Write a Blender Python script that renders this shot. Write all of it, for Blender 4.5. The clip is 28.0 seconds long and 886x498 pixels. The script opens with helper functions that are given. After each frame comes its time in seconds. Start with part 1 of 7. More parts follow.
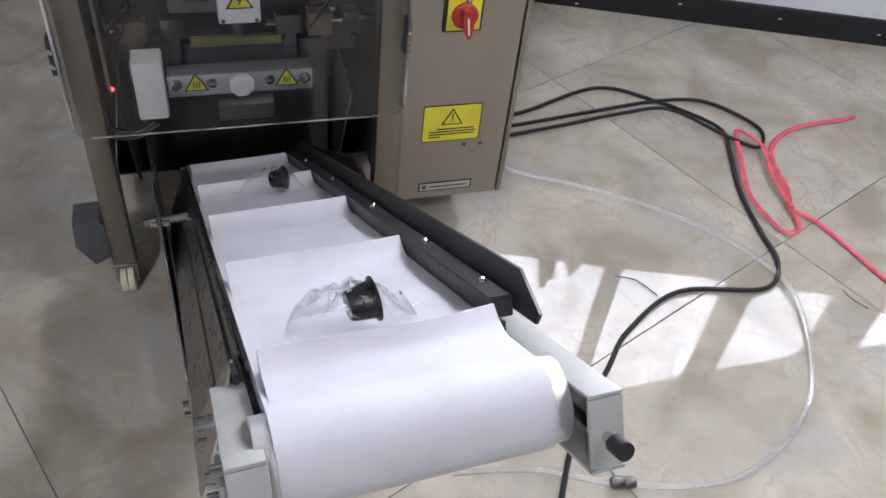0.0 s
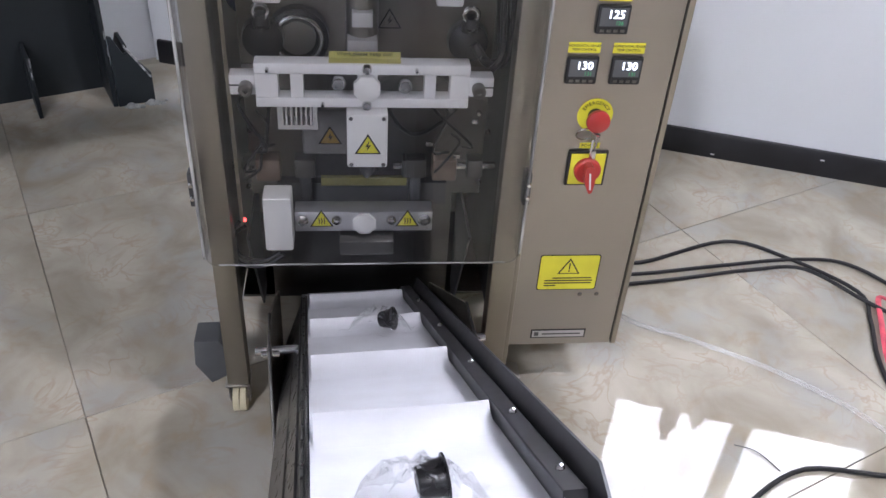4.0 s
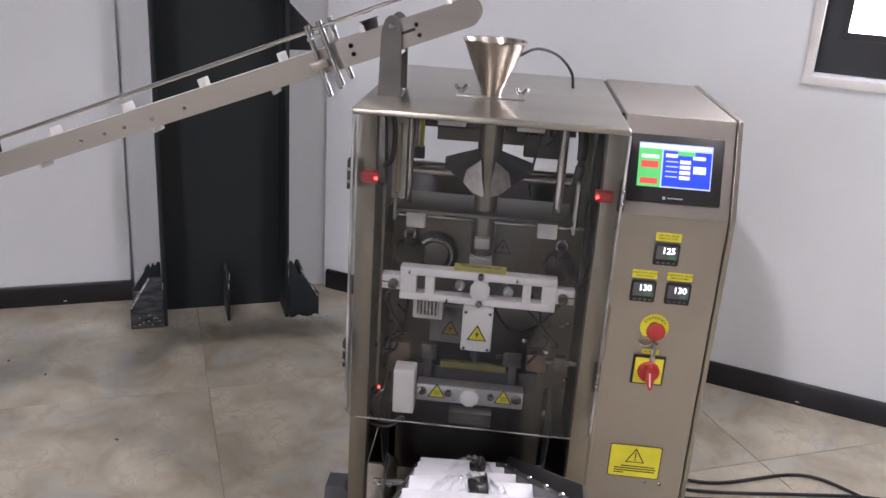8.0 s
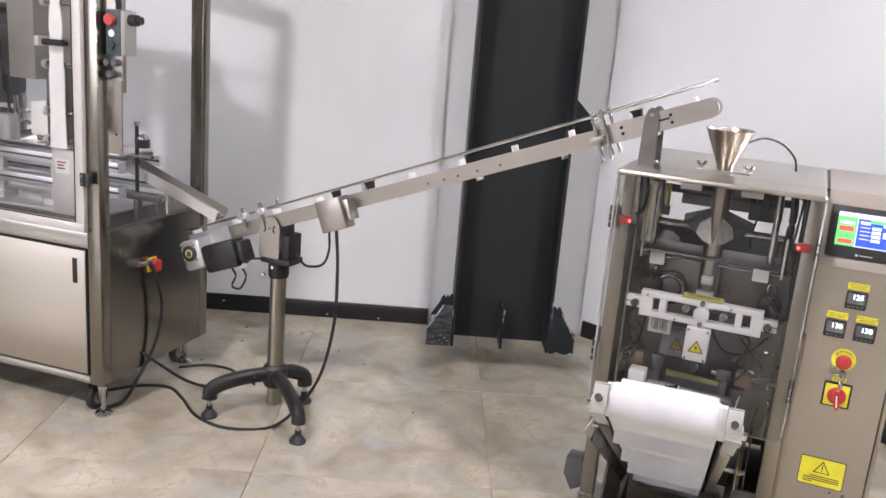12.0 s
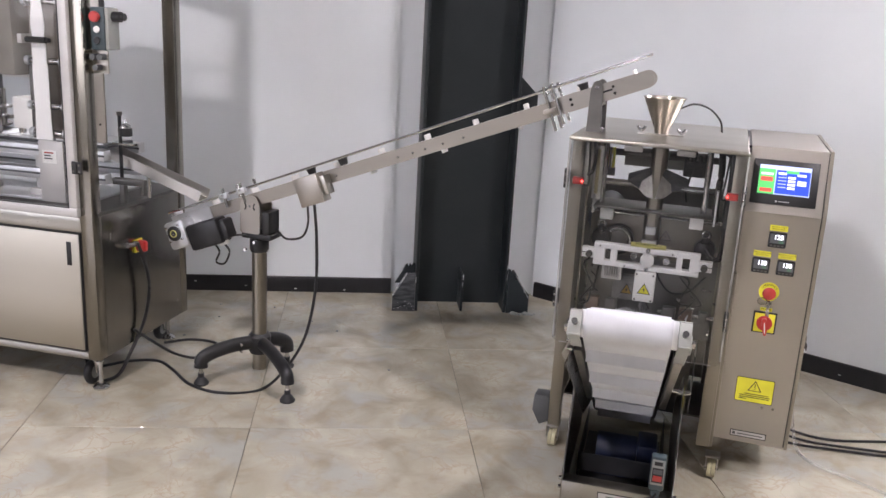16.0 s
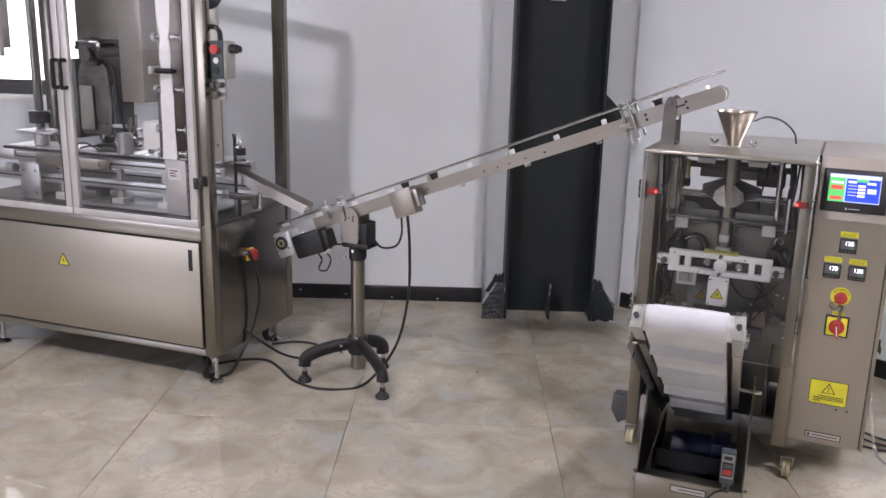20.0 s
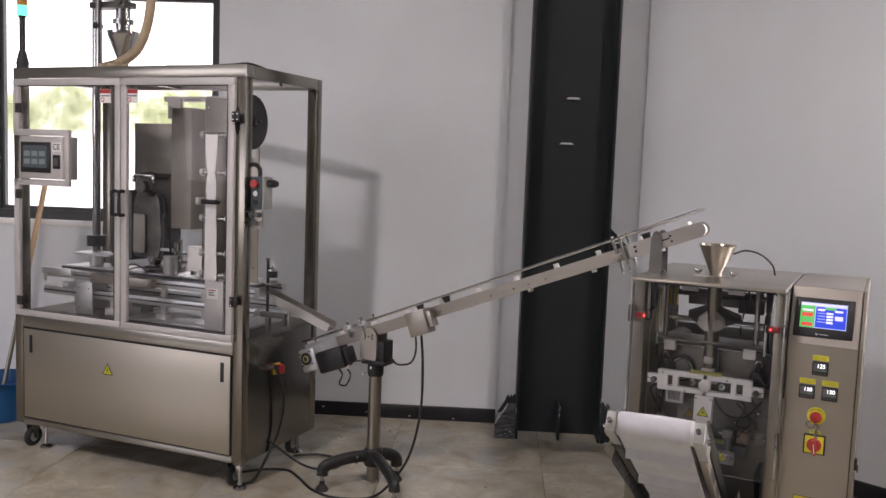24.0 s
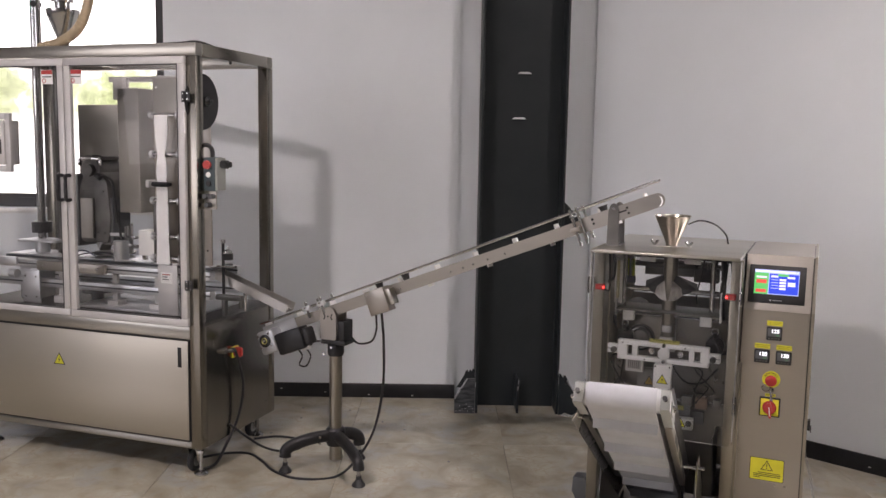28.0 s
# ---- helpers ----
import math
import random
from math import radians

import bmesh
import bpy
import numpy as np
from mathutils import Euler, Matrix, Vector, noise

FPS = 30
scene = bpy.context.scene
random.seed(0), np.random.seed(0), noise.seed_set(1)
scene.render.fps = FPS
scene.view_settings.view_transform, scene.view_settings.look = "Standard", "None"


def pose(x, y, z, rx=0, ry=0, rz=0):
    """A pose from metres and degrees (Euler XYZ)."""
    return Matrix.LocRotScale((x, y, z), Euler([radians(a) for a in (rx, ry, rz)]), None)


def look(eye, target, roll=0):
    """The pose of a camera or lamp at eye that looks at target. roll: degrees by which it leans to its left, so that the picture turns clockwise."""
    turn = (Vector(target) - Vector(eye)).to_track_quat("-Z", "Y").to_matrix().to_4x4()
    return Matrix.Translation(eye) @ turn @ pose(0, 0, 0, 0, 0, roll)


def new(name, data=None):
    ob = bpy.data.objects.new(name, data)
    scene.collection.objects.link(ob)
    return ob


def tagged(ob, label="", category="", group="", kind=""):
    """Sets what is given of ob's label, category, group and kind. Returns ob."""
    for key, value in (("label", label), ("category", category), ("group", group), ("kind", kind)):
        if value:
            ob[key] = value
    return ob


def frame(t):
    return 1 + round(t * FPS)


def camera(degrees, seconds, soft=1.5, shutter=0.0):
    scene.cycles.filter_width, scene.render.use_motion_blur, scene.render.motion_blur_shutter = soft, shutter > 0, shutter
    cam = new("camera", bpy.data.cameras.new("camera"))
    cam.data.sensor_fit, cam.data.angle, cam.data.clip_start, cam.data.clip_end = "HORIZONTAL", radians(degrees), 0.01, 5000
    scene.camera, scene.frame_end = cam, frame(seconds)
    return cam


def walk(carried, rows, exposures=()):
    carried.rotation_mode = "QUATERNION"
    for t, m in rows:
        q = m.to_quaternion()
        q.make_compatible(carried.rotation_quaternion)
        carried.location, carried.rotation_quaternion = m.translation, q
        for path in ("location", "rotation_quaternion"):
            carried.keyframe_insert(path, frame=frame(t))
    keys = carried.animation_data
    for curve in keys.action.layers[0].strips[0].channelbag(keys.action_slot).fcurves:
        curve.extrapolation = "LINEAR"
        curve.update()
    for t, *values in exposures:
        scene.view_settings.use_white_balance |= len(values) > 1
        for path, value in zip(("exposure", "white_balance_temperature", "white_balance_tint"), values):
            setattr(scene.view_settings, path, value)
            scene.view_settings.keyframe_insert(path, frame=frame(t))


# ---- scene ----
cam = camera(54.7, 28.0)
PATH = [
    (0, (0.546, 0.3, 1.311), (1.036, 1.653, -0.078), 7.3),
    (0.5, (0.567, 0.33, 1.314), (0.949, 1.743, -0.049), 6.8),
    (1, (0.581, 0.335, 1.316), (0.879, 1.787, -0.025), 5.9),
    (1.5, (0.585, 0.336, 1.33), (0.828, 1.837, 0.031), 5.1),
    (2, (0.592, 0.342, 1.335), (0.804, 1.886, 0.082), 4.3),
    (2.5, (0.591, 0.342, 1.34), (0.791, 1.912, 0.118), 3.9),
    (4.5, (0.587, 0.316, 1.343), (0.796, 1.917, 0.162), 3.9),
    (5, (0.584, 0.3, 1.35), (0.784, 1.932, 0.211), 3.5),
    (5.5, (0.547, 0.266, 1.37), (0.742, 1.962, 0.328), 2.8),
    (6, (0.513, 0.194, 1.382), (0.711, 1.945, 0.436), 2.7),
    (6.5, (0.515, 0.117, 1.402), (0.677, 1.913, 0.537), 3.5),
    (7, (0.586, 0.03, 1.41), (0.626, 1.867, 0.621), 4.5),
    (7.5, (0.653, -0.05, 1.413), (0.572, 1.807, 0.675), 4.2),
    (8, (0.649, -0.151, 1.428), (0.514, 1.729, 0.758), 3.8),
    (8.5, (0.64, -0.284, 1.426), (0.459, 1.606, 0.797), 3.8),
    (9, (0.662, -0.391, 1.438), (0.41, 1.494, 0.817), 4.0),
    (9.5, (0.724, -0.483, 1.442), (0.353, 1.391, 0.852), 4.2),
    (10, (0.783, -0.556, 1.443), (0.286, 1.296, 0.874), 3.9),
    (10.5, (0.785, -0.642, 1.44), (0.215, 1.198, 0.903), 3.5),
    (11, (0.777, -0.739, 1.436), (0.188, 1.098, 0.907), 3.7),
    (11.5, (0.782, -0.812, 1.452), (0.179, 1.024, 0.939), 4.0),
    (12, (0.815, -0.882, 1.447), (0.073, 0.909, 0.956), 4.8),
    (12.5, (0.817, -0.936, 1.442), (-0.066, 0.787, 0.941), 4.1),
    (14.5, (0.69, -1.098, 1.453), (0.126, 0.755, 0.955), 2.7),
    (15, (0.753, -1.147, 1.453), (0.213, 0.709, 0.938), 3.2),
    (15.5, (0.796, -1.193, 1.457), (0.234, 0.656, 0.939), 3.1),
    (16, (0.805, -1.213, 1.455), (0.213, 0.625, 0.935), 3.1),
    (16.5, (0.774, -1.215, 1.452), (0.183, 0.62, 0.921), 2.9),
    (17, (0.747, -1.204, 1.453), (0.173, 0.635, 0.912), 2.6),
    (17.5, (0.776, -1.195, 1.454), (0.172, 0.634, 0.916), 2.9),
    (18, (0.881, -1.198, 1.455), (0.167, 0.599, 0.943), 3.4),
    (18.5, (0.954, -1.22, 1.456), (0.147, 0.538, 0.951), 3.2),
    (19, (0.948, -1.267, 1.459), (0.1, 0.474, 0.958), 2.3),
    (19.5, (0.925, -1.351, 1.464), (0.074, 0.389, 0.966), 1.2),
    (20, (0.939, -1.412, 1.474), (0.126, 0.35, 0.988), 1.4),
    (20.5, (0.984, -1.448, 1.475), (0.201, 0.334, 1.017), 2.2),
    (22.5, (1.182, -1.579, 1.468), (0.281, 0.173, 1.124), 2.3),
    (23, (1.17, -1.609, 1.478), (0.287, 0.163, 1.197), 2.1),
    (23.5, (1.168, -1.647, 1.488), (0.277, 0.129, 1.259), 2.0),
    (24, (1.169, -1.669, 1.491), (0.255, 0.1, 1.306), 2.1),
    (24.5, (1.167, -1.683, 1.494), (0.236, 0.08, 1.341), 2.5),
    (25, (1.166, -1.69, 1.498), (0.222, 0.07, 1.377), 2.8),
    (25.5, (1.161, -1.697, 1.508), (0.22, 0.065, 1.424), 2.7),
    (26, (1.155, -1.698, 1.507), (0.224, 0.072, 1.441), 2.7),
    (26.5, (1.146, -1.695, 1.499), (0.228, 0.079, 1.4), 2.5),
    (27, (1.146, -1.682, 1.494), (0.253, 0.101, 1.341), 2.1),
    (27.5, (1.126, -1.687, 1.492), (0.283, 0.115, 1.289), 1.4),
    (28, (1.118, -1.688, 1.487), (0.321, 0.131, 1.253), 1.0),
]
EXPO = [(0, -0.02, 6000, 20.5), (1, 0.2, 6000, 21), (2, 0.42, 5950, 21), (5, 0.47, 5900, 21), (6, 0.8, 5950, 24), (7, 0.43, 6300, 25.5), (8, 0.31, 6380, 24.5), (9, 0.33, 6500, 23.5), (10, 0.69, 6550, 22.5), (11, 1.02, 6550, 22.5), (12, 0.92, 6550, 22.5), (15, 0.68, 6450, 23), (16, 0.62, 6450, 22.5), (17, 0.62, 6330, 23.5), (18, 0.63, 6300, 23), (19, 0.55, 6300, 24), (20, 0.4, 6320, 25), (22.5, 0.32, 6450, 22.5), (24, -0.15, 6780, 24.5), (25, -0.46, 6900, 27), (26, -0.26, 6830, 24.5), (27, -0.29, 6900, 25), (28, 0.02, 6850, 24)]
walk(cam, [(t, look(eye, target, roll)) for t, eye, target, roll in PATH], EXPO)

# world, sun and lights
SUN_DIR = Vector((-0.50, -1.06, -1.13)).normalized()
world = bpy.data.worlds.new("sky")
scene.world = world
world.use_nodes = True
wn = world.node_tree.nodes
sky = wn.new("ShaderNodeTexSky")
sky.sky_type, sky.sun_disc = "NISHITA", False
sky.sun_elevation, sky.sun_rotation = math.asin(-SUN_DIR.z), math.atan2(-SUN_DIR.x, -SUN_DIR.y)
world.node_tree.links.new(sky.outputs[0], wn["Background"].inputs[0])
wn["Background"].inputs[1].default_value = 0.15


def lamp(name, kind, power, m, color=(1, 1, 1), size=1.0, size_y=None):
    d = bpy.data.lights.new(name, kind)
    d.energy, d.color = power, color
    if kind == "AREA":
        d.shape, d.size, d.size_y = "RECTANGLE", size, size_y or size
    ob = new(name, d)
    ob.matrix_basis = m
    return ob


sun = lamp("sun", "SUN", 0.6, look((0, 0, 0), SUN_DIR), (1.0, 0.95, 0.88))
sun.data.angle = radians(15)
for lx, ly, power in ((-0.86, -2.0, 130), (2.90, 0.10, 95)):
    lamp("ceiling_lamp_light", "AREA", power, look((lx, ly, 4.28), (lx, ly + 0.01, 0)), (1.0, 0.98, 0.95), 0.30, 0.30)
# this lamp and its wall opening are unseen, added as fill from behind
lamp("rear_fill_light", "AREA", 75, look((-4.2, -5.9, 2.2), (-3.2, 0, 1.4)), (0.98, 0.98, 1.0), 4.2, 2.0)


# materials
def nodes_of(name):
    m = bpy.data.materials.new(name)
    m.use_nodes = True
    return m, m.node_tree.nodes, m.node_tree.links, m.node_tree.nodes["Principled BSDF"]


def mat(name, color, rough=0.5, metal=0.0, var=0.12, scale=6.0, bump=0.0, bscale=60.0, coat=0.0, stretch=(1, 1, 1), rvar=0.1, spec=0.5, dirt=None):
    m, n, l, p = nodes_of(name)
    tc, mp = n.new("ShaderNodeTexCoord"), n.new("ShaderNodeMapping")
    mp.inputs["Scale"].default_value = stretch
    l.new(tc.outputs["Object"], mp.inputs[0])
    big, fine = n.new("ShaderNodeTexNoise"), n.new("ShaderNodeTexNoise")
    big.inputs["Scale"].default_value, big.inputs["Detail"].default_value = scale, 5
    fine.inputs["Scale"].default_value, fine.inputs["Detail"].default_value = bscale, 3
    l.new(mp.outputs[0], big.inputs[0])
    l.new(mp.outputs[0], fine.inputs[0])
    mix = n.new("ShaderNodeMix")
    mix.data_type = "RGBA"
    dark = dirt or tuple(c * (1 - 2 * var) for c in color)
    mix.inputs[6].default_value, mix.inputs[7].default_value = (*dark, 1), (*[min(1, c * (1 + var)) for c in color], 1)
    ramp = n.new("ShaderNodeMapRange")
    ramp.inputs[1].default_value, ramp.inputs[2].default_value = 0.3, 0.62
    l.new(big.outputs[0], ramp.inputs[0])
    l.new(ramp.outputs[0], mix.inputs[0])
    l.new(mix.outputs[2], p.inputs["Base Color"])
    rr = n.new("ShaderNodeMapRange")
    rr.inputs[3].default_value, rr.inputs[4].default_value = max(0.02, rough - rvar), min(1, rough + rvar)
    l.new(fine.outputs[0], rr.inputs[0])
    l.new(rr.outputs[0], p.inputs["Roughness"])
    p.inputs["Metallic"].default_value, p.inputs["Coat Weight"].default_value = metal, coat
    p.inputs["Specular IOR Level"].default_value = spec
    if bump:
        b = n.new("ShaderNodeBump")
        b.inputs["Strength"].default_value, b.inputs["Distance"].default_value = bump, 0.002
        l.new(fine.outputs[0], b.inputs["Height"])
        l.new(b.outputs[0], p.inputs["Normal"])
    return m


def glow(name, color, strength):
    m, n, l, p = nodes_of(name)
    p.inputs["Base Color"].default_value = (*[c * 0.3 for c in color], 1)
    p.inputs["Emission Color"].default_value, p.inputs["Emission Strength"].default_value = (*color, 1), strength
    return m


def clear(name, tint=(1, 1, 1), rough=0.03, ior=1.45, boost=1.0, haze=0.0):
    m, n, l, p = nodes_of(name)
    tr, gl, fr, mx, ml = (n.new("ShaderNode" + k) for k in ("BsdfTransparent", "BsdfGlossy", "Fresnel", "MixShader", "Math"))
    tr.inputs[0].default_value, gl.inputs["Roughness"].default_value = (*tint, 1), rough
    fr.inputs[0].default_value = ior
    ml.operation = "MULTIPLY"
    ml.inputs[1].default_value = boost
    l.new(fr.outputs[0], ml.inputs[0])
    l.new(ml.outputs[0], mx.inputs[0])
    l.new(tr.outputs[0], mx.inputs[1])
    l.new(gl.outputs[0], mx.inputs[2])
    if haze:  # a little milky scatter in the film
        df, mh = n.new("ShaderNodeBsdfDiffuse"), n.new("ShaderNodeMixShader")
        df.inputs[0].default_value, mh.inputs[0].default_value = (0.9, 0.9, 0.9, 1), haze
        l.new(mx.outputs[0], mh.inputs[1])
        l.new(df.outputs[0], mh.inputs[2])
        mx = mh
    l.new(mx.outputs[0], n["Material Output"].inputs[0])
    return m


def marble(name):
    m, n, l, p = nodes_of(name)
    tc, oi = n.new("ShaderNodeTexCoord"), n.new("ShaderNodeObjectInfo")
    off = n.new("ShaderNodeVectorMath")
    off.operation = "MULTIPLY_ADD"
    off.inputs[1].default_value = (1, 1, 1)
    sc = n.new("ShaderNodeVectorMath")
    sc.operation = "SCALE"
    sc.inputs[0].default_value = (37, 61, 13)
    l.new(oi.outputs["Random"], sc.inputs["Scale"])
    l.new(tc.outputs["Object"], off.inputs[0])
    l.new(sc.outputs[0], off.inputs[2])
    big, vein, cloud = (n.new("ShaderNodeTexNoise") for _ in range(3))
    for k, s, d, w in ((big, 4.6, 10, 0.7), (vein, 6.5, 9, 0.9), (cloud, 14, 6, 0.4)):
        k.inputs["Scale"].default_value, k.inputs["Detail"].default_value, k.inputs["Distortion"].default_value = s, d, w
        l.new(off.outputs[0], k.inputs[0])
    ramp = n.new("ShaderNodeValToRGB")
    e = ramp.color_ramp.elements
    e[0].position, e[0].color = 0.33, (0.315, 0.283, 0.220, 1)
    e[1].position, e[1].color = 0.66, (0.50, 0.468, 0.385, 1)
    mid = e.new(0.48)
    mid.color = (0.41, 0.378, 0.302, 1)
    l.new(big.outputs[0], ramp.inputs[0])
    vr = n.new("ShaderNodeValToRGB")
    v = vr.color_ramp.elements
    v[0].position, v[0].color = 0.452, (0, 0, 0, 1)
    v[1].position, v[1].color = 0.545, (0, 0, 0, 1)
    v.new(0.50).color = (1, 1, 1, 1)
    l.new(vein.outputs[0], vr.inputs[0])
    gate = n.new("ShaderNodeMath")
    gate.operation = "MULTIPLY"
    l.new(vr.outputs[0], gate.inputs[0])
    gr = n.new("ShaderNodeMapRange")
    gr.inputs[1].default_value, gr.inputs[2].default_value, gr.inputs[4].default_value = 0.40, 0.64, 0.40
    l.new(cloud.outputs[0], gr.inputs[0])
    l.new(gr.outputs[0], gate.inputs[1])
    mix = n.new("ShaderNodeMix")
    mix.data_type = "RGBA"
    mix.inputs[7].default_value = (0.34, 0.26, 0.17, 1)
    l.new(gate.outputs[0], mix.inputs[0])
    # grey patches, and broken brown seams between angular pieces
    grey, shade, warp = n.new("ShaderNodeTexNoise"), n.new("ShaderNodeMapRange"), n.new("ShaderNodeVectorMath")
    grey.inputs["Scale"].default_value, grey.inputs["Detail"].default_value = 5.0, 7
    l.new(off.outputs[0], grey.inputs[0])
    shade.inputs[1].default_value, shade.inputs[2].default_value, shade.inputs[4].default_value = 0.52, 0.66, 0.75
    l.new(grey.outputs[0], shade.inputs[0])
    patch = n.new("ShaderNodeMix")
    patch.data_type = "RGBA"
    patch.inputs[7].default_value = (0.385, 0.386, 0.355, 1)
    l.new(shade.outputs[0], patch.inputs[0])
    l.new(ramp.outputs[0], patch.inputs[6])
    l.new(patch.outputs[2], mix.inputs[6])
    warp.operation = "MULTIPLY_ADD"
    warp.inputs[1].default_value = (0.34, 0.34, 0.34)
    l.new(vein.outputs["Color"], warp.inputs[0])
    l.new(off.outputs[0], warp.inputs[2])
    cell, seam, some, both = n.new("ShaderNodeTexVoronoi"), n.new("ShaderNodeMapRange"), n.new("ShaderNodeMapRange"), n.new("ShaderNodeMath")
    cell.feature = "DISTANCE_TO_EDGE"
    cell.inputs["Scale"].default_value = 9.0
    l.new(warp.outputs[0], cell.inputs["Vector"])
    seam.inputs[1].default_value, seam.inputs[2].default_value, seam.inputs[3].default_value, seam.inputs[4].default_value = 0.0, 0.060, 1.0, 0.0
    l.new(cell.outputs["Distance"], seam.inputs[0])
    some.inputs[1].default_value, some.inputs[2].default_value, some.inputs[4].default_value = 0.47, 0.64, 0.42
    l.new(big.outputs[0], some.inputs[0])
    both.operation = "MULTIPLY"
    l.new(seam.outputs[0], both.inputs[0])
    l.new(some.outputs[0], both.inputs[1])
    brown = n.new("ShaderNodeMix")
    brown.data_type = "RGBA"
    brown.inputs[7].default_value = (0.34, 0.235, 0.145, 1)
    l.new(both.outputs[0], brown.inputs[0])
    l.new(mix.outputs[2], brown.inputs[6])
    l.new(brown.outputs[2], p.inputs["Base Color"])
    rr = n.new("ShaderNodeMapRange")
    rr.inputs[3].default_value, rr.inputs[4].default_value = 0.01, 0.035
    l.new(cloud.outputs[0], rr.inputs[0])
    l.new(rr.outputs[0], p.inputs["Roughness"])
    p.inputs["Specular IOR Level"].default_value = 0.62
    swell, wave = n.new("ShaderNodeTexNoise"), n.new("ShaderNodeBump")  # the glaze is not quite flat
    swell.inputs["Scale"].default_value, swell.inputs["Detail"].default_value = 2.2, 1
    wave.inputs["Strength"].default_value, wave.inputs["Distance"].default_value = 1.0, 0.0012
    l.new(off.outputs[0], swell.inputs[0])
    l.new(swell.outputs[0], wave.inputs["Height"])
    l.new(wave.outputs[0], p.inputs["Normal"])
    return m


TILE = marble("polished_marble_tile")
GROUT = mat("grout", (0.27, 0.235, 0.19), 0.8)
WALL = mat("white_wall_paint", (0.745, 0.785, 0.815), 0.75, var=0.03, scale=1.2, bump=0.08, bscale=120)
HALL = mat("unseen_wall_grey", (0.26, 0.26, 0.26), 0.8, var=0.2, scale=0.8)
CEIL = mat("unseen_ceiling_grey", (0.30, 0.30, 0.31), 0.7, var=0.08)
SKIRT = mat("black_glazed_skirting", (0.012, 0.012, 0.014), 0.38, var=0.2, scale=9)
DARKSTEEL = mat("dark_painted_steel", (0.015, 0.019, 0.021), 0.46, var=0.25, scale=4, bump=0.15, bscale=80, dirt=(0.024, 0.028, 0.031), spec=0.3)
SCUFF = mat("scuffed_steel_edge", (0.34, 0.35, 0.36), 0.6, var=0.45, scale=60, bump=0.3)
GUSSET = mat("scraped_dark_steel", (0.017, 0.020, 0.023), 0.5, var=0.1, scale=24, bump=0.3, bscale=70, dirt=(0.10, 0.105, 0.11), stretch=(0.5, 0.5, 2.2), spec=0.3)
FRAME = mat("black_window_frame", (0.015, 0.016, 0.018), 0.4)
STEEL = mat("brushed_stainless", (0.405, 0.386, 0.345), 0.30, 1.0, var=0.10, scale=3, bump=0.06, bscale=260, stretch=(0.06, 1, 1), rvar=0.06)
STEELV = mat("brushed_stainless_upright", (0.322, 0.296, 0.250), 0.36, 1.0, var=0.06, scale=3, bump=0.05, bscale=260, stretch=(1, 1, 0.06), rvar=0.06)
SATIN = mat("satin_stainless_panel", (0.405, 0.376, 0.338), 0.40, 1.0, var=0.04, scale=1.6, bump=0.04, bscale=300, stretch=(0.05, 1, 1), rvar=0.05)
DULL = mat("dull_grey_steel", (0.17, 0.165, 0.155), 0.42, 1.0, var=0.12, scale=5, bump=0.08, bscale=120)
FUNNEL = mat("polished_funnel_steel", (0.52, 0.47, 0.41), 0.24, 1.0, var=0.06, scale=5, bump=0.04, bscale=200, stretch=(1, 1, 0.1), rvar=0.08)
HEADSTEEL = mat("head_plate_steel", (0.41, 0.39, 0.36), 0.34, 1.0, var=0.1, scale=7, bump=0.05, bscale=240, stretch=(0.1, 1, 1), rvar=0.06)
DIMPLE = mat("dimpled_steel", (0.50, 0.48, 0.45), 0.42, 0.85, var=0.12, scale=60, bump=0.5, bscale=420)
CHROME = mat("chrome", (0.56, 0.555, 0.55), 0.16, 1.0, var=0.04, rvar=0.04)
ALU = mat("anodised_aluminium", (0.62, 0.63, 0.64), 0.42, 0.85, var=0.05, scale=8, bump=0.05, bscale=200)
JAWALU = mat("pale_milled_aluminium", (0.84, 0.84, 0.84), 0.5, 0.1, var=0.03, scale=10, bump=0.05, bscale=200)
# lighter base stands in for the bright floor mirrored in the door
CABINET = mat("lightened_cabinet_sheet", (0.525, 0.488, 0.415), 0.42, 1.0, var=0.05, scale=1.6, bump=0.04, bscale=300, stretch=(0.05, 1, 1), rvar=0.06)
WHITEALU = mat("pale_aluminium", (0.56, 0.55, 0.54), 0.45, 0.25, var=0.04, scale=10, bump=0.05, bscale=200)
BLACK = mat("black_plastic", (0.014, 0.014, 0.015), 0.42, var=0.2, scale=20, bump=0.1, bscale=200)
RUBBER = mat("black_rubber", (0.012, 0.012, 0.013), 0.55, var=0.2)
GREYBOX = mat("light_grey_cast_paint", (0.29, 0.30, 0.28), 0.5, var=0.06, bump=0.1, bscale=150)
GUARD = mat("black_anodised_guard", (0.020, 0.020, 0.022), 0.40, 0.0, var=0.06, scale=4, rvar=0.04)
BELT = mat("white_belt", (0.465, 0.478, 0.503), 0.55, var=0.03, scale=12, dirt=(0.42, 0.427, 0.445), bump=0.06, bscale=180)
WHITE = mat("white_plastic", (0.82, 0.82, 0.80), 0.45, var=0.03)
CREAM = mat("cream_wheel", (0.60, 0.55, 0.36), 0.5, var=0.1)
YELLOW = mat("yellow_label", (0.70, 0.66, 0.035), 0.5, var=0.04, scale=20)
RED = mat("red_plastic", (0.43, 0.035, 0.03), 0.38, var=0.06)
REDTWINE = mat("red_twine", (0.72, 0.09, 0.13), 0.5, var=0.15, scale=40)
TEAL = mat("teal_grey_box", (0.05, 0.075, 0.085), 0.45, var=0.08)
BLUE = mat("blue_motor_paint", (0.008, 0.014, 0.045), 0.45, var=0.15)
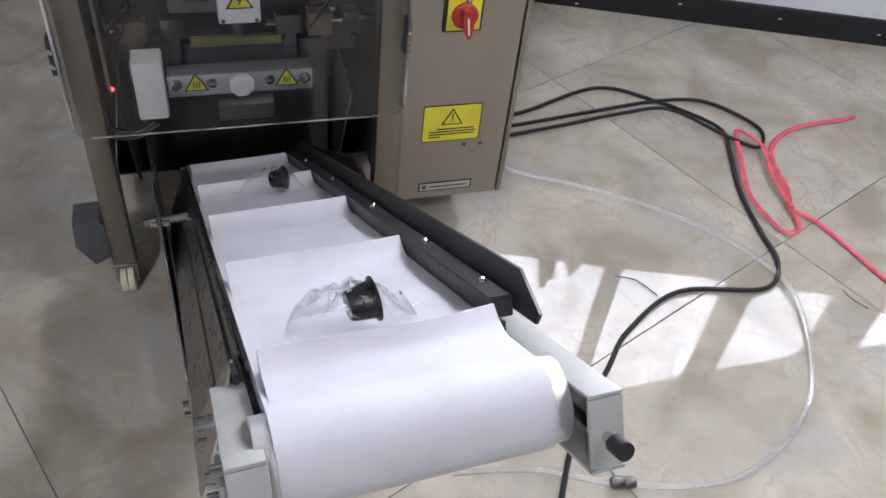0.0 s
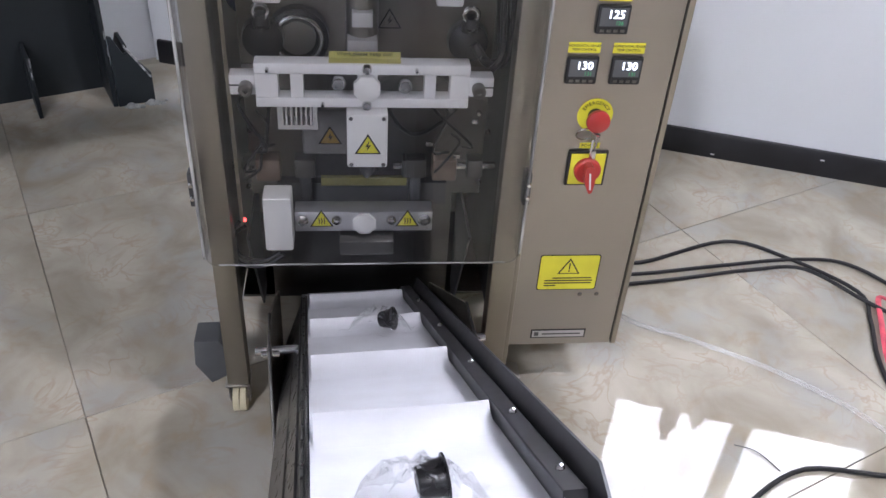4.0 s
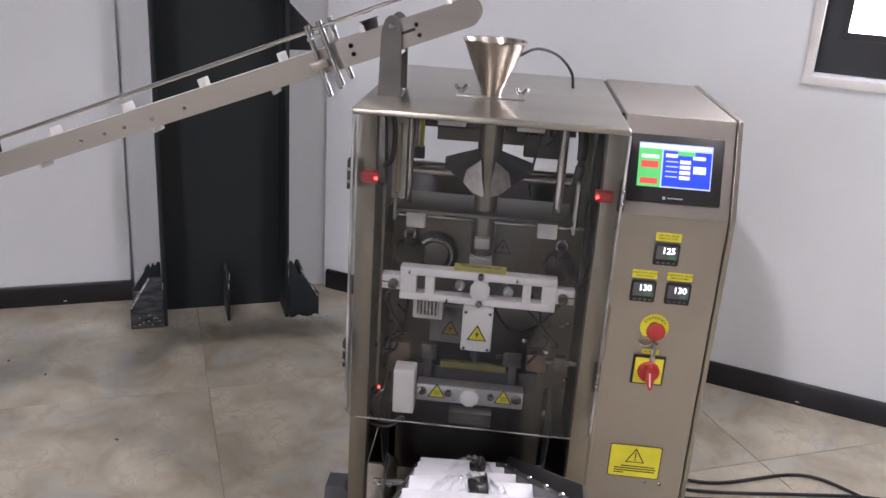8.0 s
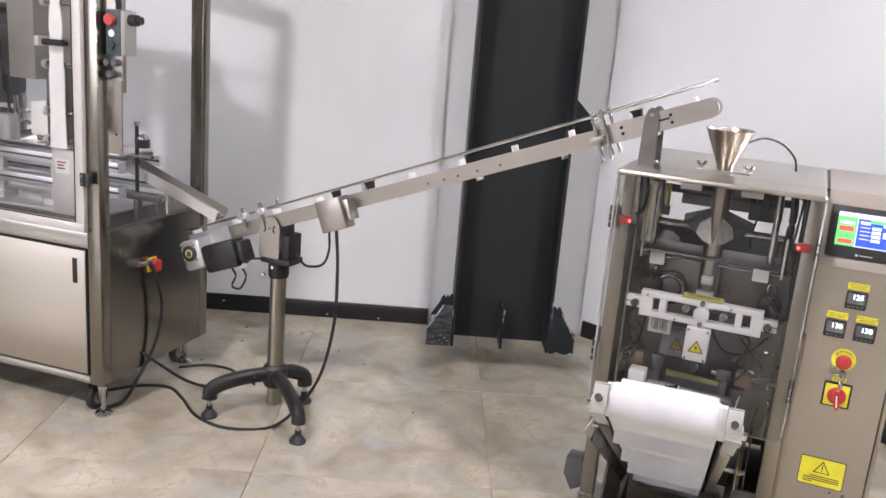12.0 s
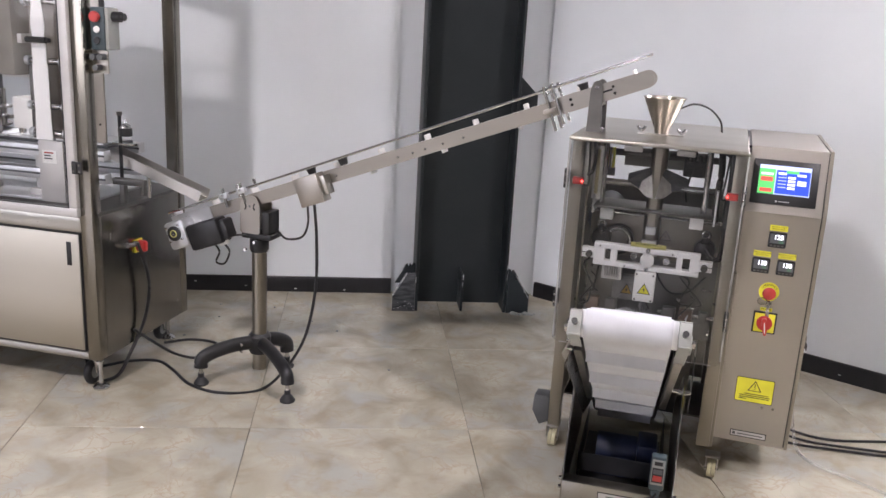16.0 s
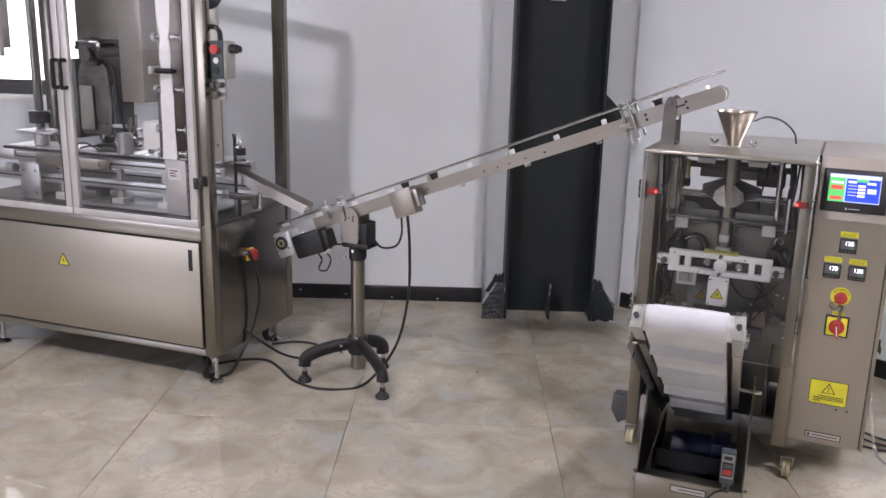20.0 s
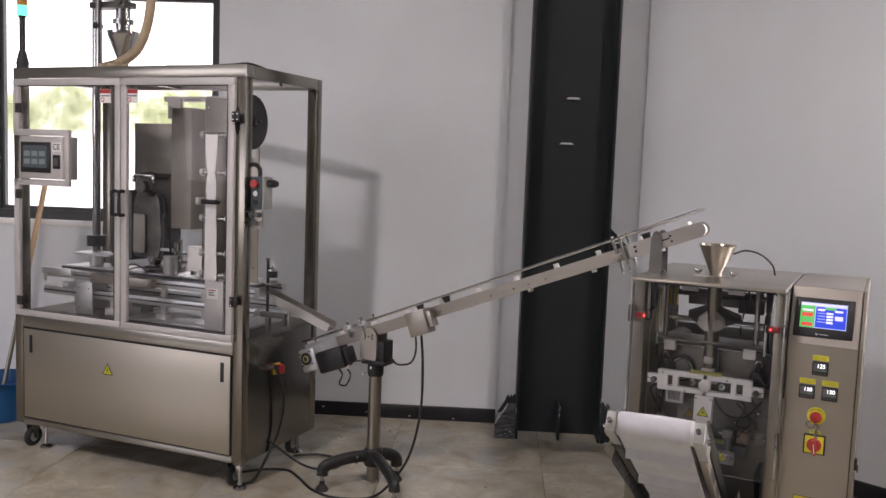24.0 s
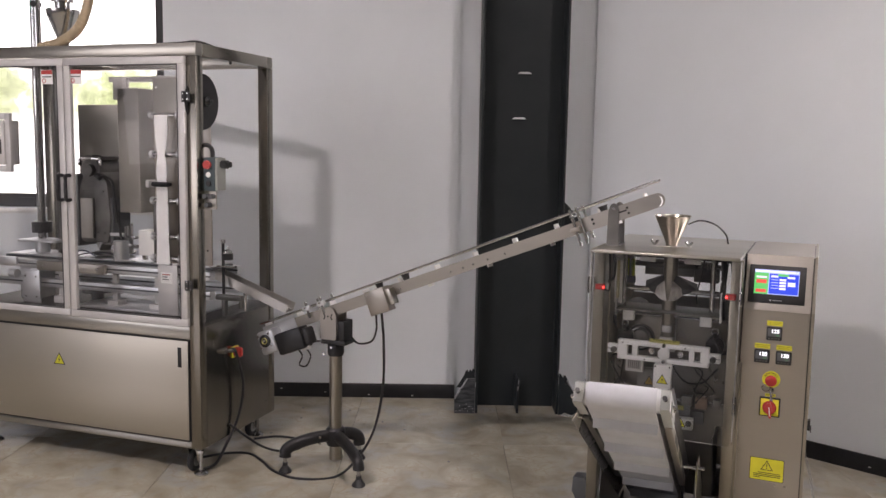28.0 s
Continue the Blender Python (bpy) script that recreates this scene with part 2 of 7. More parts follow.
# darker base stands in for the dark surroundings mirrored in the posts
POST = mat("polished_post_darkened", (0.285, 0.265, 0.229), 0.25, 1.0, var=0.07, scale=3, bump=0.05, bscale=260, stretch=(1, 1, 0.06), rvar=0.05)
CAPSULE = mat("glossy_black_capsule", (0.006, 0.006, 0.007), 0.28, var=0.1)
INFEED = mat("brushed_conveyor_steel", (0.325, 0.300, 0.268), 0.36, 1.0, var=0.08, scale=3, bump=0.05, bscale=260, stretch=(0.06, 1, 1), rvar=0.06)
# darker base holds the shade on the filling machine's right side
SIDEDARK = mat("glossy_panel_shaded", (0.30, 0.285, 0.262), 0.20, 1.0, var=0.10, scale=2.2, bump=0.04, bscale=240, stretch=(1, 1, 0.06), rvar=0.05)
BRONZE = mat("brown_bronze", (0.20, 0.145, 0.11), 0.5, 0.4, var=0.15, scale=20)
# a darker, weaker yellow than the warning labels
PALELABEL = mat("muted_yellow_label", (0.50, 0.47, 0.15), 0.5, var=0.05, scale=20)
SHEATH = mat("matt_cable_sheath", (0.012, 0.012, 0.013), 0.65, var=0.1)
TUB = mat("blue_tub_plastic", (0.01, 0.11, 0.30), 0.5, var=0.1)
WOOD = mat("mop_wood", (0.45, 0.30, 0.16), 0.6, var=0.15, stretch=(1, 1, 0.1))
HOSE = mat("tan_hose", (0.48, 0.38, 0.25), 0.5, var=0.1)
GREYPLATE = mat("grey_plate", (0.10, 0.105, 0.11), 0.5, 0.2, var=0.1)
FILM = mat("silver_white_film", (0.90, 0.90, 0.90), 0.30, 0.0, var=0.03, scale=25)
PANE = clear("clear_pane", (0.985, 0.985, 0.985), 0.02, 1.49, 0.16)
# the grey tint dims the machine's inside; haze adds a reflected veil
PLEXI = clear("darkened_acrylic_sheet", (0.94, 0.94, 0.94), 0.02, 1.49, 0.5, 0.005)
# pale strips paint the light that the acrylic's edges catch
PLEXIEDGE = mat("acrylic_edge_glint", (0.36, 0.36, 0.35), 0.2, var=0.35, scale=14, stretch=(1, 1, 0.5))
GLASS = clear("window_glass", (0.97, 0.98, 0.98), 0.01, 1.45, 0.8)
POUCH = clear("pouch_film", (0.995, 0.995, 0.995), 0.06, 1.4, 0.45, 0.008)
TUBE = clear("clear_tube", (0.97, 0.97, 0.96), 0.08, 1.4, 0.7, 0.14)
LED_RED = glow("red_led", (1, 0.05, 0.04), 6)
DIGIT = glow("white_digits", (0.9, 0.95, 1), 3.0)
DIGITG = glow("green_digits", (0.08, 0.5, 0.2), 0.35)
SCR_BLUE = glow("screen_blue", (0.01, 0.05, 0.62), 1.15)
SCR_PALE = glow("screen_pale", (0.45, 0.55, 0.95), 1.0)
SCR_WHITE = glow("screen_white", (0.85, 0.9, 1), 0.95)
SCR_GREEN = glow("screen_green", (0.08, 0.55, 0.14), 0.95)
SCR_RED = glow("screen_red", (0.80, 0.08, 0.06), 0.95)
SCR_GREY = glow("screen_grey", (0.045, 0.06, 0.065), 0.9)
SCR_DIM = glow("screen_dim_key", (0.13, 0.16, 0.155), 0.9)
LAMPFACE = glow("lamp_diffuser", (1, 0.98, 0.94), 9)


# shapes
def box(x0, y0, z0, x1, y1, z1, bev=0.0, seg=2):
    bm = bmesh.new()
    bmesh.ops.create_cube(bm, size=1)
    for v in bm.verts:
        v.co = Vector(((x0 + x1) / 2 + v.co.x * (x1 - x0), (y0 + y1) / 2 + v.co.y * (y1 - y0), (z0 + z1) / 2 + v.co.z * (z1 - z0)))
    if bev:
        bmesh.ops.bevel(bm, geom=list(bm.edges), offset=min(bev, 0.45 * min(abs(x1 - x0), abs(y1 - y0), abs(z1 - z0))), segments=seg, profile=0.5, affect="EDGES")
    return bm


def rod(p0, p1, r, r2=None, seg=16):
    p0, p1 = Vector(p0), Vector(p1)
    bm = bmesh.new()
    bmesh.ops.create_cone(bm, cap_ends=True, segments=seg, radius1=r, radius2=r if r2 is None else r2, depth=(p1 - p0).length)
    bm.transform(Matrix.Translation((p0 + p1) / 2) @ (p1 - p0).to_track_quat("Z", "Y").to_matrix().to_4x4())
    return bm


def lathe(profile, m=Matrix(), seg=28):
    bm = bmesh.new()
    rings = [[bm.verts.new((max(r, 1e-4) * math.cos(a), max(r, 1e-4) * math.sin(a), z)) for a in (2 * math.pi * k / seg for k in range(seg))] for r, z in profile]
    for a, b in zip(rings, rings[1:]):
        for k in range(seg):
            bm.faces.new((a[k], a[(k + 1) % seg], b[(k + 1) % seg], b[k]))
    bm.faces.new(rings[0][::-1])
    bm.faces.new(rings[-1])
    bm.transform(m)
    bmesh.ops.recalc_face_normals(bm, faces=bm.faces)
    return bm


def prism(poly, axis, a, b, bev=0.0):
    """A polygon in the two other axes, drawn out along axis from a to b."""
    bm = bmesh.new()
    put = {"x": lambda u, v, w: (w, u, v), "y": lambda u, v, w: (u, w, v), "z": lambda u, v, w: (u, v, w)}[axis]
    lo, hi = [bm.verts.new(put(u, v, a)) for u, v in poly], [bm.verts.new(put(u, v, b)) for u, v in poly]
    n = len(poly)
    for k in range(n):
        bm.faces.new((lo[k], lo[(k + 1) % n], hi[(k + 1) % n], hi[k]))
    bm.faces.new(lo[::-1])
    bm.faces.new(hi)
    bmesh.ops.recalc_face_normals(bm, faces=bm.faces)
    if bev:
        bmesh.ops.bevel(bm, geom=list(bm.edges), offset=bev, segments=2, profile=0.5, affect="EDGES")
    return bm


def glide(points, steps=6):
    pts = [Vector(p) for p in points]
    ext = [2 * pts[0] - pts[1], *pts, 2 * pts[-1] - pts[-2]]
    out = []
    for a, b, c, d in zip(ext, ext[1:], ext[2:], ext[3:]):
        for k in range(steps):
            t = k / steps
            out.append(0.5 * (2 * b + (c - a) * t + (2 * a - 5 * b + 4 * c - d) * t * t + (3 * b - a - 3 * c + d) * t**3))
    return out + [pts[-1]]


def tube(points, r, seg=8, steps=6, flat=1.0):
    """A swept tube along a smooth line; flat squashes it across."""
    path = glide(points, steps) if steps else [Vector(p) for p in points]
    bm, rings = bmesh.new(), []
    up = Vector((0.03, 0.02, 1))
    for k, p in enumerate(path):
        d = (path[min(k + 1, len(path) - 1)] - path[max(k - 1, 0)]).normalized()
        s = d.cross(up)
        s = s.normalized() if s.length > 1e-3 else Vector((1, 0, 0))
        u = s.cross(d).normalized()
        rings.append([bm.verts.new(p + r * (math.cos(a) * s + flat * math.sin(a) * u)) for a in (2 * math.pi * j / seg for j in range(seg))])
    for a, b in zip(rings, rings[1:]):
        for j in range(seg):
            bm.faces.new((a[j], a[(j + 1) % seg], b[(j + 1) % seg], b[j]))
    bm.faces.new(rings[0][::-1])
    bm.faces.new(rings[-1])
    bmesh.ops.recalc_face_normals(bm, faces=bm.faces)
    return bm


def ring(r, t, m=Matrix(), seg=28, sides=10):
    path = [(r * math.cos(a), r * math.sin(a)) for a in (2 * math.pi * k / seg for k in range(seg))]
    bm = bmesh.new()
    rings = [[bm.verts.new(((r + t * math.cos(b)) * x / r, (r + t * math.cos(b)) * y / r, t * math.sin(b))) for b in (2 * math.pi * j / sides for j in range(sides))] for x, y in path]
    for k in range(seg):
        a, b = rings[k], rings[(k + 1) % seg]
        for j in range(sides):
            bm.faces.new((a[j], a[(j + 1) % sides], b[(j + 1) % sides], b[j]))
    bm.transform(m)
    bmesh.ops.recalc_face_normals(bm, faces=bm.faces)
    return bm


def words(text, size, m=Matrix(), depth=0.0004, align="CENTER"):
    cu = bpy.data.curves.new("letters", "FONT")
    cu.body, cu.size, cu.extrude, cu.align_x, cu.align_y, cu.resolution_u = text, size, depth, align, "CENTER", 3
    ob = new("letters", cu)
    bpy.context.view_layer.update()
    me = ob.evaluated_get(bpy.context.evaluated_depsgraph_get()).to_mesh()
    bm = bmesh.new()
    bm.from_mesh(me)
    bpy.data.objects.remove(ob)
    bpy.data.curves.remove(cu)
    bm.transform(m)
    return bm


def join(*bms):
    out = bms[0]
    for b in bms[1:]:
        me = bpy.data.meshes.new("join")
        b.to_mesh(me)
        out.from_mesh(me)
        bpy.data.meshes.remove(me)
        b.free()
    return out


def turned(bm, m):
    bm.transform(m)
    return bm


INTO = {}


def mesh_of(name, bm, material, smooth=True):
    me = bpy.data.meshes.new(name)
    bm.to_mesh(me)
    bm.free()
    for q in me.polygons:
        q.use_smooth = smooth
    if smooth:
        me.set_sharp_from_angle(angle=radians(38))
    me.materials.append(material)
    return me


def thing(name, label, category, loc=(0, 0, 0), yaw=0.0, group="", local=False):
    """An empty at the base of a thing. local: its parts are drawn in its own axes, else in the world's."""
    ob = new(name)
    ob.empty_display_size = 0.1
    m = pose(*loc, 0, 0, yaw)
    ob.matrix_basis = m
    INTO[ob.name] = Matrix() if local else m.inverted()
    return tagged(ob, label, category, group)


def part(name, bm, material, parent, label="", m=None, smooth=True):
    if m is not None:
        bm.transform(m)
    bm.transform(INTO[parent.name])
    ob = new(name, mesh_of(name, bm, material, smooth))
    ob.parent = parent
    INTO[ob.name] = INTO[parent.name]
    return tagged(ob, label)


def solid(name, bm, material, label, category="", kind="", group="", smooth=True, at=None):
    """A thing that is one mesh."""
    if at is not None:
        bm.transform(at.inverted())
    ob = new(name, mesh_of(name, bm, material, smooth))
    if at is not None:
        ob.matrix_basis = at
    INTO[ob.name] = Matrix() if at is None else at.inverted()
    return tagged(ob, label, category, group, kind)


def face(x, y, z):
    """A plane that faces the front: x to the right, y up, z out of it."""
    return pose(x, y, z, 90, 0, 0)


def tri(size, z0, z1):
    h = size * 0.866
    return prism([(-size / 2, -h / 3), (size / 2, -h / 3), (0, 2 * h / 3)], "z", z0, z1)


def bolt_sign(parent, m, size, name="warning_triangle", mark="bolt", field=None):
    """A black-edged yellow triangle with a sign in it."""
    t = part(name, tri(size, 0, 0.0006), BLACK, parent, "black-edged yellow warning triangle", m)
    part("yellow_field", tri(size * 0.80, 0.0006, 0.0011), field or YELLOW, t, "", m)
    if mark == "bolt":
        poly = [(0.05, 0.32), (-0.10, 0.02), (0.0, 0.04), (-0.05, -0.18), (0.12, 0.12), (0.01, 0.10)]
        b = prism([(u * size, v * size * 0.9) for u, v in poly], "z", 0.0011, 0.0015)
    elif mark == "heat":
        b = join(*[prism([((u - 0.02) * size, -0.14 * size), ((u + 0.02) * size, -0.14 * size), ((u + 0.05) * size, 0.02 * size), ((u + 0.02) * size, 0.16 * size), ((u - 0.02) * size, 0.16 * size), ((u + 0.0) * size, 0.02 * size)], "z", 0.0011, 0.0015) for u in (-0.11, 0, 0.11)])
    else:
        b = join(box(-0.028 * size, -0.02 * size, 0.0011, 0.028 * size, 0.32 * size, 0.0015), box(-0.03 * size, -0.15 * size, 0.0011, 0.03 * size, -0.08 * size, 0.0015))
    part("sign_mark", b, BLACK, t, "", m)
    return t


def screw(parent, m, r=0.004, h=0.003, name="screw"):
    return part(name, lathe([(r, 0), (r, h * 0.6), (r * 0.7, h)], m, 10), CHROME, parent)


def smooth_poly(pts, r, n=5):
    """A polygon with its corners rounded by r."""
    out, k = [], len(pts)
    for i in range(k):
        p, a, b = Vector(pts[i]), Vector(pts[i - 1]), Vector(pts[(i + 1) % k])
        da, db = (a - p), (b - p)
        rr = min(r, da.length * 0.45, db.length * 0.45)
        s, e = p + da.normalized() * rr, p + db.normalized() * rr
        for j in range(n + 1):
            t = j / n
            out.append(tuple((1 - t) ** 2 * s + 2 * t * (1 - t) * p + t * t * e))
    return out


# the room: floor, walls, column
LANG, RANG = 24.5, -19.8  # the two walls' directions
LEFT = pose(-0.105, 3.25, 0, 0, 0, LANG)  # along the window wall, x to the right, y outwards; x = 0 in the corner
RIGHT = pose(-0.105, 3.25, 0, 0, 0, RANG)
HIGH = 4.4


def wall(name, m, x0, x1, openings, label, thick=0.24, z1=HIGH, paint=None):
    """A wall with its openings cut through: blocks between and over them."""
    bms, x = [], x0
    for a, b, s, t in sorted(openings):
        bms += [box(x, 0, 0, a, thick, z1), box(a, 0, 0, b, thick, s), box(a, 0, t, b, thick, z1)]
        x = b
    bms.append(box(x, 0, 0, x1, thick, z1))
    return solid(name, turned(join(*bms), m), paint or WALL, label, "wall", "structure", smooth=False)


LWIN = (-4.75, -2.475, 1.10, 3.30)
RWIN = (1.775, 3.95, 1.115, 3.30)
# the window wall stops short of the corner: there the column stands in a recess
wall("wall_north_west", LEFT, -8.2, -0.78, [LWIN], "white painted wall with a black-framed window")
solid("wall_recess", turned(box(-0.80, 0.02, 0, 0.10, 0.24, HIGH), LEFT), WALL, "white painted wall behind the steel column", "wall", "structure", smooth=False)
wall("wall_north_east", RIGHT, 0.0, 8.2, [RWIN], "white painted wall with a black-framed window")
# unseen walls close the room; their grey is chosen to darken reflections
wall("wall_west", pose(-7.3, 0.0, 0, 0, 0, 90), -8, 1.5, [], "plain unseen wall, grey to hold reflections down", 0.2, paint=HALL)
wall("wall_east", pose(7.4, 0.4, 0, 0, 0, -90), -1.5, 8, [], "plain unseen wall, grey to hold reflections down", 0.2, paint=HALL)
# the opening is unseen, made to go with the added fill lamp
wall("wall_south", pose(0, -6.2, 0, 0, 0, 180), -8, 8, [(2.0, 6.4, 1.0, 3.4)], "unseen grey wall with an opening added for fill light", 0.2, paint=HALL)
# unseen ceiling, grey so that the polished floor mirrors less light
solid("ceiling", box(-8, -6.5, HIGH, 8, 4, HIGH + 0.2), CEIL, "plain unseen ceiling, grey to darken what the floor mirrors", "ceiling", "structure", smooth=False)
# black skirting
sk = [(0, 0), (-0.016, 0), (-0.016, 0.072), (-0.010, 0.082), (0, 0.082)]
solid("baseboard", turned(prism(sk, "x", -8.2, -0.78), LEFT), SKIRT, "black glazed tile skirting along the wall", "baseboard", "structure")
solid("baseboard", turned(prism(sk, "x", 0.02, 8.2), RIGHT), SKIRT, "black glazed tile skirting along the wall", "baseboard", "structure")
rnd = random.Random(4)
for k in range(12):  # plaster specks on the skirting
    m = (LEFT if k % 2 else RIGHT) @ pose((-0.9 - 0.13 * k) if k % 2 else (1.3 + 0.16 * k), -0.0165, rnd.uniform(0.01, 0.06))
    solid("plaster_speck", turned(box(-0.006, -0.0012, -0.002, 0.006, 0.0005, 0.002, 0.001), m), WHITE, "white plaster speck on the black skirting", "speck")


def window(name, m, win, bars, rails, label, foot=0.055):
    a, b, s, t = win
    f = 0.055
    root = solid(name, turned(join(box(a, 0.10, s, b, 0.16, s + foot), box(a, 0.10, t - f, b, 0.16, t), box(a, 0.10, s + foot, a + f, 0.16, t - f), box(b - f, 0.10, s + foot, b, 0.16, t - f)), m), FRAME, label, "window", "structure", smooth=False)
    xs, zs = sorted([a + f, *[v for x, w in bars for v in (x - w / 2, x + w / 2)], b - f]), sorted([s + foot, *[v for z, w in rails for v in (z - w / 2, z + w / 2)], t - f])
    for x, w in bars:
        part("mullion", turned(box(x - w / 2, 0.095, s + foot, x + w / 2, 0.165, t - f, 0.004), m), FRAME, root)
    for z, w in rails:
        for x0, x1 in zip(xs[::2], xs[1::2]):
            part("transom", turned(box(x0, 0.098, z - w / 2, x1, 0.162, z + w / 2, 0.004), m), FRAME, root)
    for x0, x1 in zip(xs[::2], xs[1::2]):
        for z0, z1 in zip(zs[::2], zs[1::2]):
            g = part("pane", turned(box(x0 - 0.005, 0.128, z0 - 0.005, x1 + 0.005, 0.132, z1 + 0.005), m), GLASS, root)
            g.visible_shadow = False
            part("sash", turned(join(box(x0, 0.112, z0, x0 + 0.022, 0.15, z1), box(x1 - 0.022, 0.112, z0, x1, 0.15, z1), box(x0 + 0.022, 0.112, z0, x1 - 0.022, 0.15, z0 + 0.022), box(x0 + 0.022, 0.112, z1 - 0.022, x1 - 0.022, 0.15, z1)), m), FRAME, root, smooth=False)
    part("window_sill", turned(box(a - 0.02, -0.012, s - 0.03, b + 0.02, 0.10, s - 0.001, 0.004), m), WHITE, root, "white stone sill")
    return root


PURPLE = mat("purple_bottle_plastic", (0.16, 0.12, 0.38), 0.35, var=0.08)
BOT1, BOT2 = 2.065, 2.168
window("window_1", LEFT, LWIN, [(-3.905, 0.10)], [(2.49, 0.085)], "black metal framed window onto bright daylight")
w2 = window("window_2", RIGHT, RWIN, [(2.368, 0.030), (2.925, 0.085), (3.442, 0.170)], [(2.545, 0.080)], "black metal framed window with bright daylight behind", 0.108)

part("transom", turned(box(3.527, 0.098, 1.985, RWIN[1] - 0.055, 0.162, 2.085, 0.004), RIGHT), FRAME, w2)
part("window_trim", turned(join(box(RWIN[0] - 0.028, -0.010, RWIN[2] - 0.03, RWIN[0], -0.0005, RWIN[3] + 0.02, 0.002), box(RWIN[0], -0.010, RWIN[3], RWIN[1], -0.0005, RWIN[3] + 0.02, 0.002)), RIGHT), WHITE, w2, "white plaster edge")
for x, r, h in ((BOT1, 0.034, 0.25), (BOT2, 0.028, 0.145)):
    m = RIGHT @ pose(x, 0.055, 1.1145)
    solid("bottle", lathe([(r, 0), (r * 1.03, 0.004), (r * 1.03, h * 0.66), (r * 0.45, h * 0.80), (r * 0.45, h * 0.98), (r * 0.38, h)], m, 20), PURPLE, "small purple plastic bottle standing on the sill", "bottle", group="bottles on the sill", at=Matrix.Translation(m.translation))

# bright distance outside
bk, bn, bl, bp = nodes_of("bright_outdoors")
gt, gn, gr = bn.new("ShaderNodeTexCoord"), bn.new("ShaderNodeTexNoise"), bn.new("ShaderNodeValToRGB")
gn.inputs["Scale"].default_value, gn.inputs["Detail"].default_value, gn.inputs["Roughness"].default_value = 1.5, 9, 0.68
bl.new(gt.outputs["Object"], gn.inputs[0])
gx, gm, ga = bn.new("ShaderNodeSeparateXYZ"), bn.new("ShaderNodeMapRange"), bn.new("ShaderNodeMath")
bl.new(gt.outputs["Object"], gx.inputs[0])
gb, gd = bn.new("ShaderNodeMath"), bn.new("ShaderNodeMath")  # a belt of greenery, a pale road below and pale walls above
gb.operation, gb.inputs[1].default_value, gd.operation = "SUBTRACT", 2.02, "ABSOLUTE"
bl.new(gx.outputs[2], gb.inputs[0])
bl.new(gb.outputs[0], gd.inputs[0])
bl.new(gd.outputs[0], gm.inputs[0])
gm.inputs[1].default_value, gm.inputs[2].default_value, gm.inputs[3].default_value, gm.inputs[4].default_value = 0.10, 0.75, -0.07, 0.24
ga.operation = "ADD"
bl.new(gn.outputs[0], ga.inputs[0])
bl.new(gm.outputs[0], ga.inputs[1])
bl.new(ga.outputs[0], gr.inputs[0])
gr.color_ramp.elements[0].position, gr.color_ramp.elements[0].color = 0.34, (0.17, 0.205, 0.085, 1)
gr.color_ramp.elements[1].position, gr.color_ramp.elements[1].color = 0.66, (1.0, 1.0, 0.99, 1)
gr.color_ramp.elements.new(0.45).color = (0.33, 0.37, 0.21, 1)
gr.color_ramp.elements.new(0.54).color = (0.60, 0.59, 0.53, 1)
bl.new(gr.outputs[0], bp.inputs["Emission Color"])
bp.inputs["Base Color"].default_value, bp.inputs["Specular IOR Level"].default_value = (0, 0, 0, 1), 0
bp.inputs["Emission Strength"].default_value = 3.2
solid("backdrop", turned(box(-16, 7.0, -1, 3, 7.05, 9), LEFT), bk, "sunlit trees and pale buildings beyond the window", "backdrop", "structure", smooth=False)
b2, b2n, b2l, b2p = nodes_of("white_outdoors")  # the paler and brighter view behind the other window
b2t, b2x, b2r = b2n.new("ShaderNodeTexCoord"), b2n.new("ShaderNodeTexNoise"), b2n.new("ShaderNodeValToRGB")
b2x.inputs["Scale"].default_value, b2x.inputs["Detail"].default_value = 0.5, 5
b2l.new(b2t.outputs["Object"], b2x.inputs[0])
b2l.new(b2x.outputs[0], b2r.inputs[0])
b2r.color_ramp.elements[0].position, b2r.color_ramp.elements[0].color = 0.30, (0.78, 0.82, 0.80, 1)
b2r.color_ramp.elements[1].position, b2r.color_ramp.elements[1].color = 0.50, (1.0, 1.0, 1.0, 1)
b2l.new(b2r.outputs[0], b2p.inputs["Emission Color"])
b2p.inputs["Emission Strength"].default_value = 32.0
solid("backdrop", turned(box(-1.2, 6.0, -1, 20, 6.05, 45), RIGHT), b2, "overcast white daylight beyond the window", "backdrop", "structure", smooth=False)

# steel column: an H section with gussets on its foot
COL = pose(-0.591, 2.70, 0, 0, 0, 24.0)  # x along the web, from the first flange's front edge
col = thing("steel_column", "dark grey painted steel H column with gusset plates at its foot", "column", (-0.591, 2.70, 0), 24.0, local=True)
CW, CD = 0.47, 0.24
part("flange", box(0, 0, 0, 0.014, CD, HIGH, 0.002), DARKSTEEL, col)
part("flange", box(CW - 0.014, 0, 0, CW, CD, HIGH, 0.002), DARKSTEEL, col)
part("web", box(0.014, CD * 0.66, 0, CW - 0.014, CD * 0.66 + 0.01, HIGH), DARKSTEEL, col)
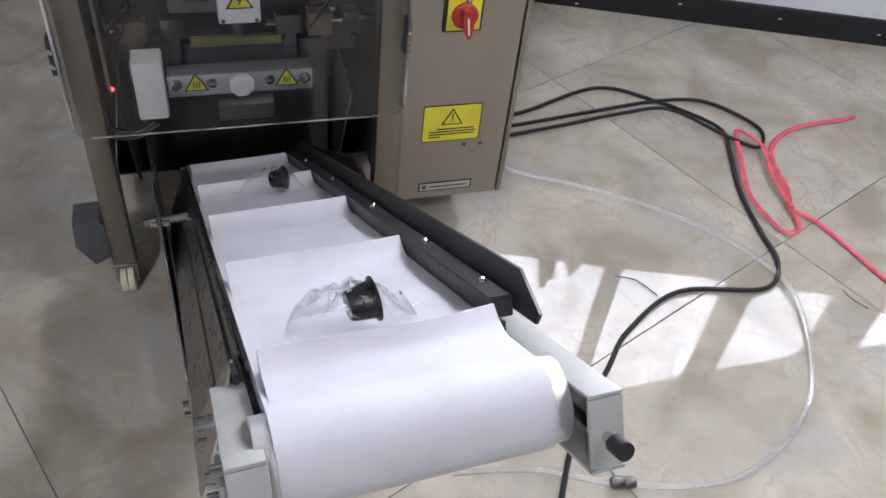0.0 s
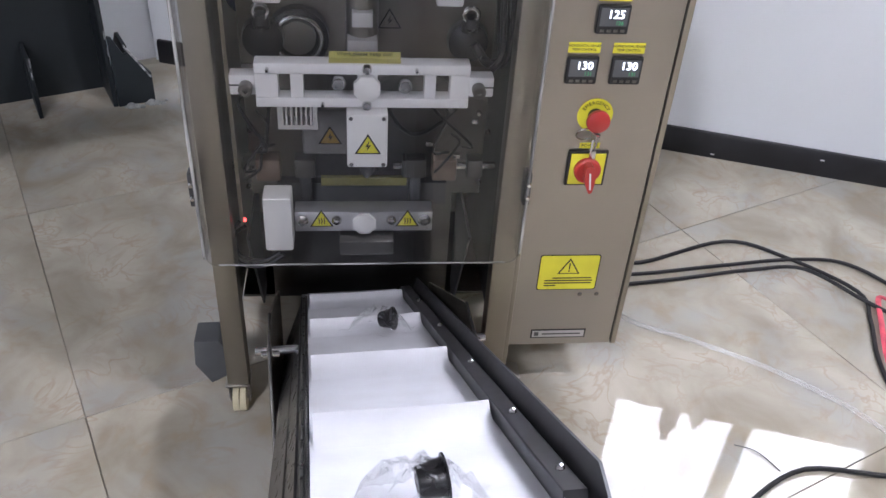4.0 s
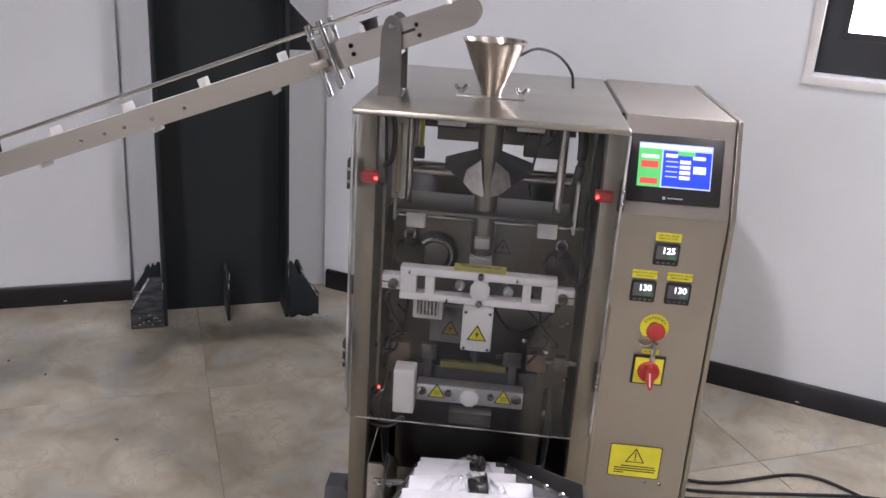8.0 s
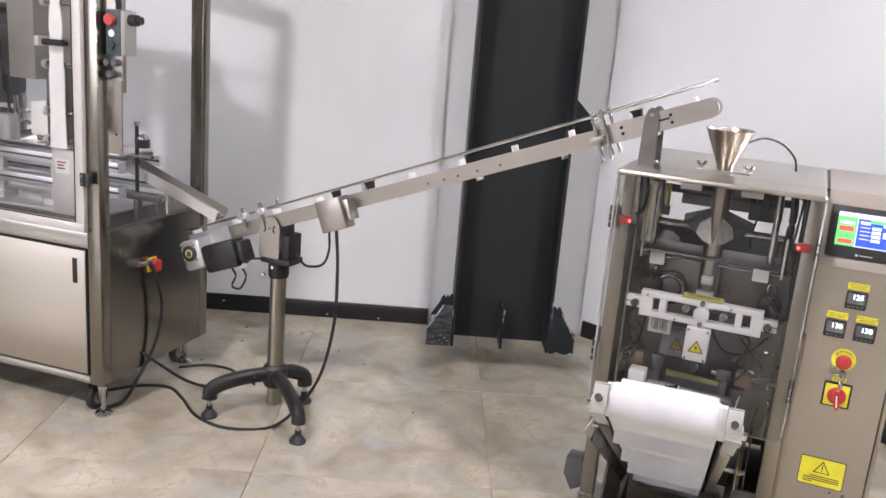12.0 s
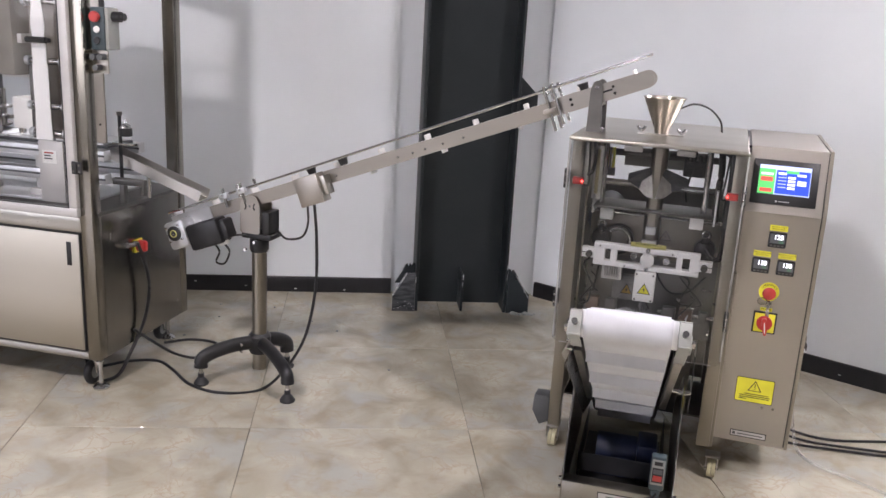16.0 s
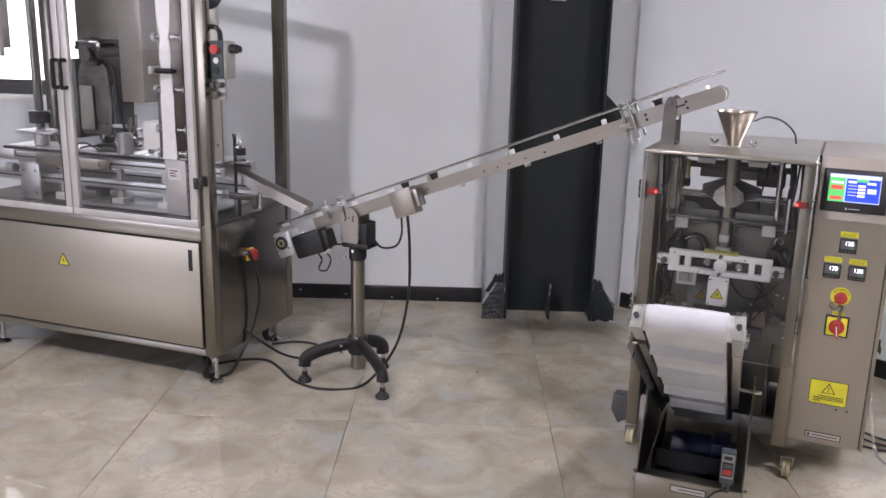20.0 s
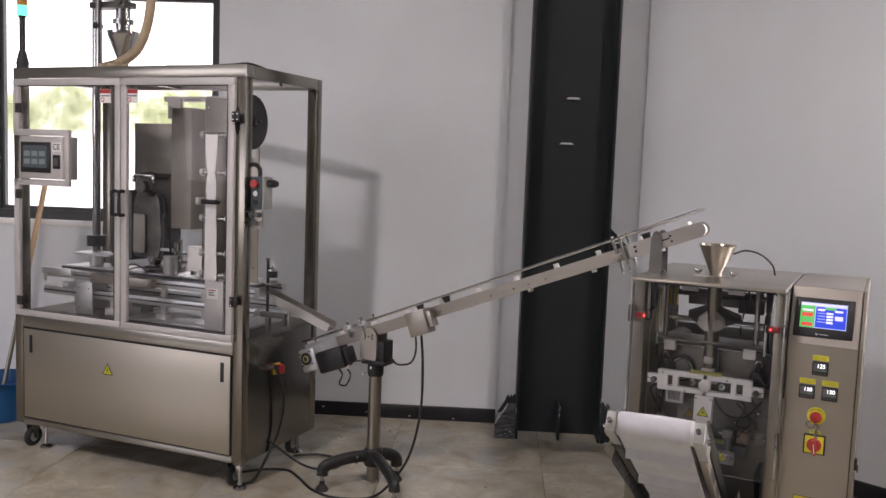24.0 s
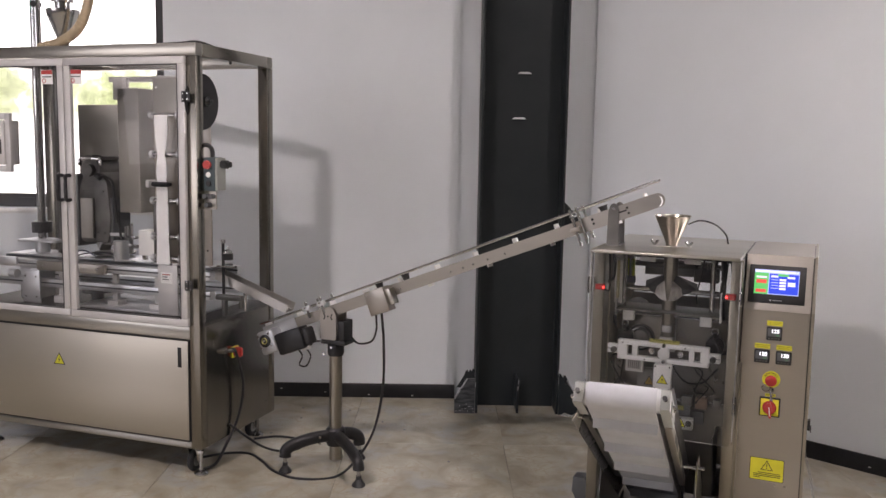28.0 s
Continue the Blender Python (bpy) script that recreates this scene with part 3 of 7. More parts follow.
for x0, s in ((-0.002, -1), (CW + 0.002, 1)):
    poly = [(x0, 0.0), (x0 + s * 0.115, 0.0), (x0 + s * 0.115, 0.085), (x0 + s * 0.045, 0.200), (x0, 0.202)] if s < 0 else [(x0, 0.0), (x0 + 0.115, 0.0), (x0 + 0.115, 0.10), (x0 + 0.052, 0.178), (x0 + 0.040, 0.172), (x0 + 0.012, 0.232), (x0, 0.236)]
    g = part("gusset", prism(poly, "y", -0.005, 0.012, 0.0015), GUSSET if s < 0 else DARKSTEEL, col)
    part("worn_edge", prism([(x0 + s * 0.1155, 0.086), (x0 + s * 0.0455, 0.2015), (x0 + s * 0.042, 0.198), (x0 + s * 0.110, 0.084)], "y", -0.0065, 0.013), SCUFF, g, "scraped bare edge")
    part("side_gusset", prism([(0.02, 0), (CD, 0), (CD, 0.1), (0.14, 0.19), (0.02, 0.19)], "x", x0 + s * 0.045, x0 + s * 0.057, 0.0015), DARKSTEEL, col)
part("web_gusset", prism([(0.01, 0), (CD * 0.66, 0), (CD * 0.66, 0.192), (0.03, 0.192), (0.01, 0.160)], "x", 0.234, 0.246, 0.0015), DARKSTEEL, col)
part("base_plate", box(-0.10, CD * 0.67, 0.0005, CW + 0.10, CD + 0.05, 0.010, 0.002), DARKSTEEL, col)
part("torn_top", prism([(-0.105, 0.140), (-0.062, 0.212), (-0.056, 0.232), (-0.044, 0.244), (-0.038, 0.228), (-0.030, 0.246), (-0.022, 0.234), (-0.012, 0.250), (-0.003, 0.244), (-0.003, 0.140)], "y", 0.030, 0.040), DARKSTEEL, col, "ragged upper plate edge")
chip_rnd = random.Random(31)
for k in range(14):  # scrapes on the foot
    x, z, w = chip_rnd.uniform(-0.112, -0.012), chip_rnd.uniform(0.006, 0.055), chip_rnd.uniform(0.004, 0.014)
    part("scrape", prism([(x, z), (x + w, z + 0.001), (x + w * 0.8, z + 0.0035), (x + w * 0.2, z + 0.003)], "y", -0.0062, -0.0045), SCUFF, col)
for x, z in ((-0.002, 0.150), (CW - 0.006, 0.230), (CW - 0.004, 0.175), (0.242, 0.170), (0.239, 0.130)):
    y = -0.0012 if x < 0 or x > 0.4 else 0.0095
    part("scrape", prism([(x, z), (x + 0.004, z + 0.002), (x + 0.005, z + 0.030), (x + 0.001, z + 0.026)], "y", y, y + 0.002), SCUFF, col)
for x0, z in ((0.205, 1.905), (0.180, 1.655)):
    part("weld_bracket", prism([(x0, z), (x0 + 0.078, z), (x0 + 0.066, z + 0.010), (x0 + 0.012, z + 0.010)], "y", CD * 0.66 - 0.022, CD * 0.66, 0.001), WHITE, col, "small pale steel tab")
part("knee_plate", prism([(CW, 1.21), (CW + 0.10, 1.11), (CW + 0.10, 1.03), (CW, 1.03)], "y", 0.08, 0.09, 0.001), DARKSTEEL, col)

# the ground outside
GROUND = mat("outdoor_paving", (0.30, 0.29, 0.27), 0.9, var=0.15, scale=1.5, bump=0.2)
solid("ground", box(-120, -120, -0.40, 120, 160, -0.16), GROUND, "pale paved ground outside the building", "ground", "structure", smooth=False)
for k in range(9):  # rubble by the column's foot
    q = COL @ pose(CW + 0.02 + 0.018 * k * 0.9, -0.015 - 0.006 * ((k * 5) % 4), 0, 0, 0, 37 * k)
    w = 0.006 + 0.003 * ((k * 7) % 4)
    solid("mortar_crumb", turned(lathe([(w, 0), (w * 1.1, w * 0.4), (w * 0.6, w * 0.9)], Matrix(), 7), q), GREYBOX, "grey mortar crumb beside the column's foot", "crumb", group="crumbs by the column", at=Matrix.Translation(q.translation))


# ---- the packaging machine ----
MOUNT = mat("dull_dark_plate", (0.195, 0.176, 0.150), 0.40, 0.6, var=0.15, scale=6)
# box and label colours dimmed for the shade behind the jaw
DIMBOX = mat("dimmed_grey_box", (0.20, 0.195, 0.185), 0.5, 0.2, var=0.15, scale=14)
AMBERDIM = mat("dimmed_amber_label", (0.33, 0.22, 0.05), 0.6, var=0.15, scale=30)
# the bar's yellow is held down to a dark olive
OLIVE = mat("dull_olive_bar", (0.26, 0.24, 0.075), 0.6, var=0.2)
pm = thing("packaging_machine", "stainless steel bagging machine with clear acrylic door and control panel", "packaging machine", (0.70, 1.86, 0))
PY, DY = 1.600, 1.512  # planes of the control panel and of the door
X0, X1, X2, X3 = 0.335, 0.880, 1.115, 1.129
TOP = 1.117


def caster(parent, x, y, fork=STEEL):
    c = part("caster", join(box(x - 0.024, y - 0.024, 0.078, x + 0.024, y + 0.024, 0.084, 0.001), prism([(y - 0.02, 0.078), (y + 0.02, 0.078), (y + 0.012, 0.022), (y - 0.008, 0.022)], "x", x - 0.020, x - 0.017), prism([(y - 0.02, 0.078), (y + 0.02, 0.078), (y + 0.012, 0.022), (y - 0.008, 0.022)], "x", x + 0.017, x + 0.020)), fork, parent)
    part("wheel", join(rod((x - 0.013, y, 0.030), (x - 0.001, y, 0.030), 0.030, seg=24), rod((x + 0.001, y, 0.030), (x + 0.013, y, 0.030), 0.030, seg=24)), CREAM, c, "cream twin wheel")
    part("axle", rod((x - 0.023, y, 0.030), (x + 0.023, y, 0.030), 0.005, seg=10), CHROME, c)
    return c


# open frame with the door
part("top_plate", box(X0 - 0.003, DY - 0.014, TOP - 0.014, X1 - 0.002, 2.175, TOP, 0.006, 3), STEEL, pm)
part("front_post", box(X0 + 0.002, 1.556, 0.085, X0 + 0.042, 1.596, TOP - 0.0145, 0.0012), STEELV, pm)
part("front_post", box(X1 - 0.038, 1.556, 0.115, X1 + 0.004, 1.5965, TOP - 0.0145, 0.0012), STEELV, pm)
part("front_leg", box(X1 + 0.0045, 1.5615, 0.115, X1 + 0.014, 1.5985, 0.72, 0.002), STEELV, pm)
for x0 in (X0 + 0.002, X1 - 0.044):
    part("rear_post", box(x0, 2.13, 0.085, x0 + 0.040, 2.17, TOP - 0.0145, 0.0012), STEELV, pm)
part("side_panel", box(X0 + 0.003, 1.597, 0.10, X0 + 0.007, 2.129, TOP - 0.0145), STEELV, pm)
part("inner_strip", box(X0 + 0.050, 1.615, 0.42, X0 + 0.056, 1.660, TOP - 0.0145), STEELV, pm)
part("rear_panel", box(X0 + 0.043, 2.150, 0.12, X1 - 0.045, 2.156, 0.86), STEEL, pm)
part("rear_bar", box(X0 + 0.043, 2.14, 1.02, X1 - 0.045, 2.165, 1.06, 0.002), GUARD, pm)
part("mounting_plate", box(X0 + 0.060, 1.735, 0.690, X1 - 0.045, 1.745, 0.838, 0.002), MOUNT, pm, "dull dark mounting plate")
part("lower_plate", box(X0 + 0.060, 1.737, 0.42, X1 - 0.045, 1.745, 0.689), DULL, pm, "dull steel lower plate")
part("centre_plate", box(0.585, 1.722, 0.700, 0.632, 1.733, 0.862, 0.001), WHITEALU, pm)
part("floor_pan", box(X0 + 0.010, 1.81, 0.100, X1 - 0.002, 2.145, 0.106), DULL, pm)
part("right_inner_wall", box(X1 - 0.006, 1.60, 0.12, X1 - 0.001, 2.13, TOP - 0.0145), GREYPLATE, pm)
caster(pm, X0 + 0.020, 1.578)
caster(pm, X1 + 0.022, 1.578)
caster(pm, X0 + 0.020, 2.15)
caster(pm, X1 + 0.20, 2.14)
part("foot_block", prism([(X0 - 0.058, 0.178), (X0 - 0.010, 0.180), (X0 - 0.002, 0.165), (X0 - 0.002, 0.085), (X0 - 0.034, 0.066), (X0 - 0.062, 0.118)], "y", 1.58, 1.64, 0.003), GREYPLATE, pm, "dark grey stabiliser foot")
part("leg_plate", prism([(X1 + 0.002, 0.42), (X1 + 0.002, 0.14), (X1 - 0.028, 0.42)], "y", 1.60, 1.604), DULL, pm)

# control cabinet
prof = [(PY, 0.136), (PY, 0.920), (1.675, TOP), (2.18, TOP), (2.18, 0.136)]
cab = part("control_cabinet", prism(prof, "x", X1 + 0.006, X2, 0.002), SATIN, pm, "satin stainless control cabinet", smooth=False)
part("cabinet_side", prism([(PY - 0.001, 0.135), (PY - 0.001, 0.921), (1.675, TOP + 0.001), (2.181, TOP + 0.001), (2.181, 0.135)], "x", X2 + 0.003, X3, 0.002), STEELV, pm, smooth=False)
part("cabinet_seam", prism([(PY + 0.006, 0.140), (PY + 0.006, 0.915), (1.680, TOP - 0.006), (2.17, TOP - 0.006), (2.17, 0.140)], "x", X2 - 0.001, X2 + 0.004), BLACK, pm)
part("top_seam", box(X1 - 0.002, 1.70, TOP - 0.012, X1 + 0.006, 2.17, TOP - 0.004), BLACK, pm)
part("fold_line", box(X1 + 0.010, PY - 0.0012, 0.918, X2 - 0.002, PY + 0.002, 0.921), STEEL, cab)
part("side_latch", join(box(X3, 1.66, 0.475, X3 + 0.010, 1.685, 0.515, 0.002), box(X3 + 0.010, 1.655, 0.470, X3 + 0.014, 1.690, 0.490, 0.002)), BLACK, pm)

# touch screen on the slope
SLOPE = math.degrees(math.atan2(1.675 - PY, TOP - 0.920))
HM = pose(0.996, PY, 0.920, 90 - SLOPE, 0, 0) @ pose(0, 0.099, 0)
hmi = part("touch_screen", box(-0.097, -0.071, 0, 0.097, 0.071, 0.006, 0.004), BLACK, pm, "black framed colour touch screen, lit", HM)
SC = HM @ pose(-0.002, 0.007, 0.0063)
sw, sh = 0.076, 0.046
scr = part("display", box(-sw, -sh, 0, sw, sh, 0.0004), SCR_PALE, hmi, "lit display with blue and green fields", SC)
part("title_bar", box(-sw + 0.002, sh - 0.010, 0.0004, sw - 0.012, sh - 0.003, 0.0007), SCR_WHITE, scr, "", SC)
part("close_key", box(sw - 0.009, sh - 0.009, 0.0004, sw - 0.004, sh - 0.004, 0.0007), SCR_WHITE, scr, "", SC)
part("green_field", box(-sw, -sh, 0.0004, -0.028, sh - 0.012, 0.0006), SCR_GREEN, scr, "", SC)
for z0, z1, k in ((0.014, 0.021, SCR_WHITE), (-0.006, 0.008, SCR_RED), (-0.040, -0.028, SCR_RED)):
    part("field_key", box(-sw + 0.006, z0, 0.0006, -0.034, z1, 0.0009), k, scr, "", SC)
part("blue_field", box(-0.025, -sh + 0.003, 0.0004, sw - 0.002, sh - 0.014, 0.0006), SCR_BLUE, scr, "", SC)
part("green_key", box(0.004, sh - 0.023, 0.0006, 0.040, sh - 0.014, 0.0009), SCR_GREEN, scr, "", SC)
for x0, x1, y1 in ((-0.020, 0.004, 0.018), (0.036, 0.062, 0.016), (0.010, 0.032, 0.006), (0.010, 0.032, -0.005), (0.010, 0.032, -0.016), (0.010, 0.032, -0.027), (0.038, 0.064, -0.005), (0.038, 0.064, -0.013)):
    part("value_field", box(x0, y1, 0.0006, x1, y1 + 0.0075, 0.0009), SCR_WHITE, scr, "", SC)
for k in range(4):
    part("caption_bar", box(-0.019, 0.008 - 0.0105 * k, 0.0006, 0.006, 0.0105 - 0.0105 * k, 0.0009), SCR_PALE, scr, "", SC)
part("maker_mark", join(box(-0.012, -0.062, 0.006, 0.020, -0.0595, 0.0064), box(-0.022, -0.064, 0.006, -0.016, -0.058, 0.0064)), ALU, hmi, "small pale mark", HM)


def label_plate(parent, x, z, w, h, lines, size, material=YELLOW, name="label"):
    m = face(x, PY, z)
    p = part(name, box(-w / 2, -h / 2, 0, w / 2, h / 2, 0.0006), material, parent, "yellow label with black lettering", m)
    for k, t in enumerate(lines):
        part("lettering", words(t, size, m @ pose(0, (len(lines) - 1) * size * 0.62 - k * size * 1.24, 0.0008)), BLACK, p)
    return p


for x, z, text, sub, lines in ((0.9985, 0.838, "125", "126", ("VERTICAL SEALER", "TEMP CONTROL")), (0.9610, 0.751, "130", "131", ("HORIZONTAL SEALER", "TEMP CONTROL")), (1.0350, 0.751, "130", "131", ("HORIZONTAL SEALER", "TEMP CONTROL"))):
    m = face(x, PY, z)
    tc = part("temperature_controller", box(-0.0265, -0.0245, 0, 0.0265, 0.0245, 0.008, 0.004), BLACK, cab, "black temperature controller with white digits", m)
    part("controller_window", box(-0.022, -0.010, 0.008, 0.022, 0.020, 0.0084), GREYPLATE, tc, "", m)
    part("digits", words(text, 0.019, m @ pose(0.003, 0.009, 0.0088)), DIGIT, tc, "lit white digits", m=None)
    part("set_digits", words(sub, 0.009, m @ pose(0.010, -0.005, 0.0088)), DIGITG, tc, "lit green digits")
    for k in range(4):
        part("key", box(-0.020 + 0.011 * k, -0.020, 0.008, -0.013 + 0.011 * k, -0.015, 0.0092, 0.0006), DULL, tc, "", m)
    label_plate(cab, x, z + 0.0375, 0.053, 0.018, lines, 0.0054)

# stop button, key, main switch
EM = face(0.998, PY, 0.667)
es = part("emergency_stop", lathe([(0.031, 0), (0.031, 0.0012), (0.014, 0.0012)], EM, 36), YELLOW, cab, "red mushroom stop button on a yellow ring")
letters = []
for k, ch in enumerate("EMERGENCY"):
    a = 150 - k * 15
    letters.append(words(ch, 0.0085, EM @ pose(0.0235 * math.cos(radians(a)), 0.0235 * math.sin(radians(a)), 0.0015, 0, 0, a - 90)))
part("ring_lettering", join(*letters), BLACK, es)
part("collar", lathe([(0.013, 0.0012), (0.013, 0.016)], EM, 20), BLACK, es)
part("mushroom", lathe([(0.010, 0.014), (0.018, 0.017), (0.0205, 0.022), (0.0200, 0.028), (0.015, 0.0315), (0.0, 0.033)], EM, 28), RED, es)
part("key_ring", ring(0.014, 0.0016, face(0.982, PY - 0.012, 0.636) @ pose(0, 0, 0, 20, 0, 0)), CHROME, cab)
part("key_clip", join(tube([(0.995, PY - 0.012, 0.640), (1.008, PY - 0.014, 0.634), (1.004, PY - 0.012, 0.622)], 0.0025, 6, 4), box(0.9965, PY - 0.013, 0.585, 1.0015, PY - 0.010, 0.626, 0.001)), CHROME, cab)
part("key_chain", join(tube([(1.003, PY - 0.012, 0.642), (1.0045, PY - 0.014, 0.620), (1.003, PY - 0.011, 0.602)], 0.0022, 6, 4), box(0.999, PY - 0.014, 0.584, 1.008, PY - 0.011, 0.604, 0.001)), CHROME, cab, "key on a short chain")
label_plate(cab, 0.998, 0.6075, 0.036, 0.011, ("POWER",), 0.0085)
SM = face(0.998, PY, 0.564)
msw = part("main_switch", box(-0.036, -0.036, 0, 0.036, 0.036, 0.006, 0.004), BLACK, cab, "red rotary main switch on a yellow square", SM)
part("switch_plate", box(-0.031, -0.031, 0.006, 0.031, 0.031, 0.009, 0.002), YELLOW, msw, "", SM)
part("knob_base", lathe([(0.024, 0.009), (0.024, 0.016), (0.021, 0.019)], SM, 30), RED, msw)
part("knob_grip", prism(smooth_poly([(-0.007, 0.021), (0.007, 0.021), (0.010, -0.008), (0.003, -0.034), (-0.003, -0.034), (-0.010, -0.008)], 0.006), "z", 0.019, 0.036), RED, msw, "", SM @ pose(0, 0, 0, 0, 0, 8))
part("knob_mark", box(-0.0015, -0.026, 0.036, 0.0015, 0.008, 0.0366), WHITE, msw, "", SM @ pose(0, 0, 0, 0, 0, 8))

# warning plate, screws, name plate
WM = face(1.0015, PY, 0.325)
wp = part("warning_plate", prism(smooth_poly([(-0.0595, -0.043), (0.0595, -0.043), (0.0595, 0.043), (-0.0595, 0.043)], 0.006), "z", 0, 0.0006), BLACK, cab, "yellow warning plate with a black triangle and rows of print", WM)
part("plate_field", prism(smooth_poly([(-0.0575, -0.041), (0.0575, -0.041), (0.0575, 0.041), (-0.0575, 0.041)], 0.005), "z", 0.0006, 0.0010), YELLOW, wp, "", WM)
bolt_sign(wp, WM @ pose(0, 0.010, 0.001), 0.044, "plate_triangle", "mark")
for k in range(4):
    part("print_row", box(-0.045 if k else -0.030, -0.0145 - 0.0062 * k, 0.001, (0.047, 0.050, 0.048, -0.022)[k], -0.0118 - 0.0062 * k, 0.0013), BLACK, wp, "", WM)
for x in (1.032, 1.066):
    screw(cab, face(x, PY, 0.270), 0.0045)
NM = face(1.0025, PY, 0.166)
npl = part("name_plate", box(-0.057, -0.0115, 0, 0.057, 0.0115, 0.0012, 0.0005), BLACK, cab, "narrow silver name plate", NM)
part("plate_face", box(-0.054, -0.0085, 0.0012, 0.054, 0.0085, 0.0017), ALU, npl, "", NM)
part("print_row", box(-0.034, -0.002, 0.0017, 0.046, 0.0015, 0.0019), GREYPLATE, npl, "", NM)
part("print_mark", box(-0.050, -0.005, 0.0017, -0.041, 0.005, 0.0019), GREYPLATE, npl, "", NM)

# acrylic door with bent sides
dz0, dz1 = 0.418, TOP - 0.017
door = part("front_door", prism(smooth_poly([(X0 + 0.002, dz0), (X1 - 0.004, dz0), (X1 - 0.004, dz1), (X0 + 0.002, dz1)], 0.022), "y", DY, DY + 0.005), PLEXI, pm, "clear acrylic front door")
for x in (X0 - 0.0035, X1 - 0.0035):
    part("door_side", prism(smooth_poly([(DY + 0.006, dz0 + 0.004), (DY + 0.056, dz0 + 0.004), (DY + 0.056, dz1), (DY + 0.006, dz1)], 0.012), "x", x, x + 0.005), PLEXI, door)
    part("door_bend", tube([(x + 0.0025, DY + 0.003, dz0 + 0.02), (x + 0.0025, DY + 0.003, dz1)], 0.0028, 8, 0), PLEXIEDGE, door, "pale strip for light caught in the bent edge")
part("door_bottom_edge", tube([(X0 + 0.022, DY + 0.0025, dz0), (X1 - 0.026, DY + 0.0025, dz0)], 0.0016, 6, 0), PLEXIEDGE, door)
for x, s in ((X0 - 0.006, -1), (X1 - 0.001, 1)):
    for z in (0.568, 0.975):
        h = part("door_latch", box(x - 0.006, DY + 0.006, z - 0.032, x + 0.006, DY + 0.030, z + 0.032, 0.003), BLACK, pm, "black door latch")
        for dz in (-0.013, 0.013):
            screw(h, pose(x, DY + 0.006, z + dz, 90, 0, 0), 0.0045, 0.008, "latch_bolt")
for x, s in ((X0 + 0.032, -1), (X1 - 0.034, 1)):
    sn = part("door_sensor", box(x - 0.018, DY + 0.020, 0.957, x + 0.018, DY + 0.044, 0.979, 0.003), RED, pm, "red lit door sensor")
    part("sensor_lamp", lathe([(0.004, 0), (0.003, 0.003)], pose(x - s * 0.014, DY + 0.020, 0.968, 90, 0, 0), 10), LED_RED, sn)
    part("sensor_cable", tube([(x - s * 0.016, DY + 0.032, 0.956), (x - s * 0.030, DY + 0.05, 0.955), (x - s * 0.026, DY + 0.075, 1.00), (x - s * 0.020, DY + 0.085, 1.09)], 0.0035, 6), BLACK, sn)

# upper front jaw with its windows
JY = 1.586
jaw = part("upper_jaw", join(
    box(0.434, JY, 0.742, 0.777, JY + 0.030, 0.760, 0.002), box(0.434, JY, 0.684, 0.777, JY + 0.030, 0.701, 0.002),
    *[box(a, JY + 0.001, 0.7012, b, JY + 0.029, 0.7418) for a, b in ((0.4345, 0.470), (0.490, 0.510), (0.596, 0.628), (0.704, 0.722), (0.746, 0.7765))]), JAWALU, pm, "pale aluminium jaw frame with cut-outs")
for a, b, x in ((0.394, 0.434, 0.420), (0.777, 0.817, 0.792)):
    e = part("jaw_end", box(a, JY + 0.003, 0.704, b, JY + 0.030, 0.738, 0.002), JAWALU, jaw)
    part("end_split", box(a + (0 if x < 0.6 else 0.016), JY + 0.002, 0.720, b - (0.016 if x < 0.6 else 0), JY + 0.004, 0.722), BLACK, e)
    part("end_bolt", lathe([(0.011, 0), (0.011, 0.016), (0.009, 0.018), (0.004, 0.018), (0.004, 0.012)], face(x, JY + 0.003, 0.719), 18), DULL, e)
JM = face(0.611, JY, 0.7215)
part("jaw_hub", lathe([(0.023, 0), (0.023, 0.010), (0.020, 0.012)], JM @ pose(0, 0, 0, 0, 0, 22.5), 8), WHITE, jaw, "pale eight-sided hub")
for x, z, r in ((0.566, 0.729, 0.012), (0.672, 0.725, 0.012), (0.611, 0.753, 0.008), (0.611, 0.690, 0.008), (0.540, 0.692, 0.003), (0.690, 0.752, 0.003), (0.455, 0.751, 0.003)):
    part("jaw_bolt", lathe([(r, 0), (r, 0.006), (r * 0.8, 0.010), (r * 0.55, 0.010), (r * 0.5, 0.006)], face(x, JY, z), 14), CHROME, jaw)
part("jaw_label", box(0.551, JY + 0.004, 0.7605, 0.665, JY + 0.022, 0.7612), PALELABEL, jaw, "yellow label strip with black lettering")
part("label_front", box(0.551, JY + 0.0225, 0.7603, 0.665, JY + 0.0235, 0.7715), PALELABEL, jaw, "yellow label strip with black lettering")
part("label_lettering", words("Work,please keep out!", 0.0095, face(0.608, JY + 0.022, 0.768)), BLACK, jaw)

# heater boxes, lower jaw, cover
hb = part("heater_box", box(0.578, JY - 0.020, 0.582, 0.645, JY + 0.012, 0.682, 0.004), WHITE, pm, "white box with a yellow high-voltage triangle")
bolt_sign(hb, face(0.6125, JY - 0.020, 0.622), 0.044)
for x in (0.585, 0.638):
    for z in (0.589, 0.675):
        screw(hb, face(x, JY - 0.020, z), 0.0035)
rb = part("rear_heater_box", box(0.500, 1.660, 0.552, 0.590, 1.685, 0.640, 0.004), DIMBOX, pm, "grey box with a yellow triangle")
bolt_sign(rb, face(0.548, 1.660, 0.586), 0.042, field=AMBERDIM)
lj = part("lower_jaw", box(0.484, JY + 0.004, 0.434, 0.729, JY + 0.040, 0.476, 0.002), ALU, pm, "aluminium sealing jaw with two heat warning stickers")
for x in (0.531, 0.684):
    bolt_sign(lj, face(x, JY + 0.004, 0.457), 0.042, "heat_sticker", "heat")
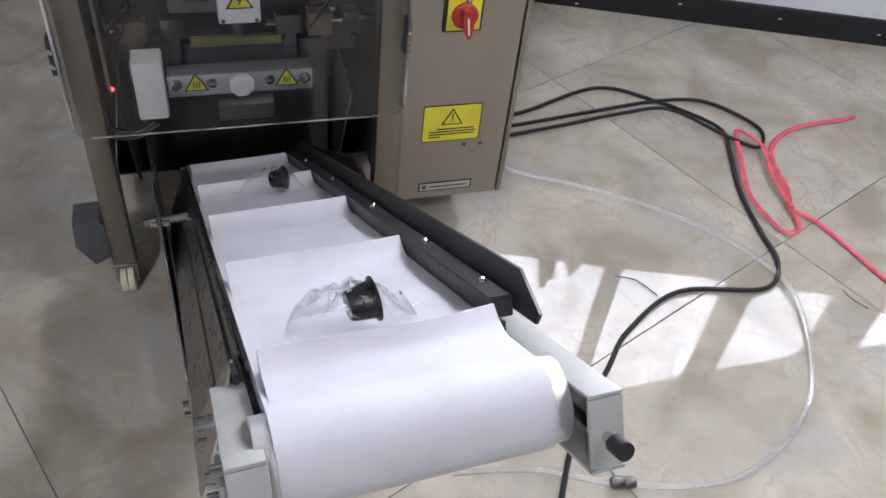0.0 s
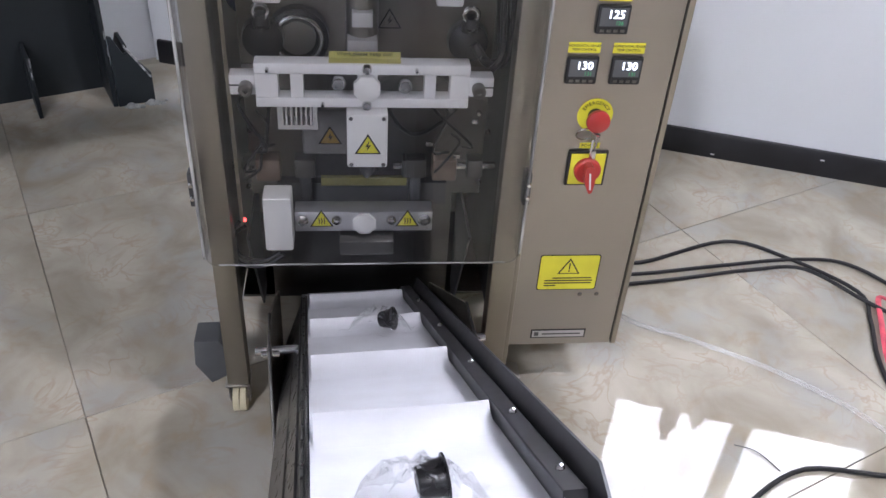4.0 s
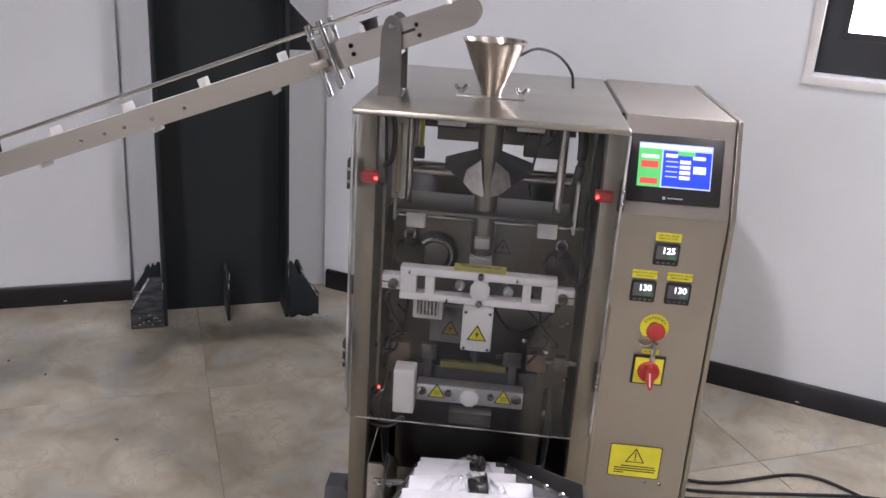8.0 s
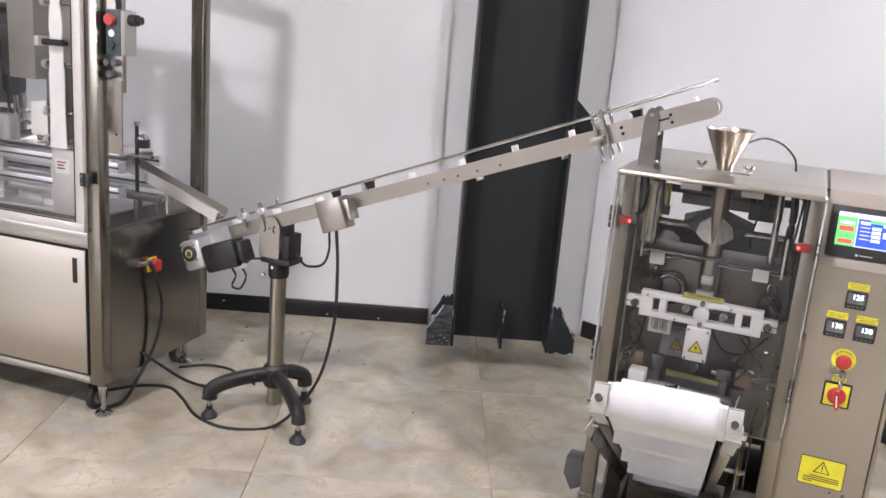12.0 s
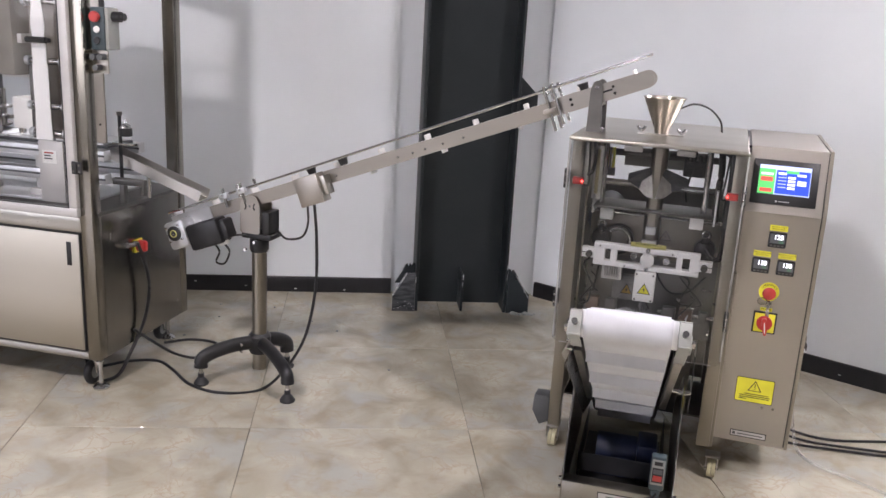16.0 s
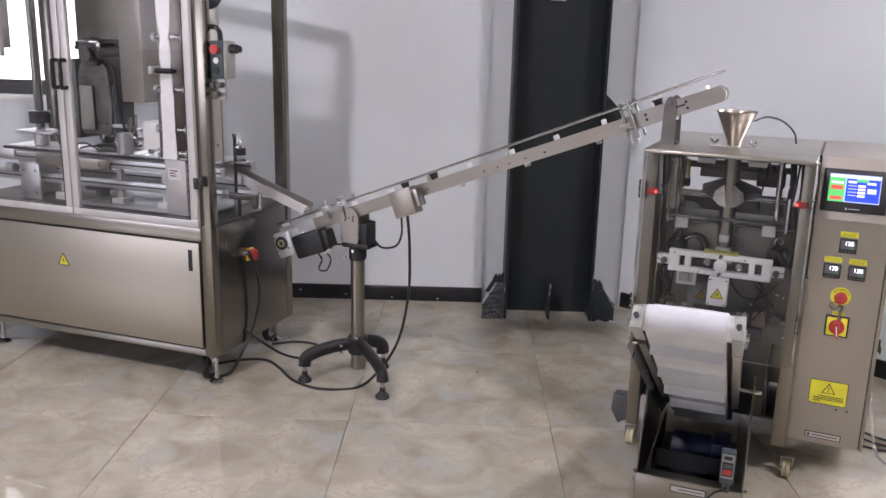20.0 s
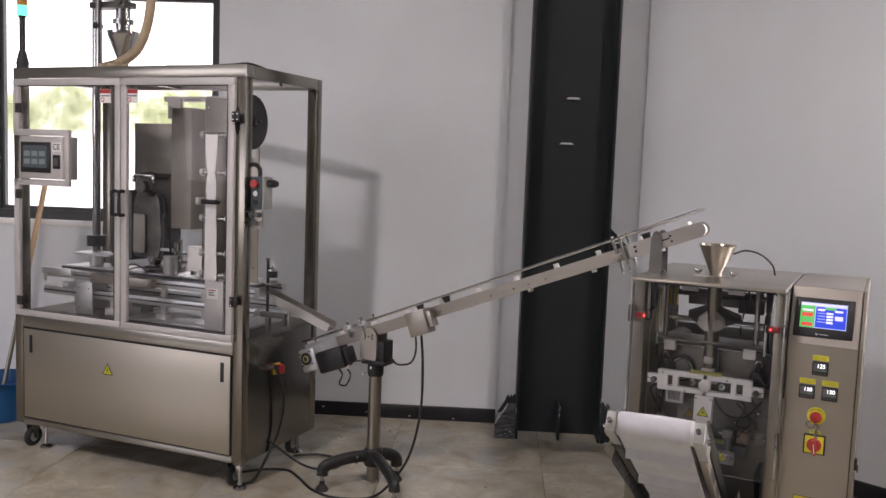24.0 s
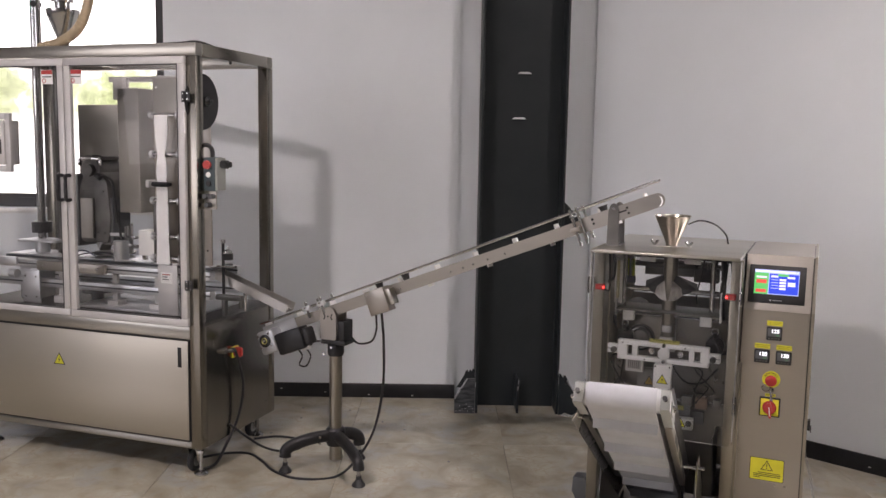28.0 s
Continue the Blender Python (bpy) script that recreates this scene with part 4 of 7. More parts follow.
for x, r in ((0.497, 0.011), (0.558, 0.009), (0.655, 0.009), (0.714, 0.012)):
    part("jaw_bolt", lathe([(r, 0), (r, 0.005), (r * 0.6, 0.010), (r * 0.5, 0.006)], face(x, JY + 0.004, 0.460), 14), CHROME, lj)
part("jaw_hub", lathe([(0.022, 0), (0.022, 0.008), (0.019, 0.010)], face(0.607, JY + 0.004, 0.454) @ pose(0, 0, 0, 0, 0, 22.5), 8), WHITE, lj, "pale eight-sided hub")
part("hub_plate", box(0.583, JY + 0.002, 0.458, 0.631, JY + 0.004, 0.475), ALU, lj)
part("side_cover", box(0.432, JY - 0.018, 0.407, 0.481, JY + 0.030, 0.518, 0.004), WHITE, pm, "pale square cover box")
part("discharge_plate", prism([(1.575, 0.420), (1.600, 0.428), (1.625, 0.420), (1.640, 0.372), (1.615, 0.362), (1.585, 0.385)], "x", 0.562, 0.660, 0.003), DULL, pm)
part("status_lamp", lathe([(0.004, 0), (0.003, 0.003)], face(0.392, 1.62, 0.440), 10), LED_RED, pm, "small red lamp")

# forming tube, collar and film path
part("forming_tube", rod((0.605, 1.700, 0.735), (0.605, 1.700, TOP - 0.016), 0.027, seg=28), STEELV, pm, "steel forming tube")
for s in (-1, 1):  # two folded wings with a bright dimpled lobe in front of the tube
    lobe = [(0.003, 1.650, 0.914), (0.030, 1.660, 0.919), (0.052, 1.672, 0.938), (0.046, 1.674, 0.966), (0.016, 1.664, 0.992)]
    wing = [(0.0465, 1.675, 0.966), (0.0525, 1.673, 0.938), (0.098, 1.735, 0.953), (0.098, 1.735, 0.978), (0.023, 1.690, 1.012), (0.0165, 1.665, 0.992)]
    for name, pts, look_of, said in (("forming_collar", lobe, DIMPLE, "bright dimpled lobe of the forming collar"), ("collar_wing", wing, GREYPLATE, "dark folded collar wing")):
        c = bmesh.new()
        c.faces.new([c.verts.new((0.605 + s * x, y, z)) for x, y, z in pts])
        bmesh.ops.triangulate(c, faces=c.faces[:])
        bmesh.ops.recalc_face_normals(c, faces=c.faces)
        bmesh.ops.solidify(c, geom=c.faces[:], thickness=0.002)
        bmesh.ops.recalc_face_normals(c, faces=c.faces)
        part(name, c, look_of, pm, said, smooth=False)
part("film_strip", box(0.596, 1.6715, 0.76, 0.614, 1.6725, 1.08), STEELV, pm, "thin film over the tube")
part("tube_stop", join(box(0.588, 1.66, 0.790, 0.622, 1.70, 0.815, 0.002), box(0.580, 1.66, 0.748, 0.630, 1.70, 0.768, 0.002)), WHITEALU, pm)
for x in (0.428, 0.765):
    part("guide_post", rod((x, 1.70, 0.870), (x, 1.70, TOP - 0.016), 0.010), CHROME, pm)
for z, y in ((0.945, 1.72), (0.935, 1.80)):
    part("cross_shaft", rod((0.42, y, z), (0.80, y, z), 0.009), CHROME, pm)
part("shelf_plate", box(0.410, 1.645, 0.866, 0.800, 1.80, 0.874, 0.001), DULL, pm)
part("shelf_bracket", join(box(0.800, 1.65, 0.845, 0.806, 1.80, 0.960), box(0.404, 1.65, 0.845, 0.410, 1.80, 0.905)), ALU, pm)
part("lower_shaft", rod((0.40, 1.69, 0.848), (0.83, 1.69, 0.848), 0.005), CHROME, pm)
for x in (0.452, 0.748):
    part("shaft_block", box(x - 0.022, 1.675, 0.822, x + 0.022, 1.705, 0.862, 0.003), WHITE, pm, "white plastic bearing block")
part("upper_shaft", rod((0.42, 1.86, 1.03), (0.80, 1.86, 1.03), 0.012), DULL, pm)
part("upper_plate", box(0.47, 1.90, 0.98, 0.76, 1.905, 1.045), DULL, pm)
for x in (0.52, 0.69):
    part("plate_lug", box(x - 0.03, 1.66, 1.062, x + 0.03, 1.68, 1.08, 0.002), WHITEALU, pm)
part("draw_wheel", lathe([(0.052, 0), (0.052, 0.024), (0.046, 0.028), (0.043, 0.028), (0.043, 0.010), (0.0, 0.010)], face(0.497, 1.734, 0.748), 36), BLACK, pm, "black film drive wheel")
part("wheel_ring", ring(0.040, 0.005, face(0.497, 1.708, 0.748), 32), CHROME, pm, "bright ring of the drive wheel")
part("wheel_core", lathe([(0.030, 0), (0.030, 0.012), (0.020, 0.014), (0.012, 0.014)], face(0.497, 1.724, 0.748), 28), DULL, pm)
for x in (0.440, 0.785):
    part("film_motor", join(lathe([(0.024, 0), (0.036, 0.02), (0.034, 0.04), (0.020, 0.05)], face(x, 1.733, 0.752), 24), rod((x, 1.69, 0.775), (x, 1.69, 0.800), 0.014, seg=16)), BLACK, pm, "black drive knob")
    part("film_clamp", join(ring(0.012, 0.0042, face(x, 1.683, 0.806)), rod((x, 1.68, 0.785), (x, 1.70, 0.760), 0.008)), CHROME, pm)
for x0, x1 in ((0.375, 0.440), (0.660, 0.720), (0.770, 0.845)):
    part("jaw_shaft", rod((x0, 1.66, 0.530), (x1, 1.66, 0.530), 0.007), CHROME, pm)
    part("shaft_collar", box((x0 + x1) / 2 - 0.014, 1.645, 0.512, (x0 + x1) / 2 + 0.014, 1.675, 0.548, 0.003), DULL, pm)
for x in (0.438, 0.752):
    part("shaft_block", box(x - 0.022, 1.64, 0.508, x + 0.022, 1.675, 0.552, 0.004), BRONZE, pm, "bronze coloured block")
for x in (0.503, 0.700):
    part("slide_block", box(x - 0.018, 1.64, 0.515, x + 0.018, 1.668, 0.552, 0.002), DULL, pm)
    part("jaw_arm", box(x - 0.010, 1.645, 0.440, x + 0.010, 1.66, 0.515, 0.002), GREYPLATE, pm)
part("knife_bar", box(0.53, 1.655, 0.490, 0.685, 1.665, 0.506), OLIVE, pm, "dull yellow bar")
part("cutter", lathe([(0.004, 0), (0.013, 0.015), (0.013, 0.05)], pose(0.612, 1.62, 0.530), 14), GREYPLATE, pm)
part("rear_bar_low", box(0.45, 1.668, 0.44, 0.76, 1.69, 0.488), GREYPLATE, pm)
part("shroud", lathe([(0.085, 0), (0.085, 0.010), (0.075, 0.012)], face(0.70, 1.734, 0.600), 40), DULL, pm, "round steel cover behind the jaw")
# field coloured grey in place of yellow, as this sign is unlit
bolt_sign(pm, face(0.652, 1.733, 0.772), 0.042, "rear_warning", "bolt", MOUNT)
part("cooling_fins", join(*[box(0.478 + 0.008 * k, 1.60, 0.640, 0.481 + 0.008 * k, 1.63, 0.684) for k in range(6)], box(0.465, 1.60, 0.636, 0.530, 1.63, 0.644), box(0.465, 1.60, 0.644, 0.474, 1.63, 0.686), box(0.5225, 1.60, 0.644, 0.530, 1.63, 0.686)), WHITEALU, pm)
for x, z, r in ((0.415, 0.640, 0.006), (0.400, 0.560, 0.005), (0.820, 0.600, 0.005), (0.84, 0.56, 0.005), (0.39, 0.44, 0.005), (0.83, 0.45, 0.006)):
    part("frame_bolt", lathe([(r, 0), (r, 0.006), (r * 0.6, 0.009)], face(x, 1.734, z), 10), CHROME, pm)
for pts, r in (([(0.64, 1.60, 0.690), (0.665, 1.61, 0.640), (0.70, 1.64, 0.605), (0.75, 1.70, 0.60), (0.80, 1.70, 0.66)], 0.004), ([(0.815, 1.62, 0.735), (0.835, 1.64, 0.76), (0.84, 1.70, 0.85), (0.85, 1.75, 1.0), (0.848, 1.76, 1.09)], 0.006), ([(0.80, 1.64, 0.75), (0.84, 1.64, 0.74), (0.855, 1.68, 0.80), (0.86, 1.75, 0.95)], 0.005), ([(0.395, 1.60, 0.44), (0.375, 1.60, 0.42), (0.38, 1.60, 0.375), (0.42, 1.60, 0.362), (0.455, 1.60, 0.38)], 0.004), ([(0.385, 1.60, 0.45), (0.368, 1.60, 0.42), (0.375, 1.60, 0.36), (0.42, 1.60, 0.35), (0.46, 1.60, 0.375)], 0.004), ([(0.40, 1.63, 0.52), (0.425, 1.63, 0.54), (0.43, 1.63, 0.57)], 0.003), ([(0.72, 1.80, 1.08), (0.71, 1.78, 1.0), (0.70, 1.76, 0.93), (0.705, 1.74, 0.90)], 0.003), ([(0.70, 1.82, 1.0), (0.735, 1.80, 1.01), (0.765, 1.79, 1.045), (0.77, 1.80, 1.09)], 0.003), ([(0.402, 1.60, TOP - 0.02), (0.408, 1.60, 1.05), (0.405, 1.59, 1.0), (0.393, 1.57, 0.985)], 0.006), ([(0.62, 1.60, 0.58), (0.63, 1.62, 0.545), (0.60, 1.66, 0.53)], 0.003)):
    part("cable", tube(pts, r, 7), BLACK, pm, "black cable")
for pts, r in (([(0.800, 1.70, 1.095), (0.806, 1.69, 1.02), (0.802, 1.69, 0.93), (0.806, 1.70, 0.85)], 0.011), ([(0.835, 1.72, 1.085), (0.842, 1.71, 1.00), (0.838, 1.70, 0.86), (0.846, 1.70, 0.74)], 0.012), ([(0.790, 1.66, 0.765), (0.815, 1.65, 0.735), (0.842, 1.66, 0.745), (0.848, 1.69, 0.80)], 0.008), ([(0.770, 1.78, 1.09), (0.810, 1.77, 1.075), (0.845, 1.76, 1.04), (0.848, 1.76, 0.95)], 0.008)):
    part("cable", tube(pts, r, 9), BLACK, pm, "thick black cable")
part("valve_tube", rod((0.41, 1.66, 0.91), (0.41, 1.66, 1.06), 0.006), CREAM, pm)
for k, x in enumerate((0.421, 0.433, 0.445)):
    part("sensor_barrel", rod((x, 1.78, 0.985), (x, 1.78, 1.055), 0.0055, seg=12), YELLOW if k != 1 else CHROME, pm, "yellow sensor barrel" if k != 1 else "")
part("terminal_strip", box(0.415, 1.785, 0.955, 0.452, 1.80, 0.984, 0.002), GREYPLATE, pm)
part("valve_block", join(box(0.68, 1.80, 0.975, 0.775, 1.85, 1.03, 0.004), *[rod((0.690 + 0.022 * k, 1.79, 1.03), (0.690 + 0.022 * k, 1.79, 1.055), 0.008, seg=10) for k in range(4)]), BLACK, pm, "black valve block")
part("valve_plate", box(0.395, 1.67, 0.89, 0.425, 1.675, 1.07), WHITE, pm)
part("blue_motor", rod((0.42, 1.80, 0.80), (0.42, 2.05, 0.80), 0.055, seg=20), BLUE, pm, "dark blue motor at the back")
part("apron_plate", box(0.415, 1.80, 0.110, 0.79, 1.805, 0.42), DULL, pm)
for s in (0.395, 0.800):
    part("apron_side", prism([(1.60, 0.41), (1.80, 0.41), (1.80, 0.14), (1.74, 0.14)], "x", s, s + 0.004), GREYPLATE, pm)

# funnel on the top, bracket and cable
FU = (0.596, 1.748)
part("funnel_plate", box(FU[0] - 0.075, FU[1] - 0.028, TOP, FU[0] + 0.075, FU[1] + 0.028, TOP + 0.004, 0.001), STEEL, pm)
part("funnel", lathe([(0.022, 0.0), (0.024, 0.012), (0.067, 0.114), (0.070, 0.117), (0.070, 0.120), (0.066, 0.119), (0.022, 0.014), (0.020, 0.002)], pose(FU[0], FU[1], TOP + 0.004), 40), FUNNEL, pm, "bright steel feed funnel")
for x in (FU[0] - 0.066, FU[0] + 0.066):
    w = part("wing_nut", rod((x, FU[1], TOP + 0.004), (x, FU[1], TOP + 0.013), 0.006), CHROME, pm)
    for s in (-1, 1):
        part("wing", tube([(x + s * 0.003, FU[1], TOP + 0.010), (x + s * 0.010, FU[1], TOP + 0.017), (x + s * 0.012, FU[1], TOP + 0.024)], 0.0050, 8, 3), CHROME, w)
part("top_cable", tube([(0.650, 1.79, 1.205), (0.69, 1.84, 1.218), (0.74, 1.90, 1.200), (0.778, 1.95, 1.158), (0.788, 1.97, TOP)], 0.0034, 8), SHEATH, pm, "black cable arching from the funnel")
for y0 in (1.6455, 1.7505):
    part("conveyor_bracket", prism(smooth_poly([(0.360, TOP), (0.408, TOP), (0.405, 1.252), (0.397, 1.278), (0.384, 1.286), (0.371, 1.278), (0.363, 1.252)], 0.008), "y", y0, y0 + 0.004), DULL, pm, "upright steel bracket")
part("bracket_foot", box(0.358, 1.650, TOP, 0.410, 1.750, TOP + 0.004, 0.001), DULL, pm)
for y in (1.6435,):
    screw(pm, face(0.384, y + 0.002, 1.262), 0.007, 0.006, "bracket_bolt")
screw(pm, pose(0.402, 1.715, TOP + 0.004), 0.005, 0.005, "bracket_bolt")

# loose heater and sensor leads on both sides of the jaws
leads = random.Random(21)
for k in range(6):
    right = k < 3
    x0, x1 = (0.705, 0.815) if right else (0.395, 0.455)
    a = Vector((leads.uniform(x0, x1), leads.uniform(1.64, 1.69), leads.uniform(0.60, 0.70)))
    b = Vector((leads.uniform(x0, x1), leads.uniform(1.63, 1.68), leads.uniform(0.53, 0.58)))
    sag = leads.uniform(-0.03, 0.03)
    pts = [a, a.lerp(b, 0.3) + Vector((sag, -0.02, 0.01)), a.lerp(b, 0.65) + Vector((-sag, -0.03, -0.02)), b]
    part("lead", tube([tuple(p) for p in pts], leads.uniform(0.0020, 0.0034), 6, 4), SHEATH, pm, "thin loose lead")
for x, z in ((0.722, 0.585), (0.772, 0.560), (0.800, 0.630), (0.430, 0.575), (0.408, 0.535)):
    part("lead_clip", box(x - 0.006, 1.640, z - 0.004, x + 0.006, 1.650, z + 0.004, 0.001), CHROME, pm)


# ---- the outfeed conveyor ----
OA = -31.4  # slope of the belt, degrees
oc = thing("outfeed_conveyor", "inclined outfeed conveyor with white cleated belt and black guards", "conveyor", (0.592, 1.62, 0), 3.6, local=True)
yt, zt, yb, zb, RR = -1.005, 0.813, 0.115, 0.130, 0.034  # centres of the top and the bottom roller
ln = math.hypot(yt - yb, zt - zb)
ux, uz = (yt - yb) / ln, (zt - zb) / ln  # up the belt
nx, nz = uz, -ux  # out of the belt, upwards
HW = 0.095


def along(s, h):
    """A point s metres up the belt from the bottom roller and h over its axis line."""
    return (yb + ux * s + nx * h, zb + uz * s + nz * h)


loop = []
for k in range(13):
    a = math.pi / 2 - math.pi * k / 12
    loop.append((yt + RR * (math.cos(a) * ux + math.sin(a) * nx), zt + RR * (math.cos(a) * uz + math.sin(a) * nz)))
# the slack run hangs a little
for k in range(1, 12):
    t = k / 12
    loop.append(along(ln * (1 - t), -RR - 0.012 * math.sin(math.pi * t)))
for k in range(13):
    a = -math.pi / 2 - math.pi * k / 12
    loop.append((yb + RR * (math.cos(a) * ux + math.sin(a) * nx), zb + RR * (math.cos(a) * uz + math.sin(a) * nz)))
belt = part("belt", prism(loop, "x", -HW, HW), BELT, oc, "white cleated conveyor belt")
cl = 0.021
for k in range(5):
    s = 0.155 + 0.2725 * k
    bm = bmesh.new()  # a thin flap, bowed a little along the belt
    rows_ = []
    for j in range(9):
        x = (-HW + 0.004) + (2 * HW - 0.008) * j / 8
        w = 0.004 * math.sin(math.pi * j / 8) + 0.002 * math.sin(7 * j + k)
        rows_.append([bm.verts.new((x, *along(s + ds + w * hf, RR + cl * hf))) for ds, hf in ((-0.006, 0.0), (-0.003, 0.4), (-0.001, 1.0), (0.002, 1.0), (0.010, 0.55), (0.022, 0.24), (0.055, 0.0))])
    for p, q in zip(rows_, rows_[1:]):
        for j in range(6):
            bm.faces.new((p[j], p[j + 1], q[j + 1], q[j]))
    bm.faces.new(rows_[0][::-1])
    bm.faces.new(rows_[-1])
    bmesh.ops.recalc_face_normals(bm, faces=bm.faces)
    part("cleat", bm, BELT, belt)
    s2 = 0.10 + 0.2725 * k
    hang = RR + 0.012 * math.sin(math.pi * min(1, max(0, 1 - s2 / ln)))
    if s2 < ln - 0.03:
        part("cleat", prism([along(s2 + 0.010, -hang + 0.001), along(s2 - 0.003, -hang + 0.001), along(s2 - 0.006, -hang - 0.026), along(s2 - 0.003, -hang - 0.026)], "x", -HW + 0.004, HW - 0.004), BELT, belt)
part("top_roller", rod((-HW - 0.012, yt, zt), (HW + 0.012, yt, zt), RR - 0.002, seg=28), ALU, oc)
part("bottom_roller", rod((-HW - 0.012, yb, zb), (HW + 0.012, yb, zb), RR - 0.002, seg=28), ALU, oc)
part("roller_shaft", rod((-0.135, yt, zt), (HW + 0.012, yt, zt), 0.007), CHROME, oc)
ky, kz = along(ln + 0.012, -0.020)


def slab(s0, s1, h0, h1, x0, x1, bev=0.0):
    return prism([along(s0, h0), along(s1, h0), along(s1, h1), along(s0, h1)], "x", x0, x1, bev)


for s in (-1, 1):
    x = s * (HW + 0.010)
    a, b = sorted((x, x + s * 0.004))
    part("side_frame", slab(0.02, ln - 0.09, -0.030, RR - 0.004, a, b), GUARD, oc)
    x += s * (0.002 if s > 0 else -0.004) - s * 0.010
    e_ = 0.018 if s > 0 else 0.004
    a0_ = ln - (0.150 if s > 0 else 0.095)
    ar, br = sorted((x + s * 0.010, x + s * 0.036))
    at_, ab_ = RR - 0.012, -0.036  # top and bottom of the arm's channel
    inner, outer = ((ar, ar + 0.003), (br - 0.003, br)) if s > 0 else ((br - 0.003, br), (ar, ar + 0.003))
    arm = part("end_arm", join(slab(a0_, ln + 0.036 + e_, at_ - 0.003, at_, ar, br, 0.001), slab(a0_, ln + 0.032 + e_, ab_ + 0.0035, at_ - 0.0035, *outer), slab(a0_, ln + 0.036 + e_, ab_, ab_ + 0.003, ar, br, 0.001), slab(ln + 0.0325 + e_, ln + 0.036 + e_, ab_ + 0.0035, at_ - 0.0035, ar, br, 0.0008)), GREYBOX, oc, "light grey channel arm open towards the belt")
    xm, hm = 0.5 * (ar + br), 0.5 * (at_ + ab_) - 0.003
    part("tension_screw", rod((xm, *along(ln - 0.035, hm)), (xm, *along(ln + 0.050 + e_, hm)), 0.0042, seg=12), CHROME, arm)
    part("screw_head", rod((xm, *along(ln + 0.046 + e_, hm)), (xm, *along(ln + 0.060 + e_, hm)), 0.0068, seg=16), BLACK, arm, "black screw head")
    part("arm_plate", slab(ln - 0.03, ln + 0.018, -0.034, 0.000, *sorted((x + s * 0.0365, x + s * 0.0405)), 0.0015), GREYBOX, arm)
    for q in (ln - 0.02, ln + 0.008):
        y, z = along(q, -0.014)
        part("arm_bolt", rod((x + s * 0.040, y, z), (x + s * 0.048, y, z), 0.006, seg=10), CHROME, arm)
    lower = part("long_brace", slab(0.35, ln - 0.13, -0.040, -0.004, *sorted((x + s * 0.012, x + s * 0.032)), 0.002), DULL if s < 0 else SATIN, oc)
    if s > 0:
        for q in (0.45, 0.66, 0.87):
            part("brace_window", slab(q, q + 0.15, -0.034, -0.010, x + s * 0.0318, x + s * 0.0326), BLACK, lower)
# guard beside the belt: a channel with a sloped wing over it
x, h0 = HW - 0.001, RR + 0.004
prof2 = [(0.001, -0.002), (0.019, -0.002), (0.020, -0.001), (0.020, 0.015), (0.019, 0.016), (0.001, 0.016), (0.0, 0.015), (0.0, -0.001)]
bm = bmesh.new()
ends = [[bm.verts.new((x + u, *along(q, h0 + v))) for u, v in prof2] for q in (0.10, ln - 0.085)]
for k in range(len(prof2)):
    bm.faces.new((ends[0][k], ends[0][(k + 1) % 8], ends[1][(k + 1) % 8], ends[1][k]))
bm.faces.new(ends[0][::-1])
bm.faces.new(ends[1])
bmesh.ops.recalc_face_normals(bm, faces=bm.faces)
g = part("guard_rail", bm, GUARD, oc, "black guard rail beside the belt")
bm = bmesh.new()  # a thin plate that leans outwards
outline = [(0.10, 0.002), (ln - 0.045, 0.002), (ln - 0.042, 0.010), (ln - 0.092, 0.033), (0.12, 0.033)]
faces = [[bm.verts.new((HW + 0.0215 + 0.30 * v + e, *along(q, h0 + v))) for q, v in outline] for e in (-0.0013, 0.0013)]
for k in range(5):
    bm.faces.new((faces[0][k], faces[0][(k + 1) % 5], faces[1][(k + 1) % 5], faces[1][k]))
bm.faces.new(faces[0][::-1])
bm.faces.new(faces[1])
bmesh.ops.recalc_face_normals(bm, faces=bm.faces)
part("guard_wing", bm, GUARD, oc, "black sloped guard")
for q in (0.30, 0.55, 0.80, 1.02, ln - 0.13):
    y, z = along(q, h0 + 0.016)
    part("guard_bolt", lathe([(0.004, 0), (0.004, 0.003), (0.002, 0.0045)], pose(x + 0.011, y, z, -OA, 0, 0), 10), CHROME, g)


# the other side: a dark steel plate that leans outwards below the belt, with a bright lip and an end bracket
def leaning(outline, off, thick):
    bm = bmesh.new()
    two = [[bm.verts.new((-(HW + 0.005 + e) - (RR + 0.004 - h) * 0.42, *along(q, h))) for q, h in outline] for e in (off, off + thick)]
    k = len(outline)
    for i in range(k):
        bm.faces.new((two[0][i], two[0][(i + 1) % k], two[1][(i + 1) % k], two[1][i]))
    bm.faces.new(two[0][::-1])
    bm.faces.new(two[1])
    bmesh.ops.recalc_face_normals(bm, faces=bm.faces)
    return bm


SIDEPLATE = mat("dark_polished_plate", (0.085, 0.085, 0.082), 0.28, 0.75, var=0.12, scale=5, rvar=0.03)
sp = part("side_plate", leaning([(0.06, -0.060), (ln - 0.21, -0.060), (ln - 0.165, -0.030), (ln - 0.115, RR + 0.003), (0.06, RR + 0.003)], 0.0, 0.003), SIDEPLATE, oc, "dark steel side plate leaning away from the belt")
part("plate_lip", slab(0.06, ln - 0.09, RR - 0.003, RR + 0.0045, -HW - 0.0045, -HW - 0.0015), CHROME, sp, "bright folded lip")
part("end_bracket", leaning([(ln - 0.205, -0.058), (ln - 0.085, -0.058), (ln - 0.085, -0.012), (ln - 0.118, RR - 0.002), (ln - 0.135, RR - 0.012)], 0.0035, 0.002), SATIN, sp, "bright three-cornered bracket")
